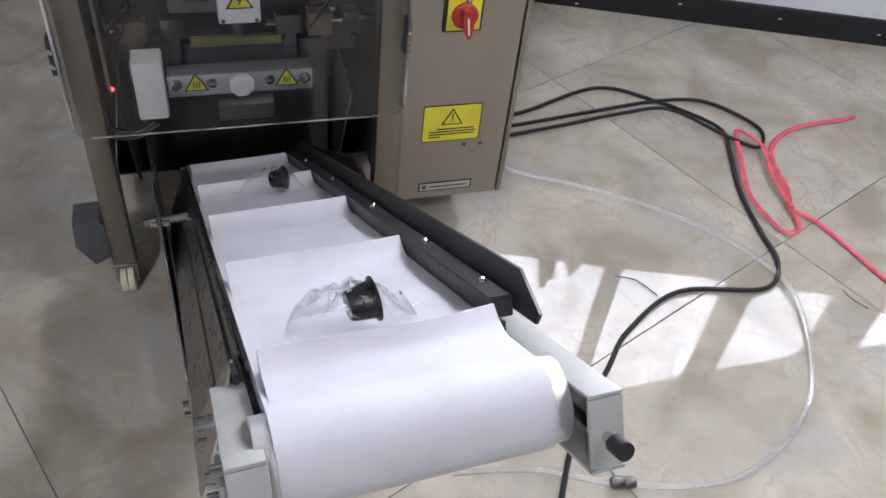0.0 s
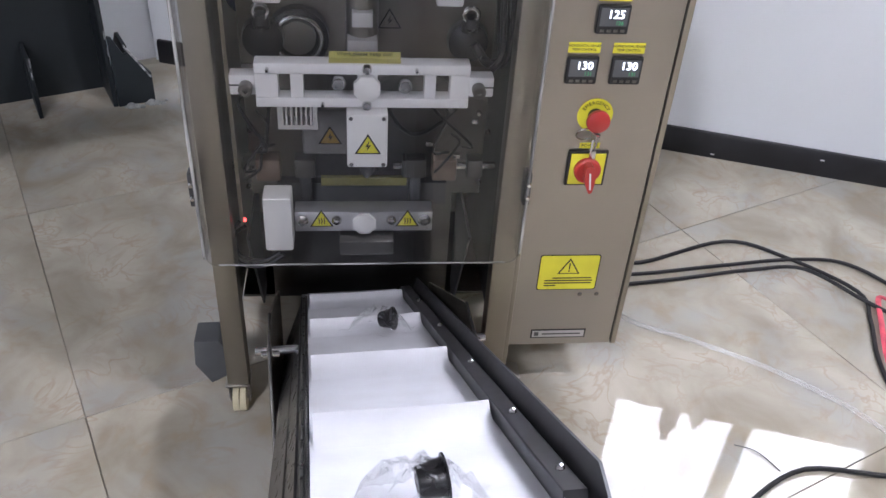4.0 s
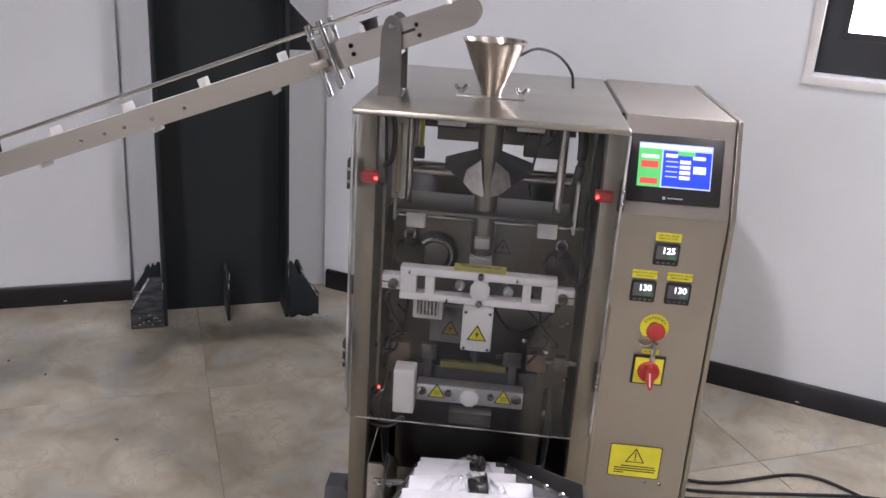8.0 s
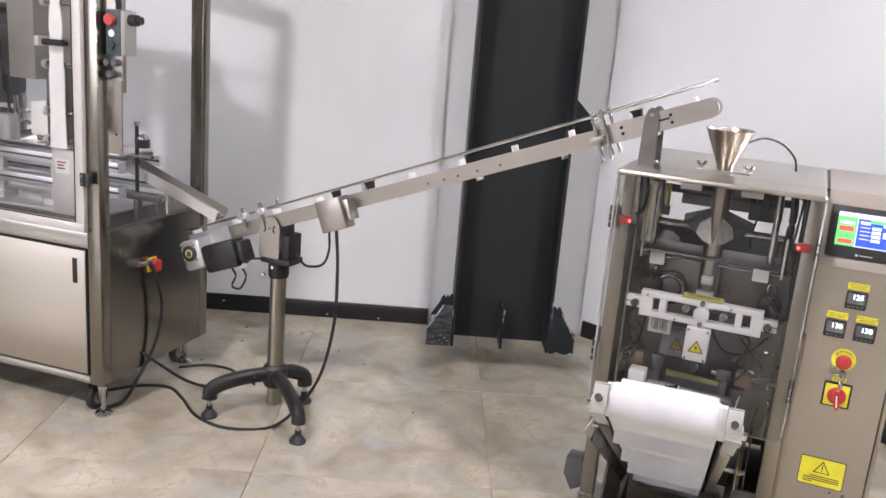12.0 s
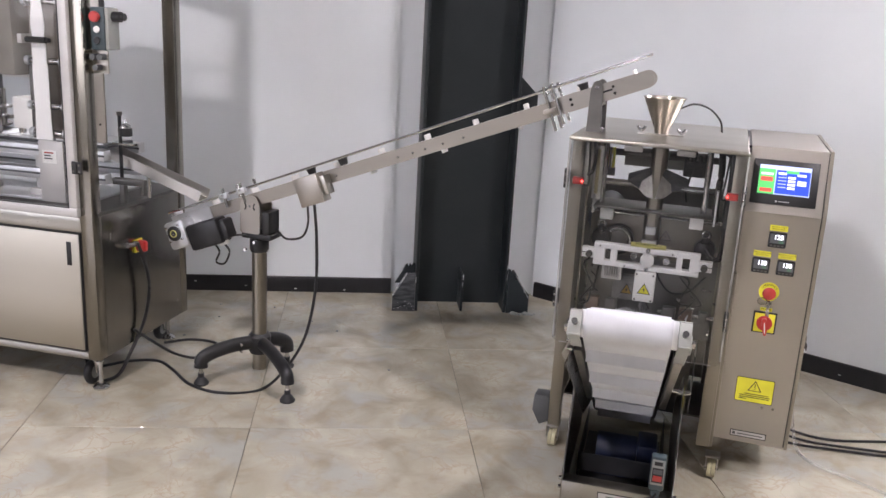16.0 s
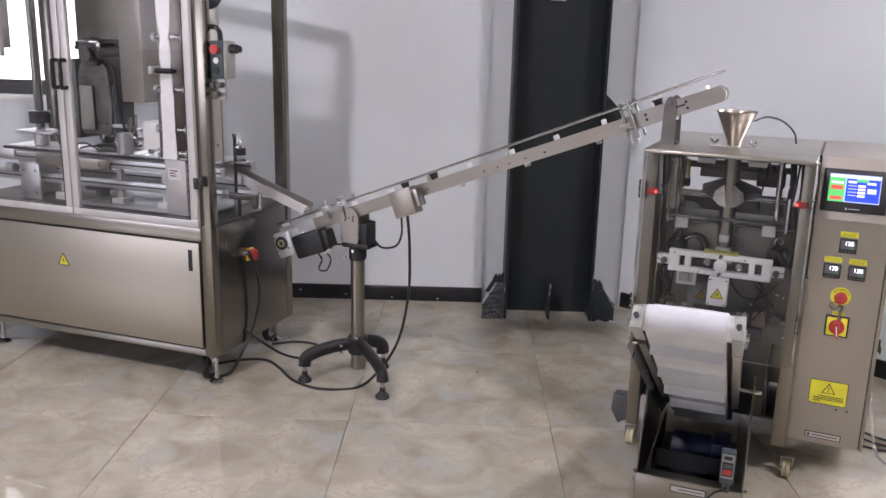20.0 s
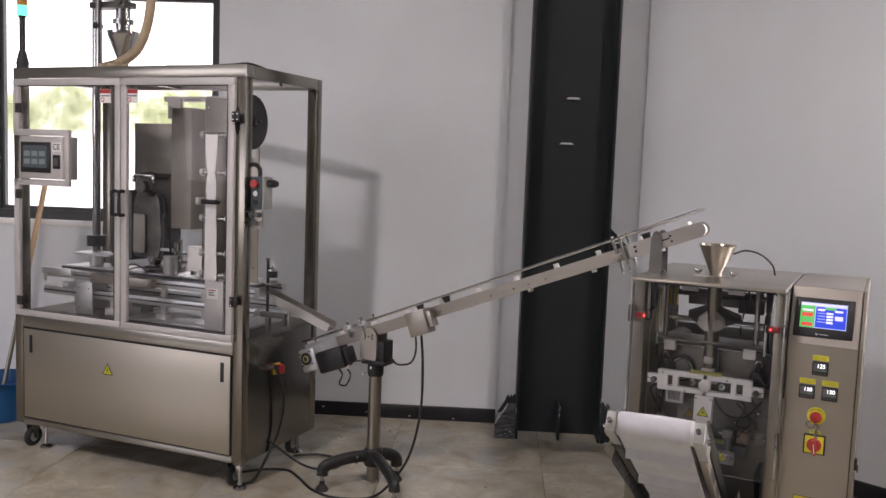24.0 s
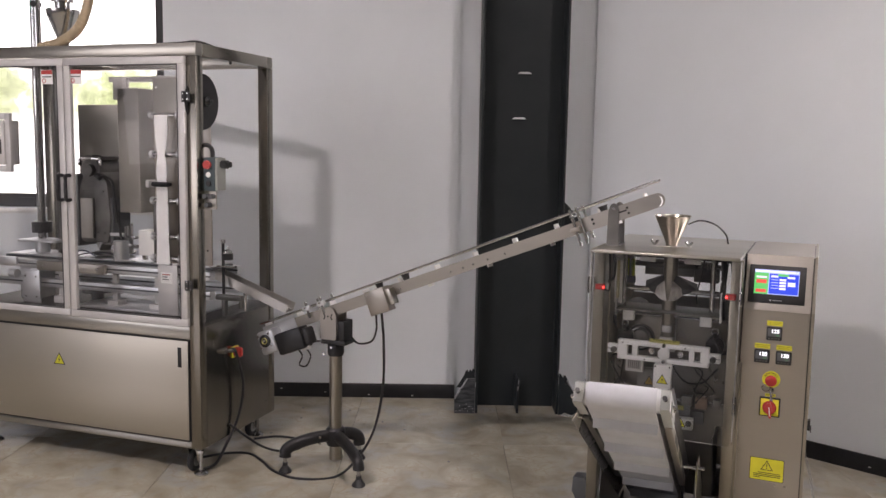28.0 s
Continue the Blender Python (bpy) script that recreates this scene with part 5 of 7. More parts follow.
for q, h in ((ln - 0.125, -0.018), (ln - 0.125, -0.036)):
    y, z = along(q, h)
    part("bracket_bolt", rod((-HW - 0.030, y, z), (-HW - 0.046, y, z), 0.006, seg=12), CHROME, sp)
# base with side plates, front tray, motor
sidep = [(-0.455, 0.004), (-0.455, 0.108), (-0.300, 0.405), (-0.210, 0.405), (0.16, 0.15), (0.16, 0.004)]
for x in (-0.158, 0.170):
    p = part("base_side", prism(sidep, "x", x, x + 0.004), STEELV, oc, "stainless base side plate")
    part("plate_edge", tube([(x + 0.002, -0.455, 0.108), (x + 0.002, -0.300, 0.405), (x + 0.002, -0.210, 0.405)], 0.0028, 6, 0), CHROME, p)
    for y, z in ((-0.270, 0.372), (-0.41, 0.06), (-0.41, 0.09)):
        part("plate_bolt", rod((x - 0.012, y, z), (x + 0.016, y, z), 0.006, seg=10), CHROME, p)
part("pivot_rod", rod((-0.180, -0.262, 0.372), (0.196, -0.262, 0.372), 0.007), CHROME, oc)
part("base_front", box(-0.154, -0.455, 0.004, 0.170, -0.451, 0.106, 0.001), STEEL, oc)
part("front_fold", box(-0.154, -0.450, 0.102, 0.170, -0.405, 0.106, 0.001), STEEL, oc)
part("inner_tray", box(-0.120, -0.400, 0.012, 0.135, 0.10, 0.016), GUARD, oc)
part("tray_lip", join(box(-0.122, -0.300, 0.070, 0.137, -0.297, 0.130), box(-0.125, -0.30, 0.016, -0.122, 0.05, 0.130), box(0.137, -0.30, 0.016, 0.140, 0.05, 0.130)), GUARD, oc)
FM = face(0.010, -0.455, 0.078)
fp = part("name_plate", box(-0.056, -0.012, 0, 0.056, 0.012, 0.0012), BLACK, oc, "narrow silver name plate", FM)
part("plate_face", box(-0.053, -0.009, 0.0012, 0.053, 0.009, 0.0017), ALU, fp, "", FM)
part("print_row", box(-0.030, -0.002, 0.0017, 0.044, 0.0015, 0.0019), GREYPLATE, fp, "", FM)
mt = part("drive_motor", rod((-0.075, -0.16, 0.085), (0.055, -0.16, 0.085), 0.058, seg=24), BLUE, oc, "dark blue drive motor")
part("gearbox", box(0.056, -0.22, 0.016, 0.120, -0.10, 0.145, 0.008), BLUE, oc)
part("motor_feet", box(-0.07, -0.21, 0.0165, 0.05, -0.11, 0.028, 0.002), BLUE, mt)

# hand switch hooked on the base
hs = thing("hand_switch", "small grey hand switch hooked on the conveyor base", "switch", (0.742, 1.168, 0.106), 3.6, local=True)
body = part("switch_body", box(-0.022, -0.016, 0.032, 0.022, 0.016, 0.142, 0.006), TEAL, hs)
part("switch_front", box(-0.019, -0.018, 0.052, 0.019, -0.016, 0.134, 0.001), GREYBOX, hs)
part("dark_field", box(-0.016, -0.0195, 0.060, 0.016, -0.018, 0.108, 0.001), BLACK, hs)
part("red_key", box(-0.013, -0.0225, 0.066, 0.013, -0.0195, 0.084, 0.002), RED, hs)
part("black_key", box(-0.013, -0.0225, 0.089, 0.013, -0.0195, 0.104, 0.002), GREYPLATE, hs)
part("caption_bar", box(-0.012, -0.0187, 0.116, 0.012, -0.0182, 0.128), BLACK, hs)
part("hook", join(box(-0.014, 0.0165, -0.03, 0.014, 0.019, 0.06), box(-0.010, -0.012, 0.0005, 0.010, 0.012, 0.0315, 0.002)), TEAL, hs)
part("switch_cable", tube([(0.0, -0.004, 0.030), (-0.002, -0.014, 0.012), (-0.03, -0.022, 0.0), (-0.052, -0.024, -0.03), (-0.050, -0.022, -0.075), (-0.045, -0.016, -0.103)], 0.004, 8), BLACK, hs)

# bagged capsules on the belt
bag_rnd = random.Random(9)


def bag(s, x, turn):
    m = oc_m @ pose(x, *along(s, RR + 0.001)) @ pose(0, 0, 0, OA, 0, 0) @ pose(0, 0, 0, 0, 0, turn)
    root = thing("bagged_capsule", "black plastic capsule sealed in a clear crinkled film pouch", "capsule", tuple(m.translation), 0, "bagged capsules")
    inner = part("capsule", lathe([(0.013, 0.0), (0.0145, 0.002), (0.0185, 0.024), (0.0215, 0.025), (0.0215, 0.027), (0.0, 0.0275)], m @ pose(0, 0.0, 0.0205, 84, 0, 25) @ Matrix.Scale(0.88, 4), 28), CAPSULE, root)
    bm = bmesh.new()  # a puffed sheet with sharp creases and flat crimped ends
    nx_, ny_ = 13, 17
    g = []
    for j in range(ny_ + 1):
        v = 2 * j / ny_ - 1
        row = []
        for i in range(nx_ + 1):
            u = 2 * i / nx_ - 1
            lift = 0.033 * max(0, 1 - (u * u + v * v) * 1.0) ** 0.6
            end = 1 if abs(v) < 0.9 else 0.25
            crease = 0.004 * math.sin(11 * u + 5 * v) * math.sin(8 * v - 4 * u)
            row.append(bm.verts.new((0.040 * u * (1 - 0.10 * math.cos(3 * v)), 0.052 * v * (1 + 0.05 * math.sin(6 * u)), 0.0045 + lift + (crease + bag_rnd.uniform(-0.004, 0.006)) * end * (0.35 + 0.65 * (1 - abs(u * v))))))
        g.append(row)
    for j in range(ny_):
        for i in range(nx_):
            a, b, c, d = g[j][i], g[j][i + 1], g[j + 1][i + 1], g[j + 1][i]
            for f in ((a, b, c), (a, c, d)) if (i + j) % 2 else ((a, b, d), (b, c, d)):
                bm.faces.new(f)
    part("pouch", bm, POUCH, root, "clear crinkled film pouch", m, smooth=False)
    return root


oc_m = pose(0.592, 1.62, 0, 0, 0, 3.6)
bag(1.188, -0.012, 68)
bag(0.475, 0.020, 40)


# ---- the infeed conveyor ----
IS = math.degrees(math.atan(0.389))
ic = thing("infeed_conveyor", "slim stainless inclined conveyor with white cleats on a black tripod stand", "conveyor", (-0.905, 1.70, 0), 0)
IM = pose(-0.163, 1.70, 1.0235, 0, -IS, 0)  # x up the slope, from the middle of the run


def inc(bm):
    return turned(bm, IM)


W2 = 0.040
for y0, y1 in ((-W2, -W2 + 0.003), (W2 - 0.003, W2)):
    part("side_rail", inc(prism(smooth_poly([(-1.180, -0.026), (0.475, -0.026), (0.475, 0.024), (-1.180, 0.024)], 0.006), "y", y0, y1)), INFEED, ic, "brushed stainless side rail")
part("bed", inc(box(-1.16, -W2 + 0.003, -0.004, 0.72, W2 - 0.003, 0.004)), DULL, ic)
hp = []
for k in range(13):
    a = math.pi / 2 - math.pi * k / 12
    hp.append((0.751 + 0.028 * math.cos(a), 0.002 + 0.028 * math.sin(a)))
hp = [(0.455, -0.028), (0.455, 0.030), *hp]
for y0, y1 in ((-W2 - 0.005, -W2 - 0.001), (W2 + 0.001, W2 + 0.005)):
    hpl = part("head_plate", inc(prism(hp, "y", y0, y1)), HEADSTEEL, ic, "bright rounded head plate")
    for x, z in ((0.500, 0.012), (0.500, -0.006), (0.600, -0.002), (0.645, 0.012), (0.645, -0.010)):
        part("plate_bolt", turned(lathe([(0.005, 0), (0.005, 0.004), (0.003, 0.006)], face(x, -W2 - 0.005, z), 10), IM), CHROME if x > 0.55 else BLACK, hpl)
    part("slot", inc(box(0.605, y0 - 0.0005, 0.001, 0.640, y1 + 0.0005, 0.007, 0.0)), BLACK, hpl)
band = []
for k in range(11):
    a = math.pi / 2 - math.pi * k / 10
    band.append((0.748 + 0.024 * math.cos(a), 0.024 * math.sin(a)))
for k in range(11):
    a = -math.pi / 2 - math.pi * k / 10
    band.append((-1.145 + 0.024 * math.cos(a), 0.024 * math.sin(a)))
part("belt", inc(prism(band, "y", -0.028, 0.028)), WHITE, ic, "narrow white belt")
for k in range(14):
    x = -1.182 + 0.19 * k
    if x < 0.75:
        part("cleat", inc(box(x - 0.004, -0.026, 0.024, x + 0.004, 0.026, 0.043, 0.002)), WHITE, ic, "white plastic cleat")
    x = -1.02 + 0.1465 * k
    if x < 0.72 and k % 2:
        part("cleat", inc(box(x - 0.0035, -0.026, -0.038, x + 0.0035, 0.026, -0.024, 0.002)), WHITE, ic, "white plastic cleat")
for y in (-W2 - 0.004, W2 + 0.004):
    part("guide_rod", tube([tuple(IM @ Vector((-1.195, y, 0.048))), tuple(IM @ Vector((-0.95, y, 0.050))), tuple(IM @ Vector((0.2, y, 0.062))), tuple(IM @ Vector((0.785, y, 0.074)))], 0.0045, 8, 3), CHROME, ic, "chrome guide rod")
for x in (0.425, -0.912, -0.828):
    big = x > 0
    for y in (-W2 - 0.012, W2 + 0.012):
        part("clamp_post", inc(rod((x, y, -0.075 if big else 0.0), (x + (0.0 if big else 0.004), y, 0.078), 0.006, seg=12)), CHROME, ic, "clamp post")
        if big:
            part("clamp_post", inc(rod((x + 0.034, y - 0.008, -0.060), (x + 0.030, y - 0.008, 0.080), 0.006, seg=12)), CHROME, ic, "clamp post")
    part("clamp_block", inc(box(x - 0.022, -W2 - 0.020, 0.036 if not big else -0.016, x + 0.020, -W2 - 0.003, 0.058 if not big else 0.004, 0.003)), INFEED if big else ALU, ic)
    part("clamp_rod", inc(rod((x, -W2 - 0.03, 0.050), (x, W2 + 0.03, 0.050), 0.005, seg=10)), CHROME, ic)
for x in (-0.42, -0.16, -0.10, -0.05, 0.02, 0.10):
    part("rail_bolt", inc(lathe([(0.0045, 0), (0.0045, 0.003), (0.002, 0.005)], face(x, -W2, -0.006), 10)), CHROME, ic)
# capsules riding on the belt
for x in (-0.395, -0.535, 0.545):
    m = IM @ pose(x, 0, 0.0245) @ pose(0, 0, 0.0, 0, 0, 0)
    cp = solid("coffee_capsule", lathe([(0.013, 0.0), (0.0145, 0.002), (0.0185, 0.024), (0.0215, 0.025), (0.0215, 0.027), (0.0, 0.0275)], m, 24), BLACK, "black plastic capsule riding on the belt", "capsule", group="capsules on the belt", at=Matrix.Translation(m.translation))
# electrical box under the belt
eb = part("drive_box", inc(box(-0.567, -0.105, -0.082, -0.468, -W2 - 0.001, 0.028, 0.003)), SATIN, ic, "brushed steel drive box")
part("box_wrap", inc(box(-0.468, -0.090, -0.060, -0.446, -W2 - 0.001, 0.012, 0.002)), STEEL, eb)
# gear motor at the low end
part("gear_motor", inc(box(-1.088, -0.125, -0.125, -0.938, -0.045, -0.022, 0.012)), BLACK, ic, "black gear motor")
part("motor_end", inc(box(-0.9375, -0.118, -0.115, -0.908, -0.05, -0.035, 0.01)), BLACK, ic)
gh = part("gear_head", inc(box(-1.183, -0.120, -0.100, -1.090, -0.042, 0.012, 0.012)), ALU, ic, "cast aluminium gear head")
GM = IM @ face(-1.141, -0.120, -0.036)
part("output_ring", lathe([(0.030, 0), (0.030, 0.006), (0.026, 0.008)], GM, 28), BLACK, gh)
part("output_hub", ring(0.0135, 0.0026, GM @ pose(0, 0, 0.008), 24, 8), PALELABEL, gh, "yellow output ring")
part("shaft_end", lathe([(0.007, 0.008), (0.007, 0.011)], GM, 14), CHROME, gh)
for a in range(4):
    part("head_bolt", lathe([(0.005, 0), (0.005, 0.005), (0.003, 0.006)], GM @ pose(0.040 * math.cos(radians(45 + 90 * a)), 0.040 * math.sin(radians(45 + 90 * a)), 0), 10), CHROME, gh)
part("tail_plate", inc(box(-1.190, -W2 - 0.004, -0.03, -1.00, -W2 - 0.001, 0.03)), ALU, ic)
part("motor_cable", tube([tuple(IM @ Vector(p)) for p in ((-1.00, -0.09, -0.118), (-0.99, -0.09, -0.155), (-1.02, -0.09, -0.19), (-0.985, -0.09, -0.205), (-0.945, -0.09, -0.165), (-0.955, -0.09, -0.12), (-0.91, -0.08, -0.11), (-0.86, -0.03, -0.13))], 0.004, 7), BLACK, ic)
part("cable_plug", inc(box(-0.975, -0.10, -0.135, -0.935, -0.08, -0.118, 0.004)), WHITE, ic)
# stand
SX, SY = -0.900, 1.694
for y0 in (1.648, 1.742):
    fk = part("fork_plate", prism(smooth_poly([(-0.958, 0.600), (-0.872, 0.600), (-0.872, 0.720), (-0.893, 0.750), (-0.937, 0.750), (-0.958, 0.720)], 0.012), "y", y0, y0 + 0.004), SATIN, ic, "steel fork plate")
    if y0 < 1.7:
        for x in (-0.937, -0.893):
            part("slot", tube([(x, y0 - 0.0003, 0.695), (x + (0.006 if x < -0.915 else -0.006), y0 - 0.0003, 0.707), (x, y0 - 0.0003, 0.722)], 0.003, 6, 3), BLACK, fk)
        screw(fk, face(-0.915, y0, 0.709), 0.005)
part("tilt_block", box(-0.955, 1.653, 0.578, -0.828, 1.741, 0.599, 0.003), BLACK, ic)
part("tilt_arm", box(-0.868, 1.656, 0.600, -0.835, 1.738, 0.690, 0.004), BLACK, ic)
part("collar", lathe([(0.034, 0), (0.038, 0.01), (0.038, 0.05), (0.032, 0.058)], pose(SX, SY, 0.520), 24), BLACK, ic)
for s, z in ((-0.040, 0.530), (0.0, 0.565)):
    part("collar_screw", rod((SX + s, SY - 0.036, z), (SX + s, SY - 0.044, z), 0.006, seg=10), CHROME, ic)
part("pole", rod((SX, SY, 0.020), (SX, SY, 0.521), 0.0295, seg=28), STEELV, ic, "stainless pole")
part("leg_hub", lathe([(0.040, 0.090), (0.046, 0.105), (0.046, 0.163), (0.036, 0.175)], pose(SX, SY, 0), 24), BLACK, ic)
for fx, fy in ((-1.046, 1.492), (-0.664, 1.496), (-0.826, 1.790)):
    d = Vector((fx - SX, fy - SY, 0))
    pts = [Vector((SX, SY, 0.138)) + d * 0.10, Vector((SX, SY, 0.138)) + d * 0.45, Vector((SX, SY, 0.126)) + d * 0.78, Vector((SX, SY, 0.106)) + d * 0.97, Vector((SX, SY, 0.072)) + d * 1.0]
    lg = part("leg", tube([tuple(p) for p in pts], 0.0235, 12, 5, 1.25), BLACK, ic, "black curved leg")
    part("spindle", rod((fx, fy, 0.045), (fx, fy, 0.074), 0.009), CHROME, lg)
    part("foot", lathe([(0.029, 0.0), (0.030, 0.006), (0.022, 0.018), (0.012, 0.030), (0.012, 0.046)], pose(fx, fy, 0), 20), RUBBER, lg)
    if fy < 1.495:
        for z in (0.120, 0.148):
            q = Vector((SX, SY, z)) + d * 0.36
            part("leg_bolt", rod(q + Vector((0.020, -0.020, 0)), q + Vector((0.028, -0.026, 0)), 0.006, seg=10), CHROME, lg)
part("box_cable", tube([(-0.650, 1.62, 0.745), (-0.648, 1.62, 0.68), (-0.672, 1.62, 0.625), (-0.740, 1.63, 0.605), (-0.79, 1.66, 0.615), (-0.815, 1.68, 0.625)], 0.0045, 8), BLACK, ic, "black cable")
part("power_cable", tube([(-0.622, 1.62, 0.755), (-0.616, 1.63, 0.62), (-0.618, 1.63, 0.42), (-0.660, 1.63, 0.22), (-0.735, 1.62, 0.08), (-0.80, 1.53, 0.007), (-0.93, 1.44, 0.006), (-1.08, 1.46, 0.006), (-1.22, 1.55, 0.006), (-1.33, 1.60, 0.006), (-1.43, 1.55, 0.006), (-1.50, 1.44, 0.008)], 0.006, 8), BLACK, ic, "black power cable running to the floor")


# ---- the capsule filling machine ----
fm = thing("filling_machine", "tall stainless capsule filling machine with clear doors and a lower cabinet", "filling machine", (-1.33, 1.26, 0), 5.0, local=True)
FW, FD, FH = -1.375, 0.640, 1.912  # its left edge, depth and height; x = 0 is its right edge
PW = 0.052
for x0 in (FW, -PW):
    for y0 in (0.0, FD - PW):
        part("corner_post", box(x0, y0, 0.130, x0 + PW, y0 + PW, FH - PW - 0.0005, 0.003), POST, fm)
for y0 in (0.0, FD - PW):
    part("top_rail", box(FW, y0, FH - PW, 0.0, y0 + PW, FH, 0.003), STEEL, fm)
for x0 in (FW, -PW):
    part("top_rail", box(x0, PW + 0.0005, FH - PW, x0 + PW, FD - PW - 0.0005, FH, 0.003), POST, fm)
part("front_rail", box(FW + PW + 0.0005, 0.001, 0.628, -PW - 0.0005, PW, 0.684, 0.003), STEEL, fm)
part("bottom_rail", box(FW + PW + 0.0005, 0.001, 0.130, -PW - 0.0005, PW, 0.158, 0.003), STEEL, fm)
part("deck", box(FW + 0.004, 0.030, 0.686, 0.004, FD - 0.004, 0.700, 0.002), DULL, fm, "steel deck plate")
part("lower_case", box(FW + 0.006, 0.012, 0.160, -0.010, FD - 0.006, 0.6855), DULL, fm)
part("lower_side", box(-0.0095, PW + 0.001, 0.131, -0.002, FD - PW - 0.001, 0.6855), SIDEDARK, fm, "stainless side panel")
part("lower_side", box(FW + 0.001, PW + 0.001, 0.131, FW + 0.005, FD - PW - 0.001, 0.6855), SATIN, fm, "stainless side panel")
part("bottom_tray", box(FW + 0.02, 0.02, 0.128, -0.02, FD - 0.02, 0.132), DULL, fm)
part("door_gap", box(FW + PW + 0.006, -0.0005, 0.163, -PW - 0.006, 0.0105, 0.625), BLACK, fm)
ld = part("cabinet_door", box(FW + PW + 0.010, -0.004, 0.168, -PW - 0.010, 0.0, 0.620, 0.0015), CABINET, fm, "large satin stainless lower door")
for x in (FW + PW + 0.048, -PW - 0.062):
    part("pull", box(x, -0.0055, 0.500, x + 0.020, -0.004, 0.590, 0.004), BLACK, ld, "black recessed pull")
bolt_sign(ld, face(-0.770, -0.004, 0.468), 0.066)


def pane_door(x0, x1, z0, z1, notch):
    w = 0.033
    fr = [box(x0, -0.022, z1 - w, x1, -0.001, z1, 0.003), box(x0, -0.022, z0, x1, -0.001, z0 + w, 0.003), box(x1 - w, -0.022, z0 + w, x1, -0.001, z1 - w, 0.003)]
    if notch:
        n0, n1, nx1 = notch
        fr += [box(x0, -0.022, z0 + w, x0 + w, -0.001, n0, 0.003), box(x0, -0.022, n1, x0 + w, -0.001, z1 - w, 0.003),
               box(x0, -0.022, n0 - 0.030, nx1, -0.001, n0, 0.003), box(x0, -0.022, n1, nx1, -0.001, n1 + 0.030, 0.003), box(nx1 - 0.004, -0.022, n0 - 0.030, nx1 + 0.026, -0.001, n1 + 0.030, 0.003)]
    else:
        fr.append(box(x0, -0.022, z0 + w, x0 + w, -0.001, z1 - w, 0.003))
    d = part("glazed_door", fr[0], WHITEALU, fm, "clear door in a pale aluminium frame")
    for piece in fr[1:]:
        part("frame_bar", piece, WHITEALU, d)
    p = part("pane", box(x0 + w - 0.004, -0.012, z0 + w - 0.004, x1 - w + 0.004, -0.008, z1 - w + 0.004) if not notch else join(box(x0 + w - 0.004, -0.012, z0 + w - 0.004, x1 - w + 0.004, -0.008, n0 - 0.028), box(nx1 + 0.024, -0.012, n0 - 0.027, x1 - w + 0.004, -0.008, n1 + 0.027), box(x0 + w - 0.004, -0.012, n1 + 0.028, x1 - w + 0.004, -0.008, z1 - w + 0.004)), PANE, d)
    part("pane_seal", join(box(x0 + w - 0.001, -0.0225, z1 - w - 0.004, x1 - w + 0.001, -0.020, z1 - w + 0.001), box(x0 + w, -0.0225, z0 + w - 0.001, x1 - w, -0.020, z0 + w + 0.003), box(x1 - w - 0.003, -0.0225, z0 + w, x1 - w + 0.001, -0.020, z1 - w)), BLACK, d)
    return d


d1 = pane_door(-1.352, -0.680, 0.690, 1.855, (1.371, 1.583, -1.020))
d2 = pane_door(-0.675, -0.046, 0.690, 1.855, None)
for d, x, zs in ((d2, -0.034, (1.685, 0.874)), (d1, -1.313, (1.715, 1.295, 0.766))):
    for z in zs:
        h = part("hinge", join(box(x - 0.020, -0.030, z - 0.023, x - 0.001, -0.0225, z + 0.023, 0.003), box(x + 0.001, -0.030, z - 0.023, x + 0.020, -0.0225, z + 0.023, 0.003)), BLACK, d, "black hinge")
        for dx in (-0.011, 0.011):
            for dz in (-0.012, 0.012):
                screw(h, face(x + dx, -0.030, z + dz), 0.0035, 0.002)
for d, x in ((d1, -0.699), (d2, -0.656)):
    part("handle", tube([(x, -0.022, 1.335), (x, -0.045, 1.335), (x, -0.052, 1.325), (x, -0.052, 1.235), (x, -0.045, 1.225), (x, -0.022, 1.225)], 0.0085, 8, 3), BLACK, d, "black door handle")
for x, d in ((-0.775, d1), (-0.615, d2)):
    s = part("door_sticker", box(x - 0.032, -0.0135, 1.742, x + 0.032, -0.012, 1.805), WHITE, d, "white and red warning sticker")
    part("red_band", box(x - 0.031, -0.0142, 1.786, x + 0.031, -0.0135, 1.804), RED, s)
    part("print_row", box(x - 0.026, -0.0142, 1.772, x + 0.026, -0.0135, 1.777), GREYPLATE, s)
    part("print_sign", ring(0.009, 0.0018, face(x - 0.016, -0.0138, 1.757)), RED, s)

# operator panel in the door's notch
hb2 = part("operator_panel", box(-1.296, -0.034, 1.374, -1.018, 0.060, 1.580, 0.004), WHITEALU, fm, "steel operator panel with a small screen")
part("screen_frame", box(-1.285, -0.040, 1.404, -1.092, -0.034, 1.552, 0.004), BLACK, hb2, "black screen frame")
part("screen", box(-1.268, -0.0412, 1.428, -1.112, -0.040, 1.535), SCR_GREY, hb2, "dim grey screen")
for k in range(6):
    part("screen_key", box(-1.260 + 0.049 * (k % 3), -0.0418, 1.445 + 0.038 * (k // 3), -1.222 + 0.049 * (k % 3), -0.0412, 1.470 + 0.038 * (k // 3)), SCR_DIM, hb2)
part("key_field", box(-1.080, -0.036, 1.425, -1.032, -0.034, 1.492, 0.002), BLACK, hb2)
part("power_key", box(-1.069, -0.044, 1.438, -1.043, -0.036, 1.477, 0.003), GREYPLATE, hb2)
cp = part("mark_plate", box(-1.083, -0.0355, 1.506, -1.029, -0.034, 1.552, 0.001), WHITE, hb2, "white plate with a CE mark")
part("plate_mark", words("CE", 0.040, face(-1.056, -0.0358, 1.529)), BLACK, cp)

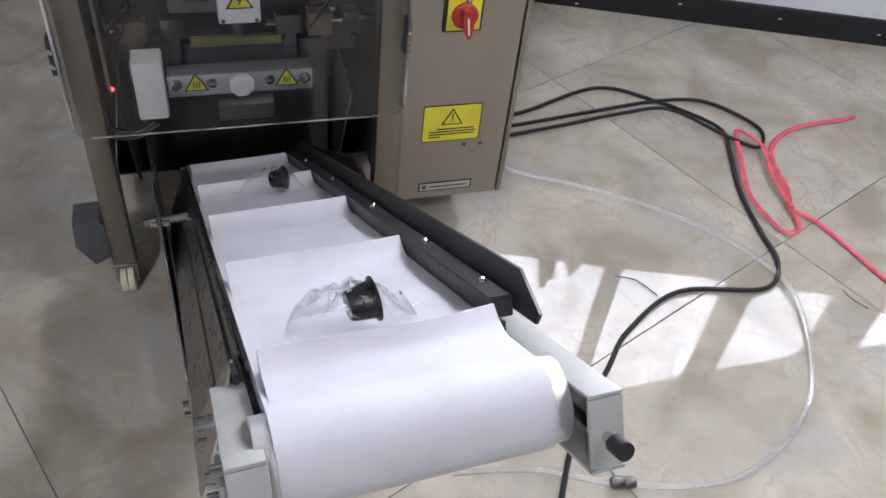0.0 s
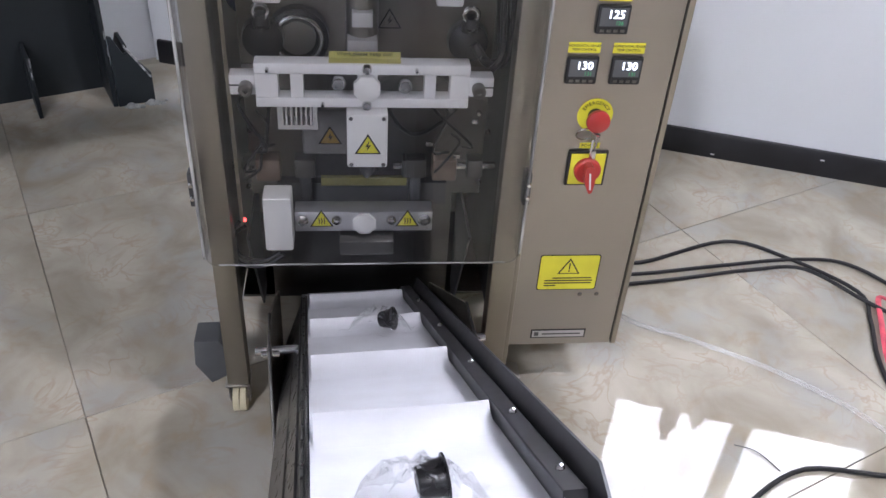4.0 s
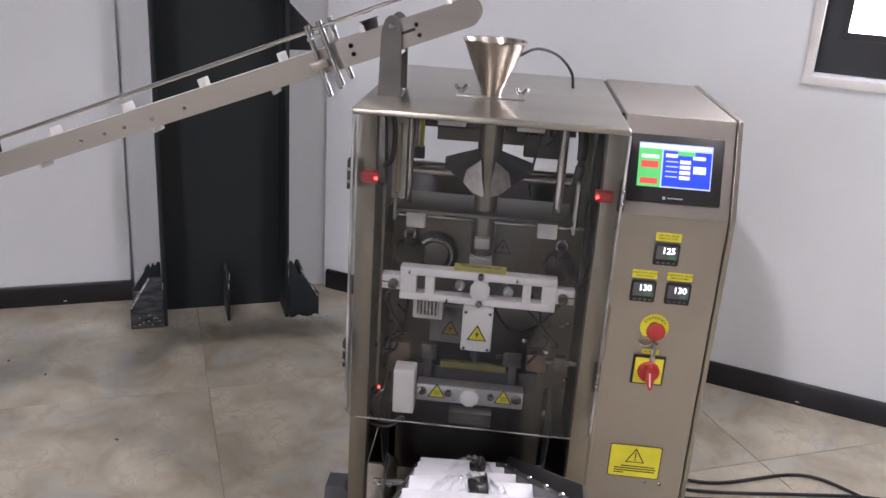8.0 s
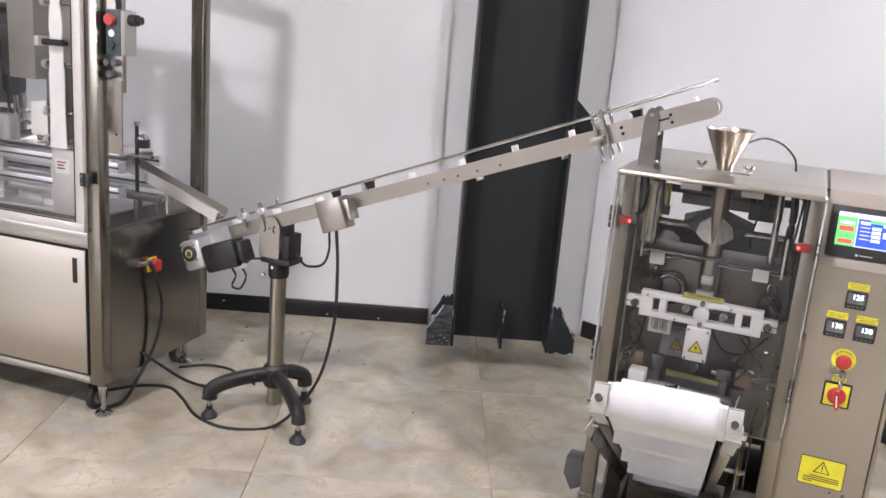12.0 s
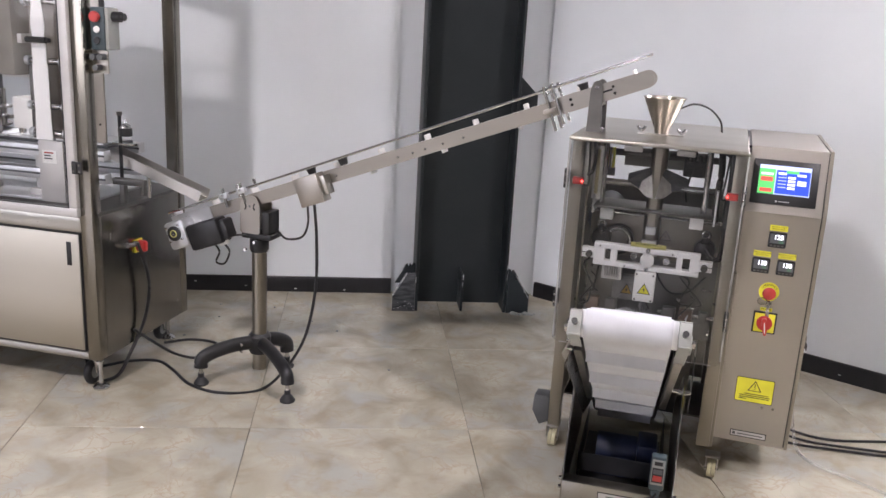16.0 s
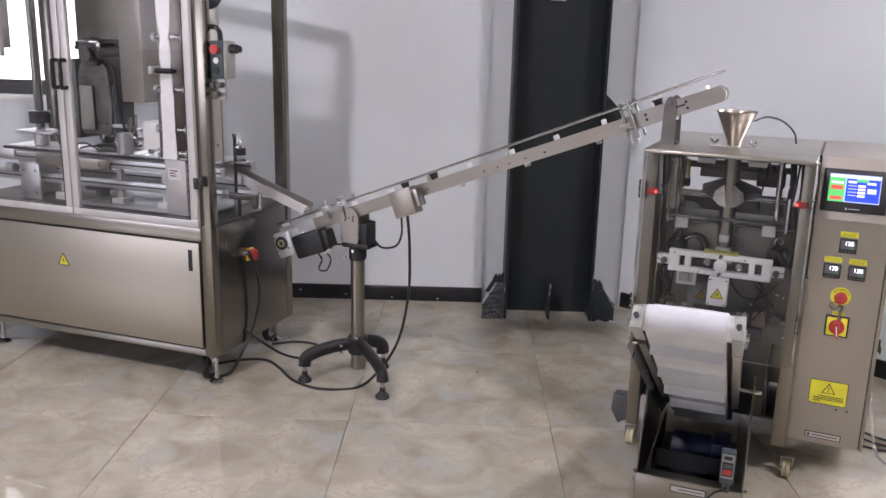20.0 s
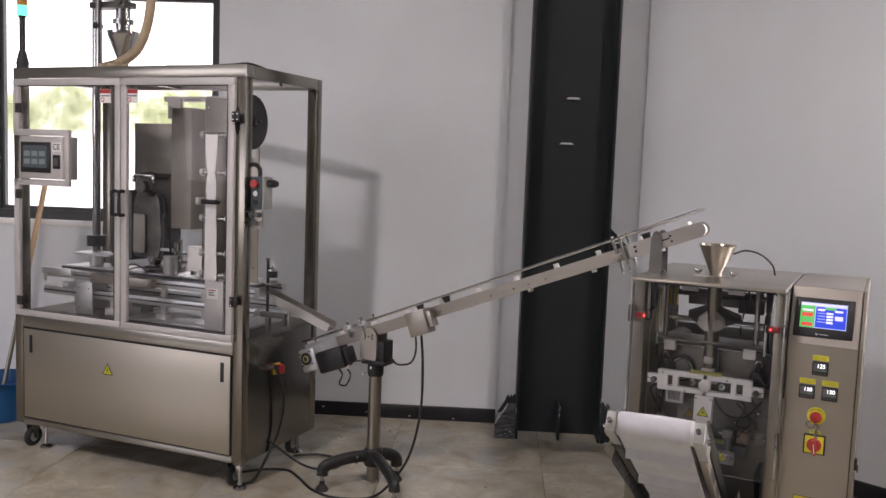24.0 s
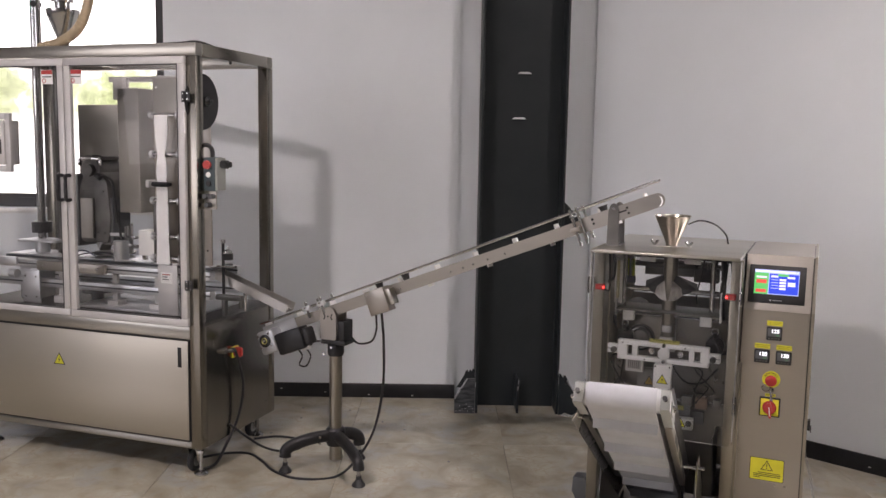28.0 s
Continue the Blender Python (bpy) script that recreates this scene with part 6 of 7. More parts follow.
# casters and levelling feet
for x, y in ((FW + 0.065, 0.045), (-0.085, 0.070), (-0.10, FD - 0.06), (FW + 0.065, FD - 0.06)):
    c = part("caster", join(box(x - 0.03, y - 0.03, 0.120, x + 0.03, y + 0.03, 0.127, 0.001), prism([(y - 0.026, 0.120), (y + 0.026, 0.120), (y + 0.010, 0.045), (y - 0.010, 0.045)], "x", x - 0.022, x - 0.018), prism([(y - 0.026, 0.120), (y + 0.026, 0.120), (y + 0.010, 0.045), (y - 0.010, 0.045)], "x", x + 0.018, x + 0.022)), CHROME, fm)
    part("wheel", ring(0.036, 0.0155, pose(x, y, 0.052, 0, 90, 0), 28, 12), RUBBER, c, "black rubber wheel")
    part("wheel_core", rod((x - 0.012, y, 0.052), (x + 0.012, y, 0.052), 0.030, seg=20), GREYBOX, c)
for x, y in ((FW + 0.140, 0.060), (-0.034, 0.044), (-0.075, FD - 0.045), (FW + 0.14, FD - 0.05)):
    f = part("levelling_foot", lathe([(0.030, 0), (0.031, 0.006), (0.022, 0.016), (0.010, 0.020)], pose(x, y, 0), 20), CHROME, fm)
    part("foot_spindle", rod((x, y, 0.018), (x, y, 0.130), 0.009, seg=12), CHROME, f)
    part("lock_nut", lathe([(0.016, 0.0), (0.016, 0.012)], pose(x, y, 0.100), 6), CHROME, f)

DULL2 = mat("grey_sheet_steel", (0.34, 0.325, 0.30), 0.5, 0.35, var=0.08, scale=5)
CAST = mat("dark_grey_casting", (0.125, 0.121, 0.115), 0.42, 0.4, var=0.2, scale=12, bump=0.2)
# inside: columns, rails, motor, film
part("filler_pole", rod((-1.115, 0.28, 0.90), (-1.115, 0.28, 2.62), 0.021, seg=20), CHROME, fm, "bright filler column")
part("filler_pole", rod((-1.035, 0.34, 0.86), (-1.035, 0.34, 1.90), 0.030, seg=20), DULL, fm)
part("column_clamp", rod((-1.115, 0.28, 1.03), (-1.115, 0.28, 1.085), 0.048, seg=24), BLACK, fm, "black clamp ring")
part("column_foot", join(box(-1.21, 0.22, 0.700, -1.10, 0.34, 0.86, 0.004), box(-1.23, 0.20, 0.86, -0.98, 0.36, 0.885, 0.003)), ALU, fm)
for y, z in ((0.17, 0.865), (0.40, 0.865), (0.17, 0.775), (0.40, 0.775)):
    part("transport_rail", box(-1.365, y, z, -0.06, y + 0.045, z + 0.040, 0.004), ALU, fm, "aluminium profile rail")
    part("rail_groove", box(-1.366, y - 0.0005, z + 0.016, -0.059, y + 0.002, z + 0.024), GREYPLATE, fm)
for x in (-0.92, -0.60, -0.36):
    part("rail_support", join(box(x - 0.012, 0.185, 0.700, x + 0.012, 0.205, 0.865), box(x - 0.030, 0.165, 0.7005, x + 0.030, 0.235, 0.735, 0.003)), WHITEALU, fm)
part("carrier_chain", box(-1.30, 0.225, 0.905, -0.08, 0.395, 0.918, 0.002), GREYPLATE, fm, "row of capsule carriers")
for k in range(11):
    part("carrier_plate", box(-1.27 + 0.108 * k, 0.215, 0.9185, -1.172 + 0.108 * k, 0.405, 0.926, 0.002), ALU, fm)
part("index_disc", lathe([(0.10, 0), (0.10, 0.010), (0.03, 0.014)], pose(-0.72, 0.34, 0.938), 32), DULL, fm)
dh = part("dosing_head", prism(smooth_poly([(-0.845, 1.00), (-0.685, 1.00), (-0.670, 1.12), (-0.685, 1.29), (-0.715, 1.345), (-0.815, 1.345), (-0.850, 1.26)], 0.02), "y", 0.25, 0.40, 0.004), CAST, fm, "dark grey cast dosing head")
part("head_motor", join(rod((-0.770, 0.24, 1.352), (-0.770, 0.40, 1.352), 0.054, seg=22), rod((-0.770, 0.215, 1.352), (-0.770, 0.24, 1.352), 0.030, seg=18)), CAST, dh)
part("front_cover", box(-0.835, 0.236, 1.02, -0.762, 0.2495, 1.215, 0.003), DULL2, dh, "grey sheet cover")
part("cover_rim", join(box(-0.828, 0.228, 1.400, -0.712, 0.242, 1.412, 0.002), box(-0.836, 0.228, 1.372, -0.824, 0.242, 1.404, 0.002), box(-0.716, 0.228, 1.372, -0.704, 0.242, 1.404, 0.002)), CHROME, dh, "bright clamp rim")
part("motor_plug", rod((-0.725, 0.225, 1.33), (-0.700, 0.225, 1.315), 0.014, seg=12), BLACK, dh)
part("head_spout", rod((-0.775, 0.33, 0.955), (-0.775, 0.33, 1.00), 0.028, 0.042), CHROME, dh)
for x, z in ((-0.740, 1.05), (-0.700, 1.05), (-0.82, 1.25), (-0.705, 1.25)):
    screw(dh, face(x, 0.25, z), 0.006, 0.006, "head_bolt")
part("head_arm", box(-0.70, 0.255, 1.035, -0.56, 0.275, 1.050, 0.002), ALU, fm)
part("front_bar", box(-1.02, 0.135, 0.862, -0.62, 0.160, 0.908, 0.003), SATIN, fm, "satin steel cross bar")
for x in (-0.98, -0.82, -0.66):
    screw(fm, face(x, 0.135, 0.885), 0.006)
part("rail_bracket", join(box(-1.36, 0.150, 0.880, -1.16, 0.165, 0.915, 0.002), rod((-1.335, 0.15, 0.845), (-1.335, 0.15, 0.88), 0.008, seg=10), rod((-1.19, 0.145, 0.835), (-1.15, 0.145, 0.835), 0.022, seg=14)), ALU, fm)
part("clamp_disc", join(box(-1.21, 0.215, 0.985, -0.99, 0.345, 0.997, 0.003), rod((-1.115, 0.28, 0.93), (-1.115, 0.28, 0.985), 0.035, seg=20)), ALU, fm)
part("gripper", join(rod((-0.565, 0.235, 1.02), (-0.565, 0.235, 1.09), 0.010, seg=12), box(-0.69, 0.225, 0.995, -0.53, 0.245, 1.004, 0.001), rod((-0.60, 0.235, 0.945), (-0.60, 0.235, 0.995), 0.018, seg=14), box(-0.545, 0.222, 1.03, -0.505, 0.246, 1.043, 0.001)), CHROME, fm)
part("air_valve", join(box(-0.91, 0.205, 0.945, -0.875, 0.240, 0.985, 0.003), rod((-0.89, 0.20, 0.985), (-0.89, 0.20, 1.0), 0.006, seg=10)), BLUE, fm, "blue air valve")
part("back_plate", box(-1.03, 0.46, 1.20, -0.785, 0.47, 1.675, 0.002), DULL2, fm, "grey mounting plate")
part("control_case", box(-0.637, 0.28, 1.150, -0.515, 0.44, 1.745, 0.004), DULL2, fm, "grey steel case")
part("case_plate", box(-0.47, 0.44, 1.12, -0.24, 0.448, 1.76, 0.002), SATIN, fm)
part("upper_bracket", join(box(-0.70, 0.30, 1.775, -0.30, 0.33, 1.80, 0.002), box(-0.66, 0.28, 1.69, -0.58, 0.30, 1.79, 0.002), box(-0.42, 0.27, 1.755, -0.30, 0.30, 1.80, 0.002)), WHITEALU, fm)
part("sensor_box", box(-0.485, 0.22, 0.955, -0.395, 0.30, 1.075, 0.003), WHITE, fm)
part("film_guide", join(rod((-0.56, 0.26, 0.96), (-0.56, 0.26, 1.10), 0.012), box(-0.64, 0.25, 0.985, -0.46, 0.275, 0.998), rod((-0.48, 0.26, 0.93), (-0.48, 0.26, 1.03), 0.014)), CHROME, fm)
part("clear_guard", rod((-0.585, 0.22, 0.93), (-0.585, 0.22, 1.02), 0.035, seg=24), ALU, fm)
film_edge = [(0.034, 1.612), (0.033, 1.53), (0.027, 1.47), (0.019, 1.435), (0.026, 1.395), (0.029, 1.35), (0.024, 1.315), (0.030, 1.285), (0.029, 1.225), (0.033, 1.195), (0.032, 1.05), (0.036, 0.935)]
film_poly = [(-0.280 + w, z) for w, z in film_edge] + [(-0.280 - w, z) for w, z in film_edge[::-1]]
film = part("lid_film", prism(film_poly, "y", 0.130, 0.134), FILM, fm, "silver-white lid film drawn over rollers")
part("film_back", box(-0.372, 0.200, 0.93, -0.066, 0.208, 1.785, 0.002), SATIN, fm, "grey steel film panel")
for z in (1.00, 1.30, 1.56, 1.74):
    for x in (-0.350, -0.088):
        screw(fm, face(x, 0.200, z), 0.005, 0.004, "panel_screw")
part("film_bracket", join(box(-0.19, 0.150, 1.02, -0.12, 0.1995, 1.10, 0.004), box(-0.17, 0.150, 1.28, -0.11, 0.1995, 1.33, 0.004)), CAST, fm, "dark film drive")
part("print_head", join(box(-0.345, 0.150, 0.937, -0.325, 0.1995, 1.21, 0.002), rod((-0.15, 0.13, 1.21), (-0.15, 0.1995, 1.21), 0.028, seg=18)), CAST, fm)
# the dosing head's slide, its side plates and guards
part("head_slide", join(box(-0.905, 0.262, 0.975, -0.868, 0.39, 1.33, 0.003), box(-0.955, 0.27, 1.10, -0.9055, 0.37, 1.17, 0.003), box(-0.684, 0.262, 1.00, -0.664, 0.39, 1.22, 0.003)), GREYPLATE, fm, "dark slide beside the dosing head")
part("head_cap", join(box(-0.825, 0.243, 1.400, -0.715, 0.385, 1.418, 0.003), box(-0.805, 0.25, 1.418, -0.765, 0.31, 1.424, 0.002)), CAST, fm)
part("air_cylinder", join(rod((-0.935, 0.235, 1.19), (-0.935, 0.235, 1.335), 0.020, seg=16), rod((-0.935, 0.235, 1.12), (-0.935, 0.235, 1.19), 0.007, seg=10)), CHROME, fm, "small air cylinder")
part("frame_plate", box(-1.105, 0.130, 0.7005, -1.000, 0.142, 0.862, 0.003), ALU, fm, "aluminium frame plate")
for x, z in ((-1.085, 0.73), (-1.02, 0.73), (-1.085, 0.83), (-1.02, 0.83)):
    screw(fm, face(x, 0.130, z), 0.005, 0.004, "plate_screw")
part("drive_gear", join(rod((-0.80, 0.30, 0.745), (-0.80, 0.30, 0.772), 0.075, seg=32), rod((-0.80, 0.30, 0.7125), (-0.80, 0.30, 0.745), 0.03, seg=20)), GREYPLATE, fm)
for z in (1.612, 1.437, 1.225, 1.06, 0.96):
    r = part("film_roller", rod((-0.345, 0.150, z), (-0.195, 0.150, z), 0.012, seg=14), CHROME, fm)
    part("roller_end", join(rod((-0.350, 0.150, z), (-0.333, 0.150, z), 0.017, seg=14), rod((-0.207, 0.150, z), (-0.188, 0.150, z), 0.017, seg=14)), ALU, r)
part("brake_bar", join(rod((-0.315, 0.112, 1.302), (-0.232, 0.112, 1.302), 0.011, seg=16), rod((-0.232, 0.112, 1.302), (-0.218, 0.112, 1.302), 0.008, seg=12)), BLACK, fm, "black film brake bar")
part("brake_block", box(-0.345, 0.100, 1.287, -0.3255, 0.1995, 1.320, 0.002), WHITEALU, fm)
for z in (1.01, 1.135, 1.345, 1.50):
    part("drive_knob", rod((-0.150, 0.150, z), (-0.115, 0.150, z), 0.020, 0.016, seg=14), CAST, fm)
part("film_label_plate", box(-0.300, 0.115, 0.7005, -0.195, 0.125, 0.935, 0.003), WHITEALU, fm, "pale plate with a red label")
white_tag = part("label_plate", box(-0.283, 0.1135, 0.850, -0.222, 0.115, 0.900), WHITE, fm, "white label with red print")
for k, w in enumerate((0.040, 0.028, 0.034)):
    part("print_row", box(-0.274, 0.1128, 0.888 - 0.011 * k, -0.274 + w, 0.1135, 0.893 - 0.011 * k), RED if k < 1 else GREYPLATE, white_tag)
reel = part("film_reel", rod((-0.046, 0.105, 1.670), (-0.040, 0.105, 1.670), 0.122, seg=48), BLACK, fm, "round black film reel")
part("reel_hub", join(rod((-0.040, 0.105, 1.670), (-0.012, 0.105, 1.670), 0.022, seg=20), rod((-0.012, 0.105, 1.670), (0.006, 0.105, 1.670), 0.010, seg=14)), CHROME, reel)
part("film_roll", rod((-0.10, 0.105, 1.670), (-0.047, 0.105, 1.670), 0.085, seg=36), RED, fm, "dark red film roll")
part("deck_tray", box(-0.78, 0.12, 0.7005, -0.12, 0.52, 0.712, 0.003), ALU, fm)
for pts, r in (([(-0.705, 0.25, 1.325), (-0.655, 0.25, 1.30), (-0.635, 0.24, 1.22), (-0.620, 0.24, 1.10)], 0.007), ([(-0.62, 0.25, 1.16), (-0.605, 0.24, 1.05), (-0.58, 0.24, 1.0)], 0.006), ([(-1.02, 0.30, 0.93), (-0.99, 0.28, 0.96), (-0.96, 0.28, 0.93)], 0.005), ([(-0.10, 0.14, 1.60), (-0.085, 0.14, 1.45), (-0.10, 0.14, 1.30), (-0.08, 0.14, 1.15)], 0.006), ([(-0.62, 0.25, 0.94), (-0.70, 0.22, 0.955), (-0.80, 0.22, 0.945), (-0.86, 0.24, 0.93)], 0.004)):
    part("cable", tube(pts, r, 7), BLACK, fm, "black cable")
part("air_hose", tube([(-0.72, 0.20, 0.94), (-0.78, 0.19, 0.965), (-0.86, 0.20, 0.95)], 0.004, 7), BLUE, fm, "blue air hose")

# on the side: button box, connectors, switch
cb = part("button_box", box(0.010, 0.030, 1.285, 0.066, 0.098, 1.430, 0.005), TEAL, fm, "dark grey push-button box")
part("box_lid", box(0.0665, 0.032, 1.287, 0.080, 0.096, 1.428, 0.003), GREYBOX, cb)
for z, r, k, h in ((1.398, 0.019, RED, 0.022), (1.355, 0.012, WHITE, 0.008), (1.318, 0.013, BLACK, 0.008)):
    part("button", lathe([(r * 0.7, 0), (r * 0.7, h * 0.5), (r, h * 0.6), (r * 0.9, h), (0, h)], face(0.038, 0.030, z), 20), k, cb)
part("cable_gland", join(rod((0.080, 0.065, 1.40), (0.110, 0.065, 1.40), 0.018, seg=14), rod((0.110, 0.065, 1.40), (0.124, 0.065, 1.40), 0.013, seg=12)), BLACK, cb)
part("box_cable", tube([(0.035, 0.065, 1.430), (0.032, 0.065, 1.462), (0.012, 0.066, 1.480), (-0.02, 0.068, 1.482)], 0.010, 8), BLACK, cb)
for z, x in ((1.262, 0.018), (1.262, 0.046), (1.225, 0.028)):
    part("knurled_knob", join(rod((x, 0.02, z), (x, 0.05, z), 0.011, seg=14)), GREYPLATE, cb)
part("knob_bar", box(-0.002, 0.050, 1.205, 0.060, 0.056, 1.284), STEEL, cb)
part("power_socket", box(-0.001, 0.250, 0.494, 0.006, 0.300, 0.546, 0.002), YELLOW, fm, "yellow switch plate with a red knob")
part("switch_knob", join(rod((0.0065, 0.275, 0.520), (0.030, 0.275, 0.520), 0.024, seg=24), box(0.026, 0.270, 0.501, 0.042, 0.280, 0.539, 0.002)), RED, fm)
part("air_fitting", join(rod((-0.002, 0.175, 0.545), (0.020, 0.175, 0.545), 0.014, seg=14), rod((0.020, 0.175, 0.545), (0.020, 0.215, 0.540), 0.010, seg=12), rod((0.020, 0.215, 0.540), (0.020, 0.238, 0.537), 0.013, seg=6)), CHROME, fm)
for y, z in ((0.10, 0.605), (0.10, 0.59), (0.56, 0.20)):
    screw(fm, pose(-0.002, y, z, 0, 90, 0), 0.005)
part("supply_cable", tube([(0.020, 0.245, 0.535), (0.030, 0.260, 0.48), (0.035, 0.290, 0.36), (0.022, 0.270, 0.22), (0.0, 0.20, 0.10), (-0.02, 0.14, 0.02), (-0.05, 0.08, 0.008)], 0.007, 8), BLACK, fm, "black supply cable")
part("floor_cable", tube([(0.003, 0.22, 0.185), (0.04, 0.28, 0.12), (0.10, 0.36, 0.04), (0.17, 0.42, 0.008), (0.225, 0.50, 0.007), (0.16, 0.60, 0.007), (0.04, 0.60, 0.008), (-0.05, 0.52, 0.01)], 0.006, 8), BLACK, fm, "black cable looping on the floor")

CHUTE = mat("bright_chute_steel", (0.58, 0.565, 0.54), 0.36, 0.9, var=0.06, scale=8)
# the outlet chute
C0, C1 = Vector((-0.135, 0.30, 0.872)), Vector((0.275, 0.30, 0.726))
cd = (C1 - C0).normalized()
cs = Vector((-cd.y, cd.x, 0)).normalized()
cu = cs.cross(cd) * -1
CM = Matrix(((cd.x, cs.x, cu.x, C0.x), (cd.y, cs.y, cu.y, C0.y), (cd.z, cs.z, cu.z, C0.z), (0, 0, 0, 1)))
L_ = (C1 - C0).length
part("outlet_chute", turned(join(box(0, -0.034, 0, L_, 0.034, 0.002), box(0, -0.036, 0, L_, -0.034, 0.040), box(0, 0.034, 0, L_, 0.036, 0.040)), CM), CHUTE, fm, "bright steel outlet chute")
# a dark sheet paints the shade inside the channel
part("chute_shade", turned(box(0.0, -0.0335, 0.0025, L_ - 0.002, 0.0335, 0.0035), CM), DULL, fm, "dark sheet for the shaded inside of the chute")
part("chute_arm", join(box(-0.05, 0.20, 0.775, 0.085, 0.225, 0.800, 0.003), box(0.070, 0.20, 0.740, 0.085, 0.225, 0.7745, 0.003), box(-0.02, 0.20, 0.7015, 0.0, 0.225, 0.7745, 0.002)), DULL, fm)
part("chute_post", rod((0.010, 0.355, 0.7005), (0.010, 0.355, 0.850), 0.009, seg=12), CHROME, fm)
part("sensor_post", join(rod((-0.030, 0.235, 0.7005), (-0.030, 0.235, 1.035), 0.007, seg=12), rod((-0.005, 0.235, 0.960), (-0.005, 0.235, 0.990), 0.024, seg=18), box(-0.035, 0.228, 0.975, -0.005, 0.242, 0.985)), BLACK, fm)
part("sensor_cap", lathe([(0.020, 0.990), (0.019, 1.000), (0.007, 1.008), (0.005, 1.022)], pose(-0.005, 0.235, 0), 18), CHROME, fm)
part("post_cap", rod((-0.030, 0.235, 1.036), (-0.030, 0.235, 1.050), 0.011, seg=12), CHROME, fm)
part("post_arm", box(-0.06, 0.225, 0.925, 0.035, 0.245, 0.932), CHROME, fm)

# on top: lamp tower, auger filler with hopper and hose, cable
TW = Matrix.Translation((FW + 0.020, 0.040, FH))
tw = part("lamp_tower", lathe([(0.028, 0), (0.030, 0.03), (0.022, 0.06), (0.020, 0.075), (0.014, 0.085), (0.014, 0.24), (0.016, 0.25), (0.022, 0.255)], TW, 20), BLACK, fm, "slim signal lamp tower")
part("green_lens", lathe([(0.024, 0.256), (0.024, 0.305)], TW, 20), glow("green_lens_lit", (0.10, 0.75, 0.50), 2.2), tw, "lit green lens")
part("amber_lens", lathe([(0.024, 0.306), (0.024, 0.352)], TW, 20), mat("amber_lens", (0.55, 0.25, 0.06), 0.25), tw, "amber lens")
part("red_lens", lathe([(0.024, 0.353), (0.024, 0.400), (0.018, 0.412)], TW, 20), mat("red_lens", (0.45, 0.05, 0.04), 0.25), tw, "red lens")
part("top_cable", tube([(-0.52, 0.10, FH + 0.008), (-0.36, 0.14, FH + 0.012), (-0.20, 0.16, FH + 0.018), (-0.10, 0.18, FH + 0.022), (-0.02, 0.26, FH - 0.02), (-0.02, 0.30, FH - 0.06)], 0.007, 8), BLACK, fm, "black cable over the top")
au = part("auger_drive", prism(smooth_poly([(-1.085, 2.335), (-0.895, 2.335), (-0.900, 2.39), (-0.930, 2.485), (-1.060, 2.485)], 0.008), "y", 0.20, 0.36, 0.003), SATIN, fm, "steel auger drive housing")
part("red_print", box(-1.035, 0.1985, 2.435, -0.985, 0.1995, 2.452), RED, au)
part("drive_motor", join(rod((-0.985, 0.28, 2.486), (-0.985, 0.28, 2.78), 0.060, seg=24), box(-1.075, 0.20, 2.500, -0.895, 0.36, 2.530, 0.004)), CAST, au, "dark drive motor")
part("auger_hopper", lathe([(0.026, 1.955), (0.030, 1.985), (0.074, 2.095), (0.078, 2.118), (0.078, 2.122), (0.073, 2.122), (0.069, 2.095), (0.024, 1.985)], pose(-0.960, 0.30, 0), 32), CHROME, fm, "bright steel auger hopper")
part("auger_pipe", rod((-0.960, 0.30, 1.40), (-0.960, 0.30, 1.960), 0.024, seg=18), STEELV, fm)
part("auger_tube", join(rod((-0.960, 0.30, 2.10), (-0.960, 0.30, 2.335), 0.036, seg=20), rod((-0.960, 0.30, 2.155), (-0.960, 0.30, 2.180), 0.052, seg=20), rod((-0.960, 0.30, 2.30), (-0.960, 0.30, 2.334), 0.050, seg=20)), CHROME, fm)
part("auger_clamp", join(box(-1.13, 0.245, 2.235, -0.90, 0.330, 2.265, 0.004), box(-0.935, 0.215, 2.225, -0.875, 0.245, 2.290, 0.006), rod((-0.905, 0.20, 2.26), (-0.905, 0.215, 2.26), 0.024, seg=18)), DULL, fm)
part("clamp_knob", rod((-1.045, 0.20, 2.14), (-1.045, 0.24, 2.14), 0.016, seg=16), BLACK, fm)
part("clamp_knob", rod((-0.88, 0.19, 2.30), (-0.88, 0.24, 2.30), 0.018, seg=16), BLACK, fm)
part("support_pole", rod((-1.040, 0.22, 1.913), (-1.040, 0.22, 2.62), 0.016, seg=16), CHROME, fm)
hz = [(-0.90, 0.27, 2.36), (-0.83, 0.25, 2.40), (-0.755, 0.25, 2.38), (-0.74, 0.25, 2.26), (-0.77, 0.25, 2.12), (-0.83, 0.25, 2.02), (-0.93, 0.24, 1.96), (-1.03, 0.22, 1.935)]
part("hose", tube(hz, 0.023, 12, 6), HOSE, fm, "tan corrugated hose")
for k, p in enumerate(glide(hz, 5)):
    if 1 < k < 34:
        part("hose_rib", turned(ring(0.0235, 0.0022, Matrix(), 14, 6), Matrix.Translation(p) @ (Vector(glide(hz, 5)[k + 1]) - p).to_track_quat("Z", "Y").to_matrix().to_4x4()), HOSE, fm)
part("cable_loops", join(tube([(-1.09, 0.22, 2.52), (-1.15, 0.21, 2.50), (-1.17, 0.21, 2.42), (-1.12, 0.20, 2.36), (-1.08, 0.20, 2.40), (-1.11, 0.20, 2.48), (-1.06, 0.20, 2.54)], 0.006, 8), tube([(-1.06, 0.195, 2.49), (-0.98, 0.19, 2.505), (-0.90, 0.195, 2.48), (-0.87, 0.20, 2.40)], 0.005, 8)), BLACK, fm, "looped black cables")
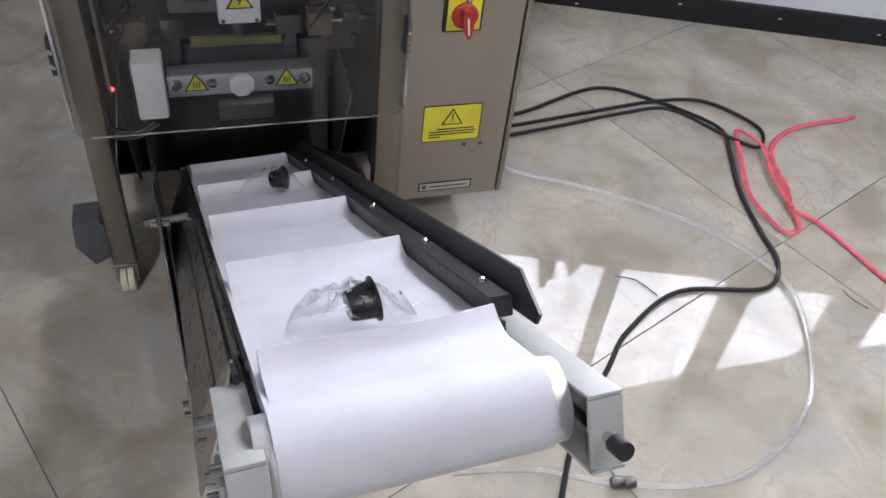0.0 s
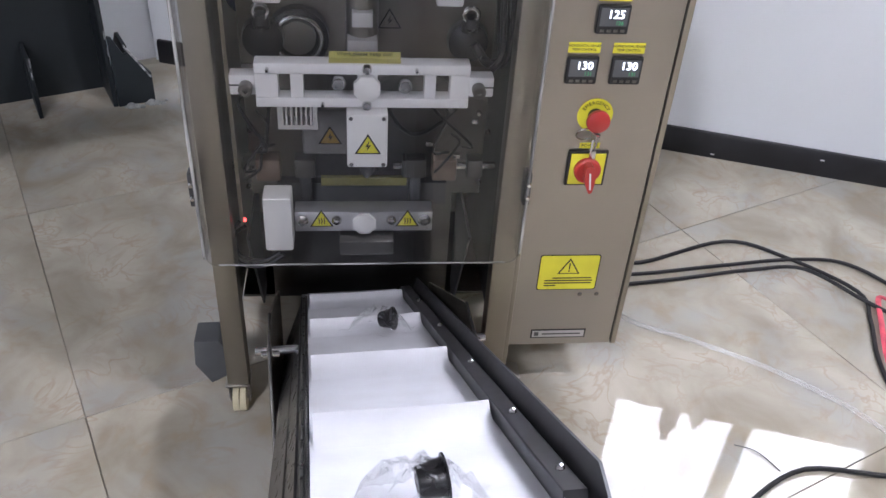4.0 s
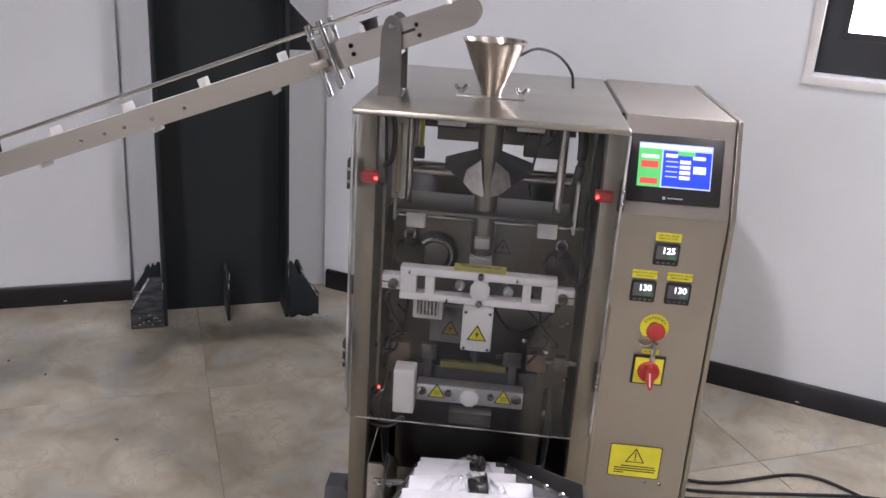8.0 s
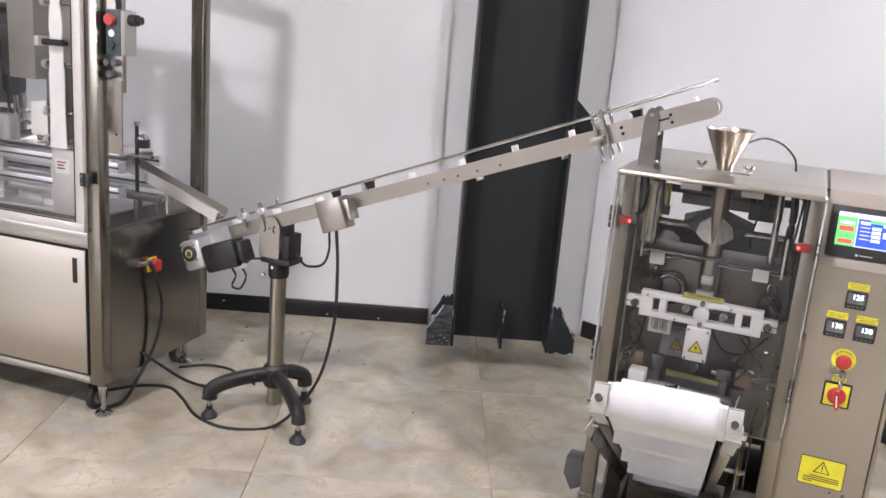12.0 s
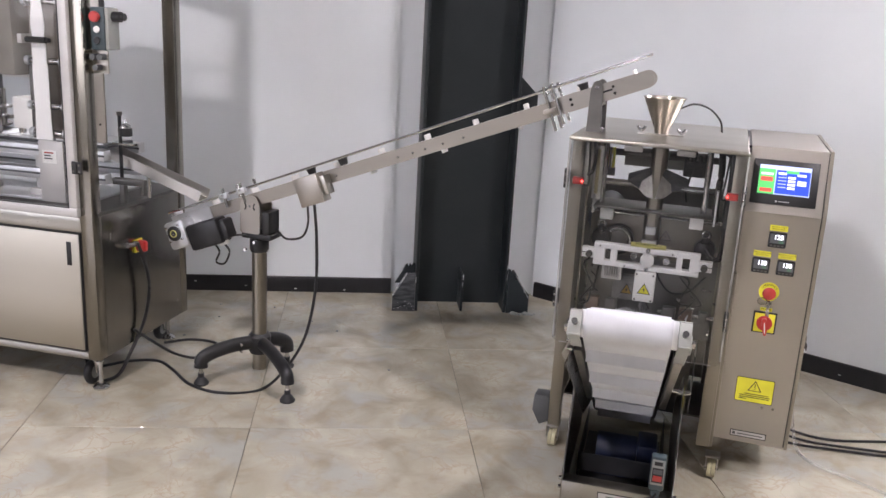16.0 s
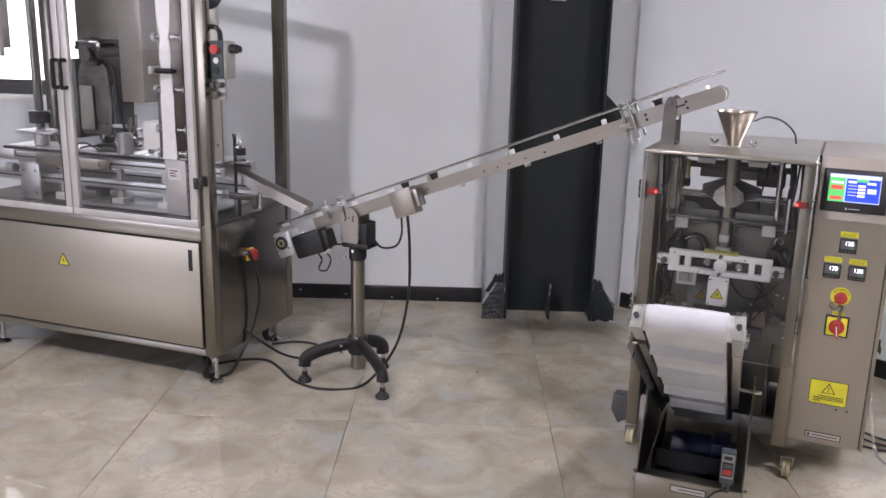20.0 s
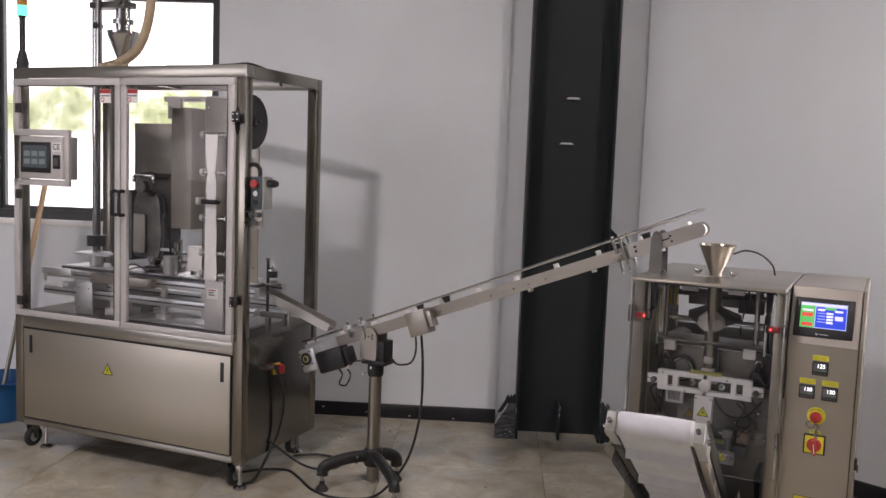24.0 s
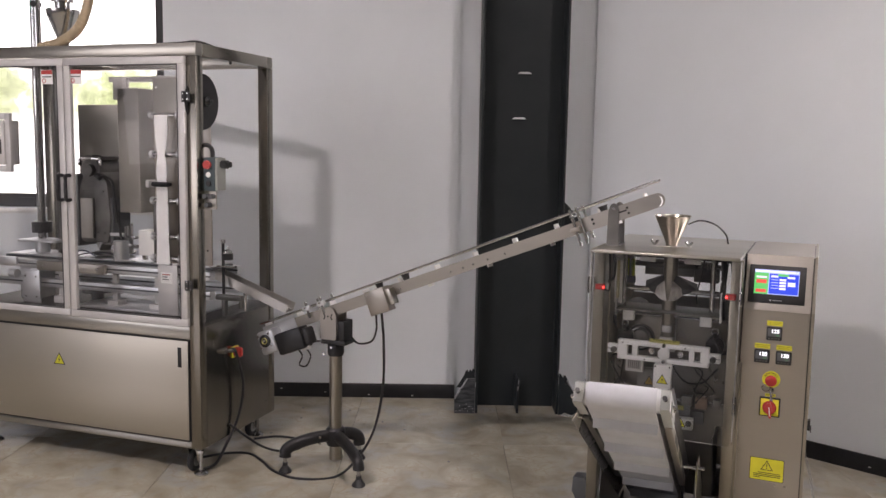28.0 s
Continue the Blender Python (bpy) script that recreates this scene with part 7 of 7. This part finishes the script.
part("filler_cable", tube([(-1.12, 0.24, 2.62), (-1.16, 0.23, 2.50), (-1.145, 0.23, 2.36), (-1.10, 0.22, 2.30)], 0.006, 8), BLACK, fm)
part("clear_pipe", tube([(-1.135, 0.22, 1.93), (-1.13, 0.22, 2.2), (-1.14, 0.22, 2.5)], 0.006, 8), TUBE, fm)
part("cross_beam", join(box(-1.18, 0.24, FH - 0.045, -0.84, 0.36, FH - 0.004, 0.004)), SATIN, fm)
part("cross_support", join(box(-1.18, PW, FH - 0.045, -1.14, 0.239, FH - 0.01), box(-0.88, PW, FH - 0.045, -0.84, 0.239, FH - 0.01), box(-1.18, 0.361, FH - 0.045, -1.14, FD - PW, FH - 0.01), box(-0.88, 0.361, FH - 0.045, -0.84, FD - PW, FH - 0.01)), SATIN, fm)


# ---- loose things on the floor ----
def floor_cable(name, pts, r, material, label, category, flat=1.0):
    return solid(name, tube(pts, r, 8, 6, flat), material, label, category)


floor_cable("power_cable", [(1.10, 2.10, 0.02), (1.20, 2.05, 0.008), (1.335, 2.037, 0.007), (1.592, 2.125, 0.007), (1.733, 2.052, 0.007), (1.86, 1.90, 0.012), (1.843, 1.794, 0.007), (1.800, 1.68, 0.007), (1.779, 1.591, 0.007), (1.765, 1.49, 0.007), (1.752, 1.40, 0.007), (1.677, 1.333, 0.007), (1.48, 1.359, 0.007), (1.322, 1.275, 0.007), (1.244, 1.194, 0.007), (1.12, 1.06, 0.007), (1.0, 0.85, 0.007)], 0.0052, RUBBER, "black power cable lying in loose loops on the floor", "cable")
floor_cable("power_cable", [(1.10, 2.02, 0.02), (1.20, 1.99, 0.008), (1.319, 1.989, 0.007), (1.55, 2.02, 0.007), (1.75, 2.035, 0.012), (1.893, 2.018, 0.007), (1.981, 1.887, 0.007), (1.934, 1.805, 0.007), (1.858, 1.853, 0.018), (1.753, 1.983, 0.020), (1.62, 2.00, 0.007), (1.40, 1.965, 0.007), (1.18, 1.94, 0.008), (1.05, 1.95, 0.02)], 0.005, RUBBER, "black cable coiled on the floor beside the machine", "cable")
at = thing("clear_air_tube", "clear plastic air tube curled on the floor", "tube", (1.37, 0.92, 0))
part("hose", tube([(1.12, 2.00, 0.30), (1.16, 2.00, 0.16), (1.19, 1.90, 0.02), (1.245, 1.811, 0.006), (1.374, 1.738, 0.006), (1.537, 1.629, 0.006), (1.676, 1.488, 0.006), (1.733, 1.332, 0.012), (1.684, 1.162, 0.006), (1.577, 1.013, 0.006), (1.377, 0.918, 0.006), (1.173, 0.948, 0.006), (1.02, 1.009, 0.006), (0.881, 1.031, 0.006)], 0.0055, 8), TUBE, at)
part("tube_fitting", lathe([(0.008, 0), (0.011, 0.004), (0.011, 0.016), (0.009, 0.020), (0.011, 0.024), (0.011, 0.040), (0.008, 0.045)], pose(1.19, 0.945, 0.011, 0, -90, -12), 14), DULL, at, "small grey tube fitting")
floor_cable("red_twine", [(2.30, 1.90, 0.004), (2.256, 1.89, 0.006), (2.073, 1.862, 0.012), (1.953, 1.778, 0.012), (1.917, 1.634, 0.010), (1.888, 1.574, 0.006), (1.884, 1.554, 0.012), (1.933, 1.505, 0.004), (1.982, 1.306, 0.004), (2.03, 1.15, 0.004)], 0.007, REDTWINE, "red plastic twine lying on the floor", "twine", 0.4)
floor_cable("red_twine", [(1.884, 1.56, 0.016), (1.90, 1.68, 0.018), (1.935, 1.78, 0.020), (1.925, 1.84, 0.018), (1.903, 1.872, 0.014), (1.86, 1.78, 0.016), (1.801, 1.63, 0.018), (1.81, 1.54, 0.010), (1.83, 1.492, 0.005), (1.87, 1.50, 0.006), (1.886, 1.55, 0.012)], 0.007, REDTWINE, "loop of red plastic twine lying on the floor", "twine", 0.4)
floor_cable("tie_wire", [(1.36, 1.43, 0.003), (1.40, 1.41, 0.004), (1.43, 1.36, 0.003)], 0.0012, DULL, "short bit of wire on the floor", "wire")
floor_cable("tie_wire", [(1.86, 1.30, 0.003), (1.865, 1.27, 0.004), (1.885, 1.24, 0.003)], 0.0012, DULL, "short bit of wire on the floor", "wire")
litter = random.Random(12)
for k in range(7):
    x, y = litter.uniform(-1.6, -0.3), litter.uniform(1.9, 2.55)
    solid("grit", turned(box(-0.006, -0.004, 0, 0.006, 0.004, 0.003, 0.001), pose(x, y, 0, 0, 0, litter.uniform(0, 180))), GREYPLATE, "dark crumb on the tiled floor", "grit", group="crumbs on the floor")

# blue tub and mop by the window
tb = thing("mop_tub", "blue plastic tub standing by the window wall", "tub", (-3.22, 1.40, 0))
part("tub_body", lathe([(0.14, 0.0), (0.15, 0.005), (0.185, 0.215), (0.197, 0.22), (0.197, 0.232), (0.180, 0.228), (0.142, 0.012), (0.0, 0.010)], pose(-3.22, 1.40, 0), 36), TUB, tb)
part("tub_rim", ring(0.194, 0.008, pose(-3.22, 1.40, 0.226)), TUB, tb)
mp = thing("mop", "mop with a wooden and steel handle standing in the tub", "mop", (-3.245, 1.433, 0.02))
MA, MB = Vector((-3.245, 1.433, 0.06)), Vector((-3.299, 1.785, 1.33))
part("lower_handle", rod(MA, MA.lerp(MB, 0.52), 0.013, seg=12), STEELV, mp)
part("upper_handle", rod(MA.lerp(MB, 0.52), MB, 0.016, seg=12), WOOD, mp, "pale wooden handle")
part("mop_head", join(rod(MA + Vector((0, 0, -0.045)), MA + Vector((0, 0.01, 0.05)), 0.055, 0.020)), GREYBOX, mp)

# lamp on the ceiling
for lx, ly in ((-0.86, -2.0), (2.90, 0.10)):
    cl_ = thing("ceiling_light", "square white ceiling light", "lamp", (lx, ly, 4.3), group="ceiling lights")
    part("frame", box(lx - 0.19, ly - 0.19, 4.30, lx + 0.19, ly + 0.19, HIGH, 0.005), WHITEALU, cl_)
    part("diffuser", box(lx - 0.16, ly - 0.16, 4.294, lx + 0.16, ly + 0.16, 4.2995), LAMPFACE, cl_)

# ---- the tiled floor ----
fl = solid("floor", box(-8.2, -6.6, -0.15, 8.2, 4.6, -0.006), GROUT, "polished cream marble tiles with brown veins", "floor", "structure", smooth=False)
PITCH, TA = 0.789, 23.6
tbm = box(-PITCH / 2 + 0.0007, -PITCH / 2 + 0.0007, -0.006, PITCH / 2 - 0.0007, PITCH / 2 - 0.0007, 0, 0.0012, 1)
tile_me = mesh_of("tile", tbm, TILE)
tn, tm = Vector((math.cos(radians(TA)), math.sin(radians(TA)))), Vector((-math.sin(radians(TA)), math.cos(radians(TA))))
for i in range(-10, 10):
    for j in range(-11, 7):
        u, v = 0.667 + (i + 0.5) * PITCH, 1.41 + (j + 0.5) * PITCH
        p = tn * u + tm * v
        if -6.3 < p.x < 6.0 and -5.4 < p.y < 4.0:
            t = new("tile", tile_me)
            t.parent = fl
            t.matrix_basis = pose(p.x, p.y, 0, 0, 0, TA + 90 * ((i * 7 + j * 3) % 4))
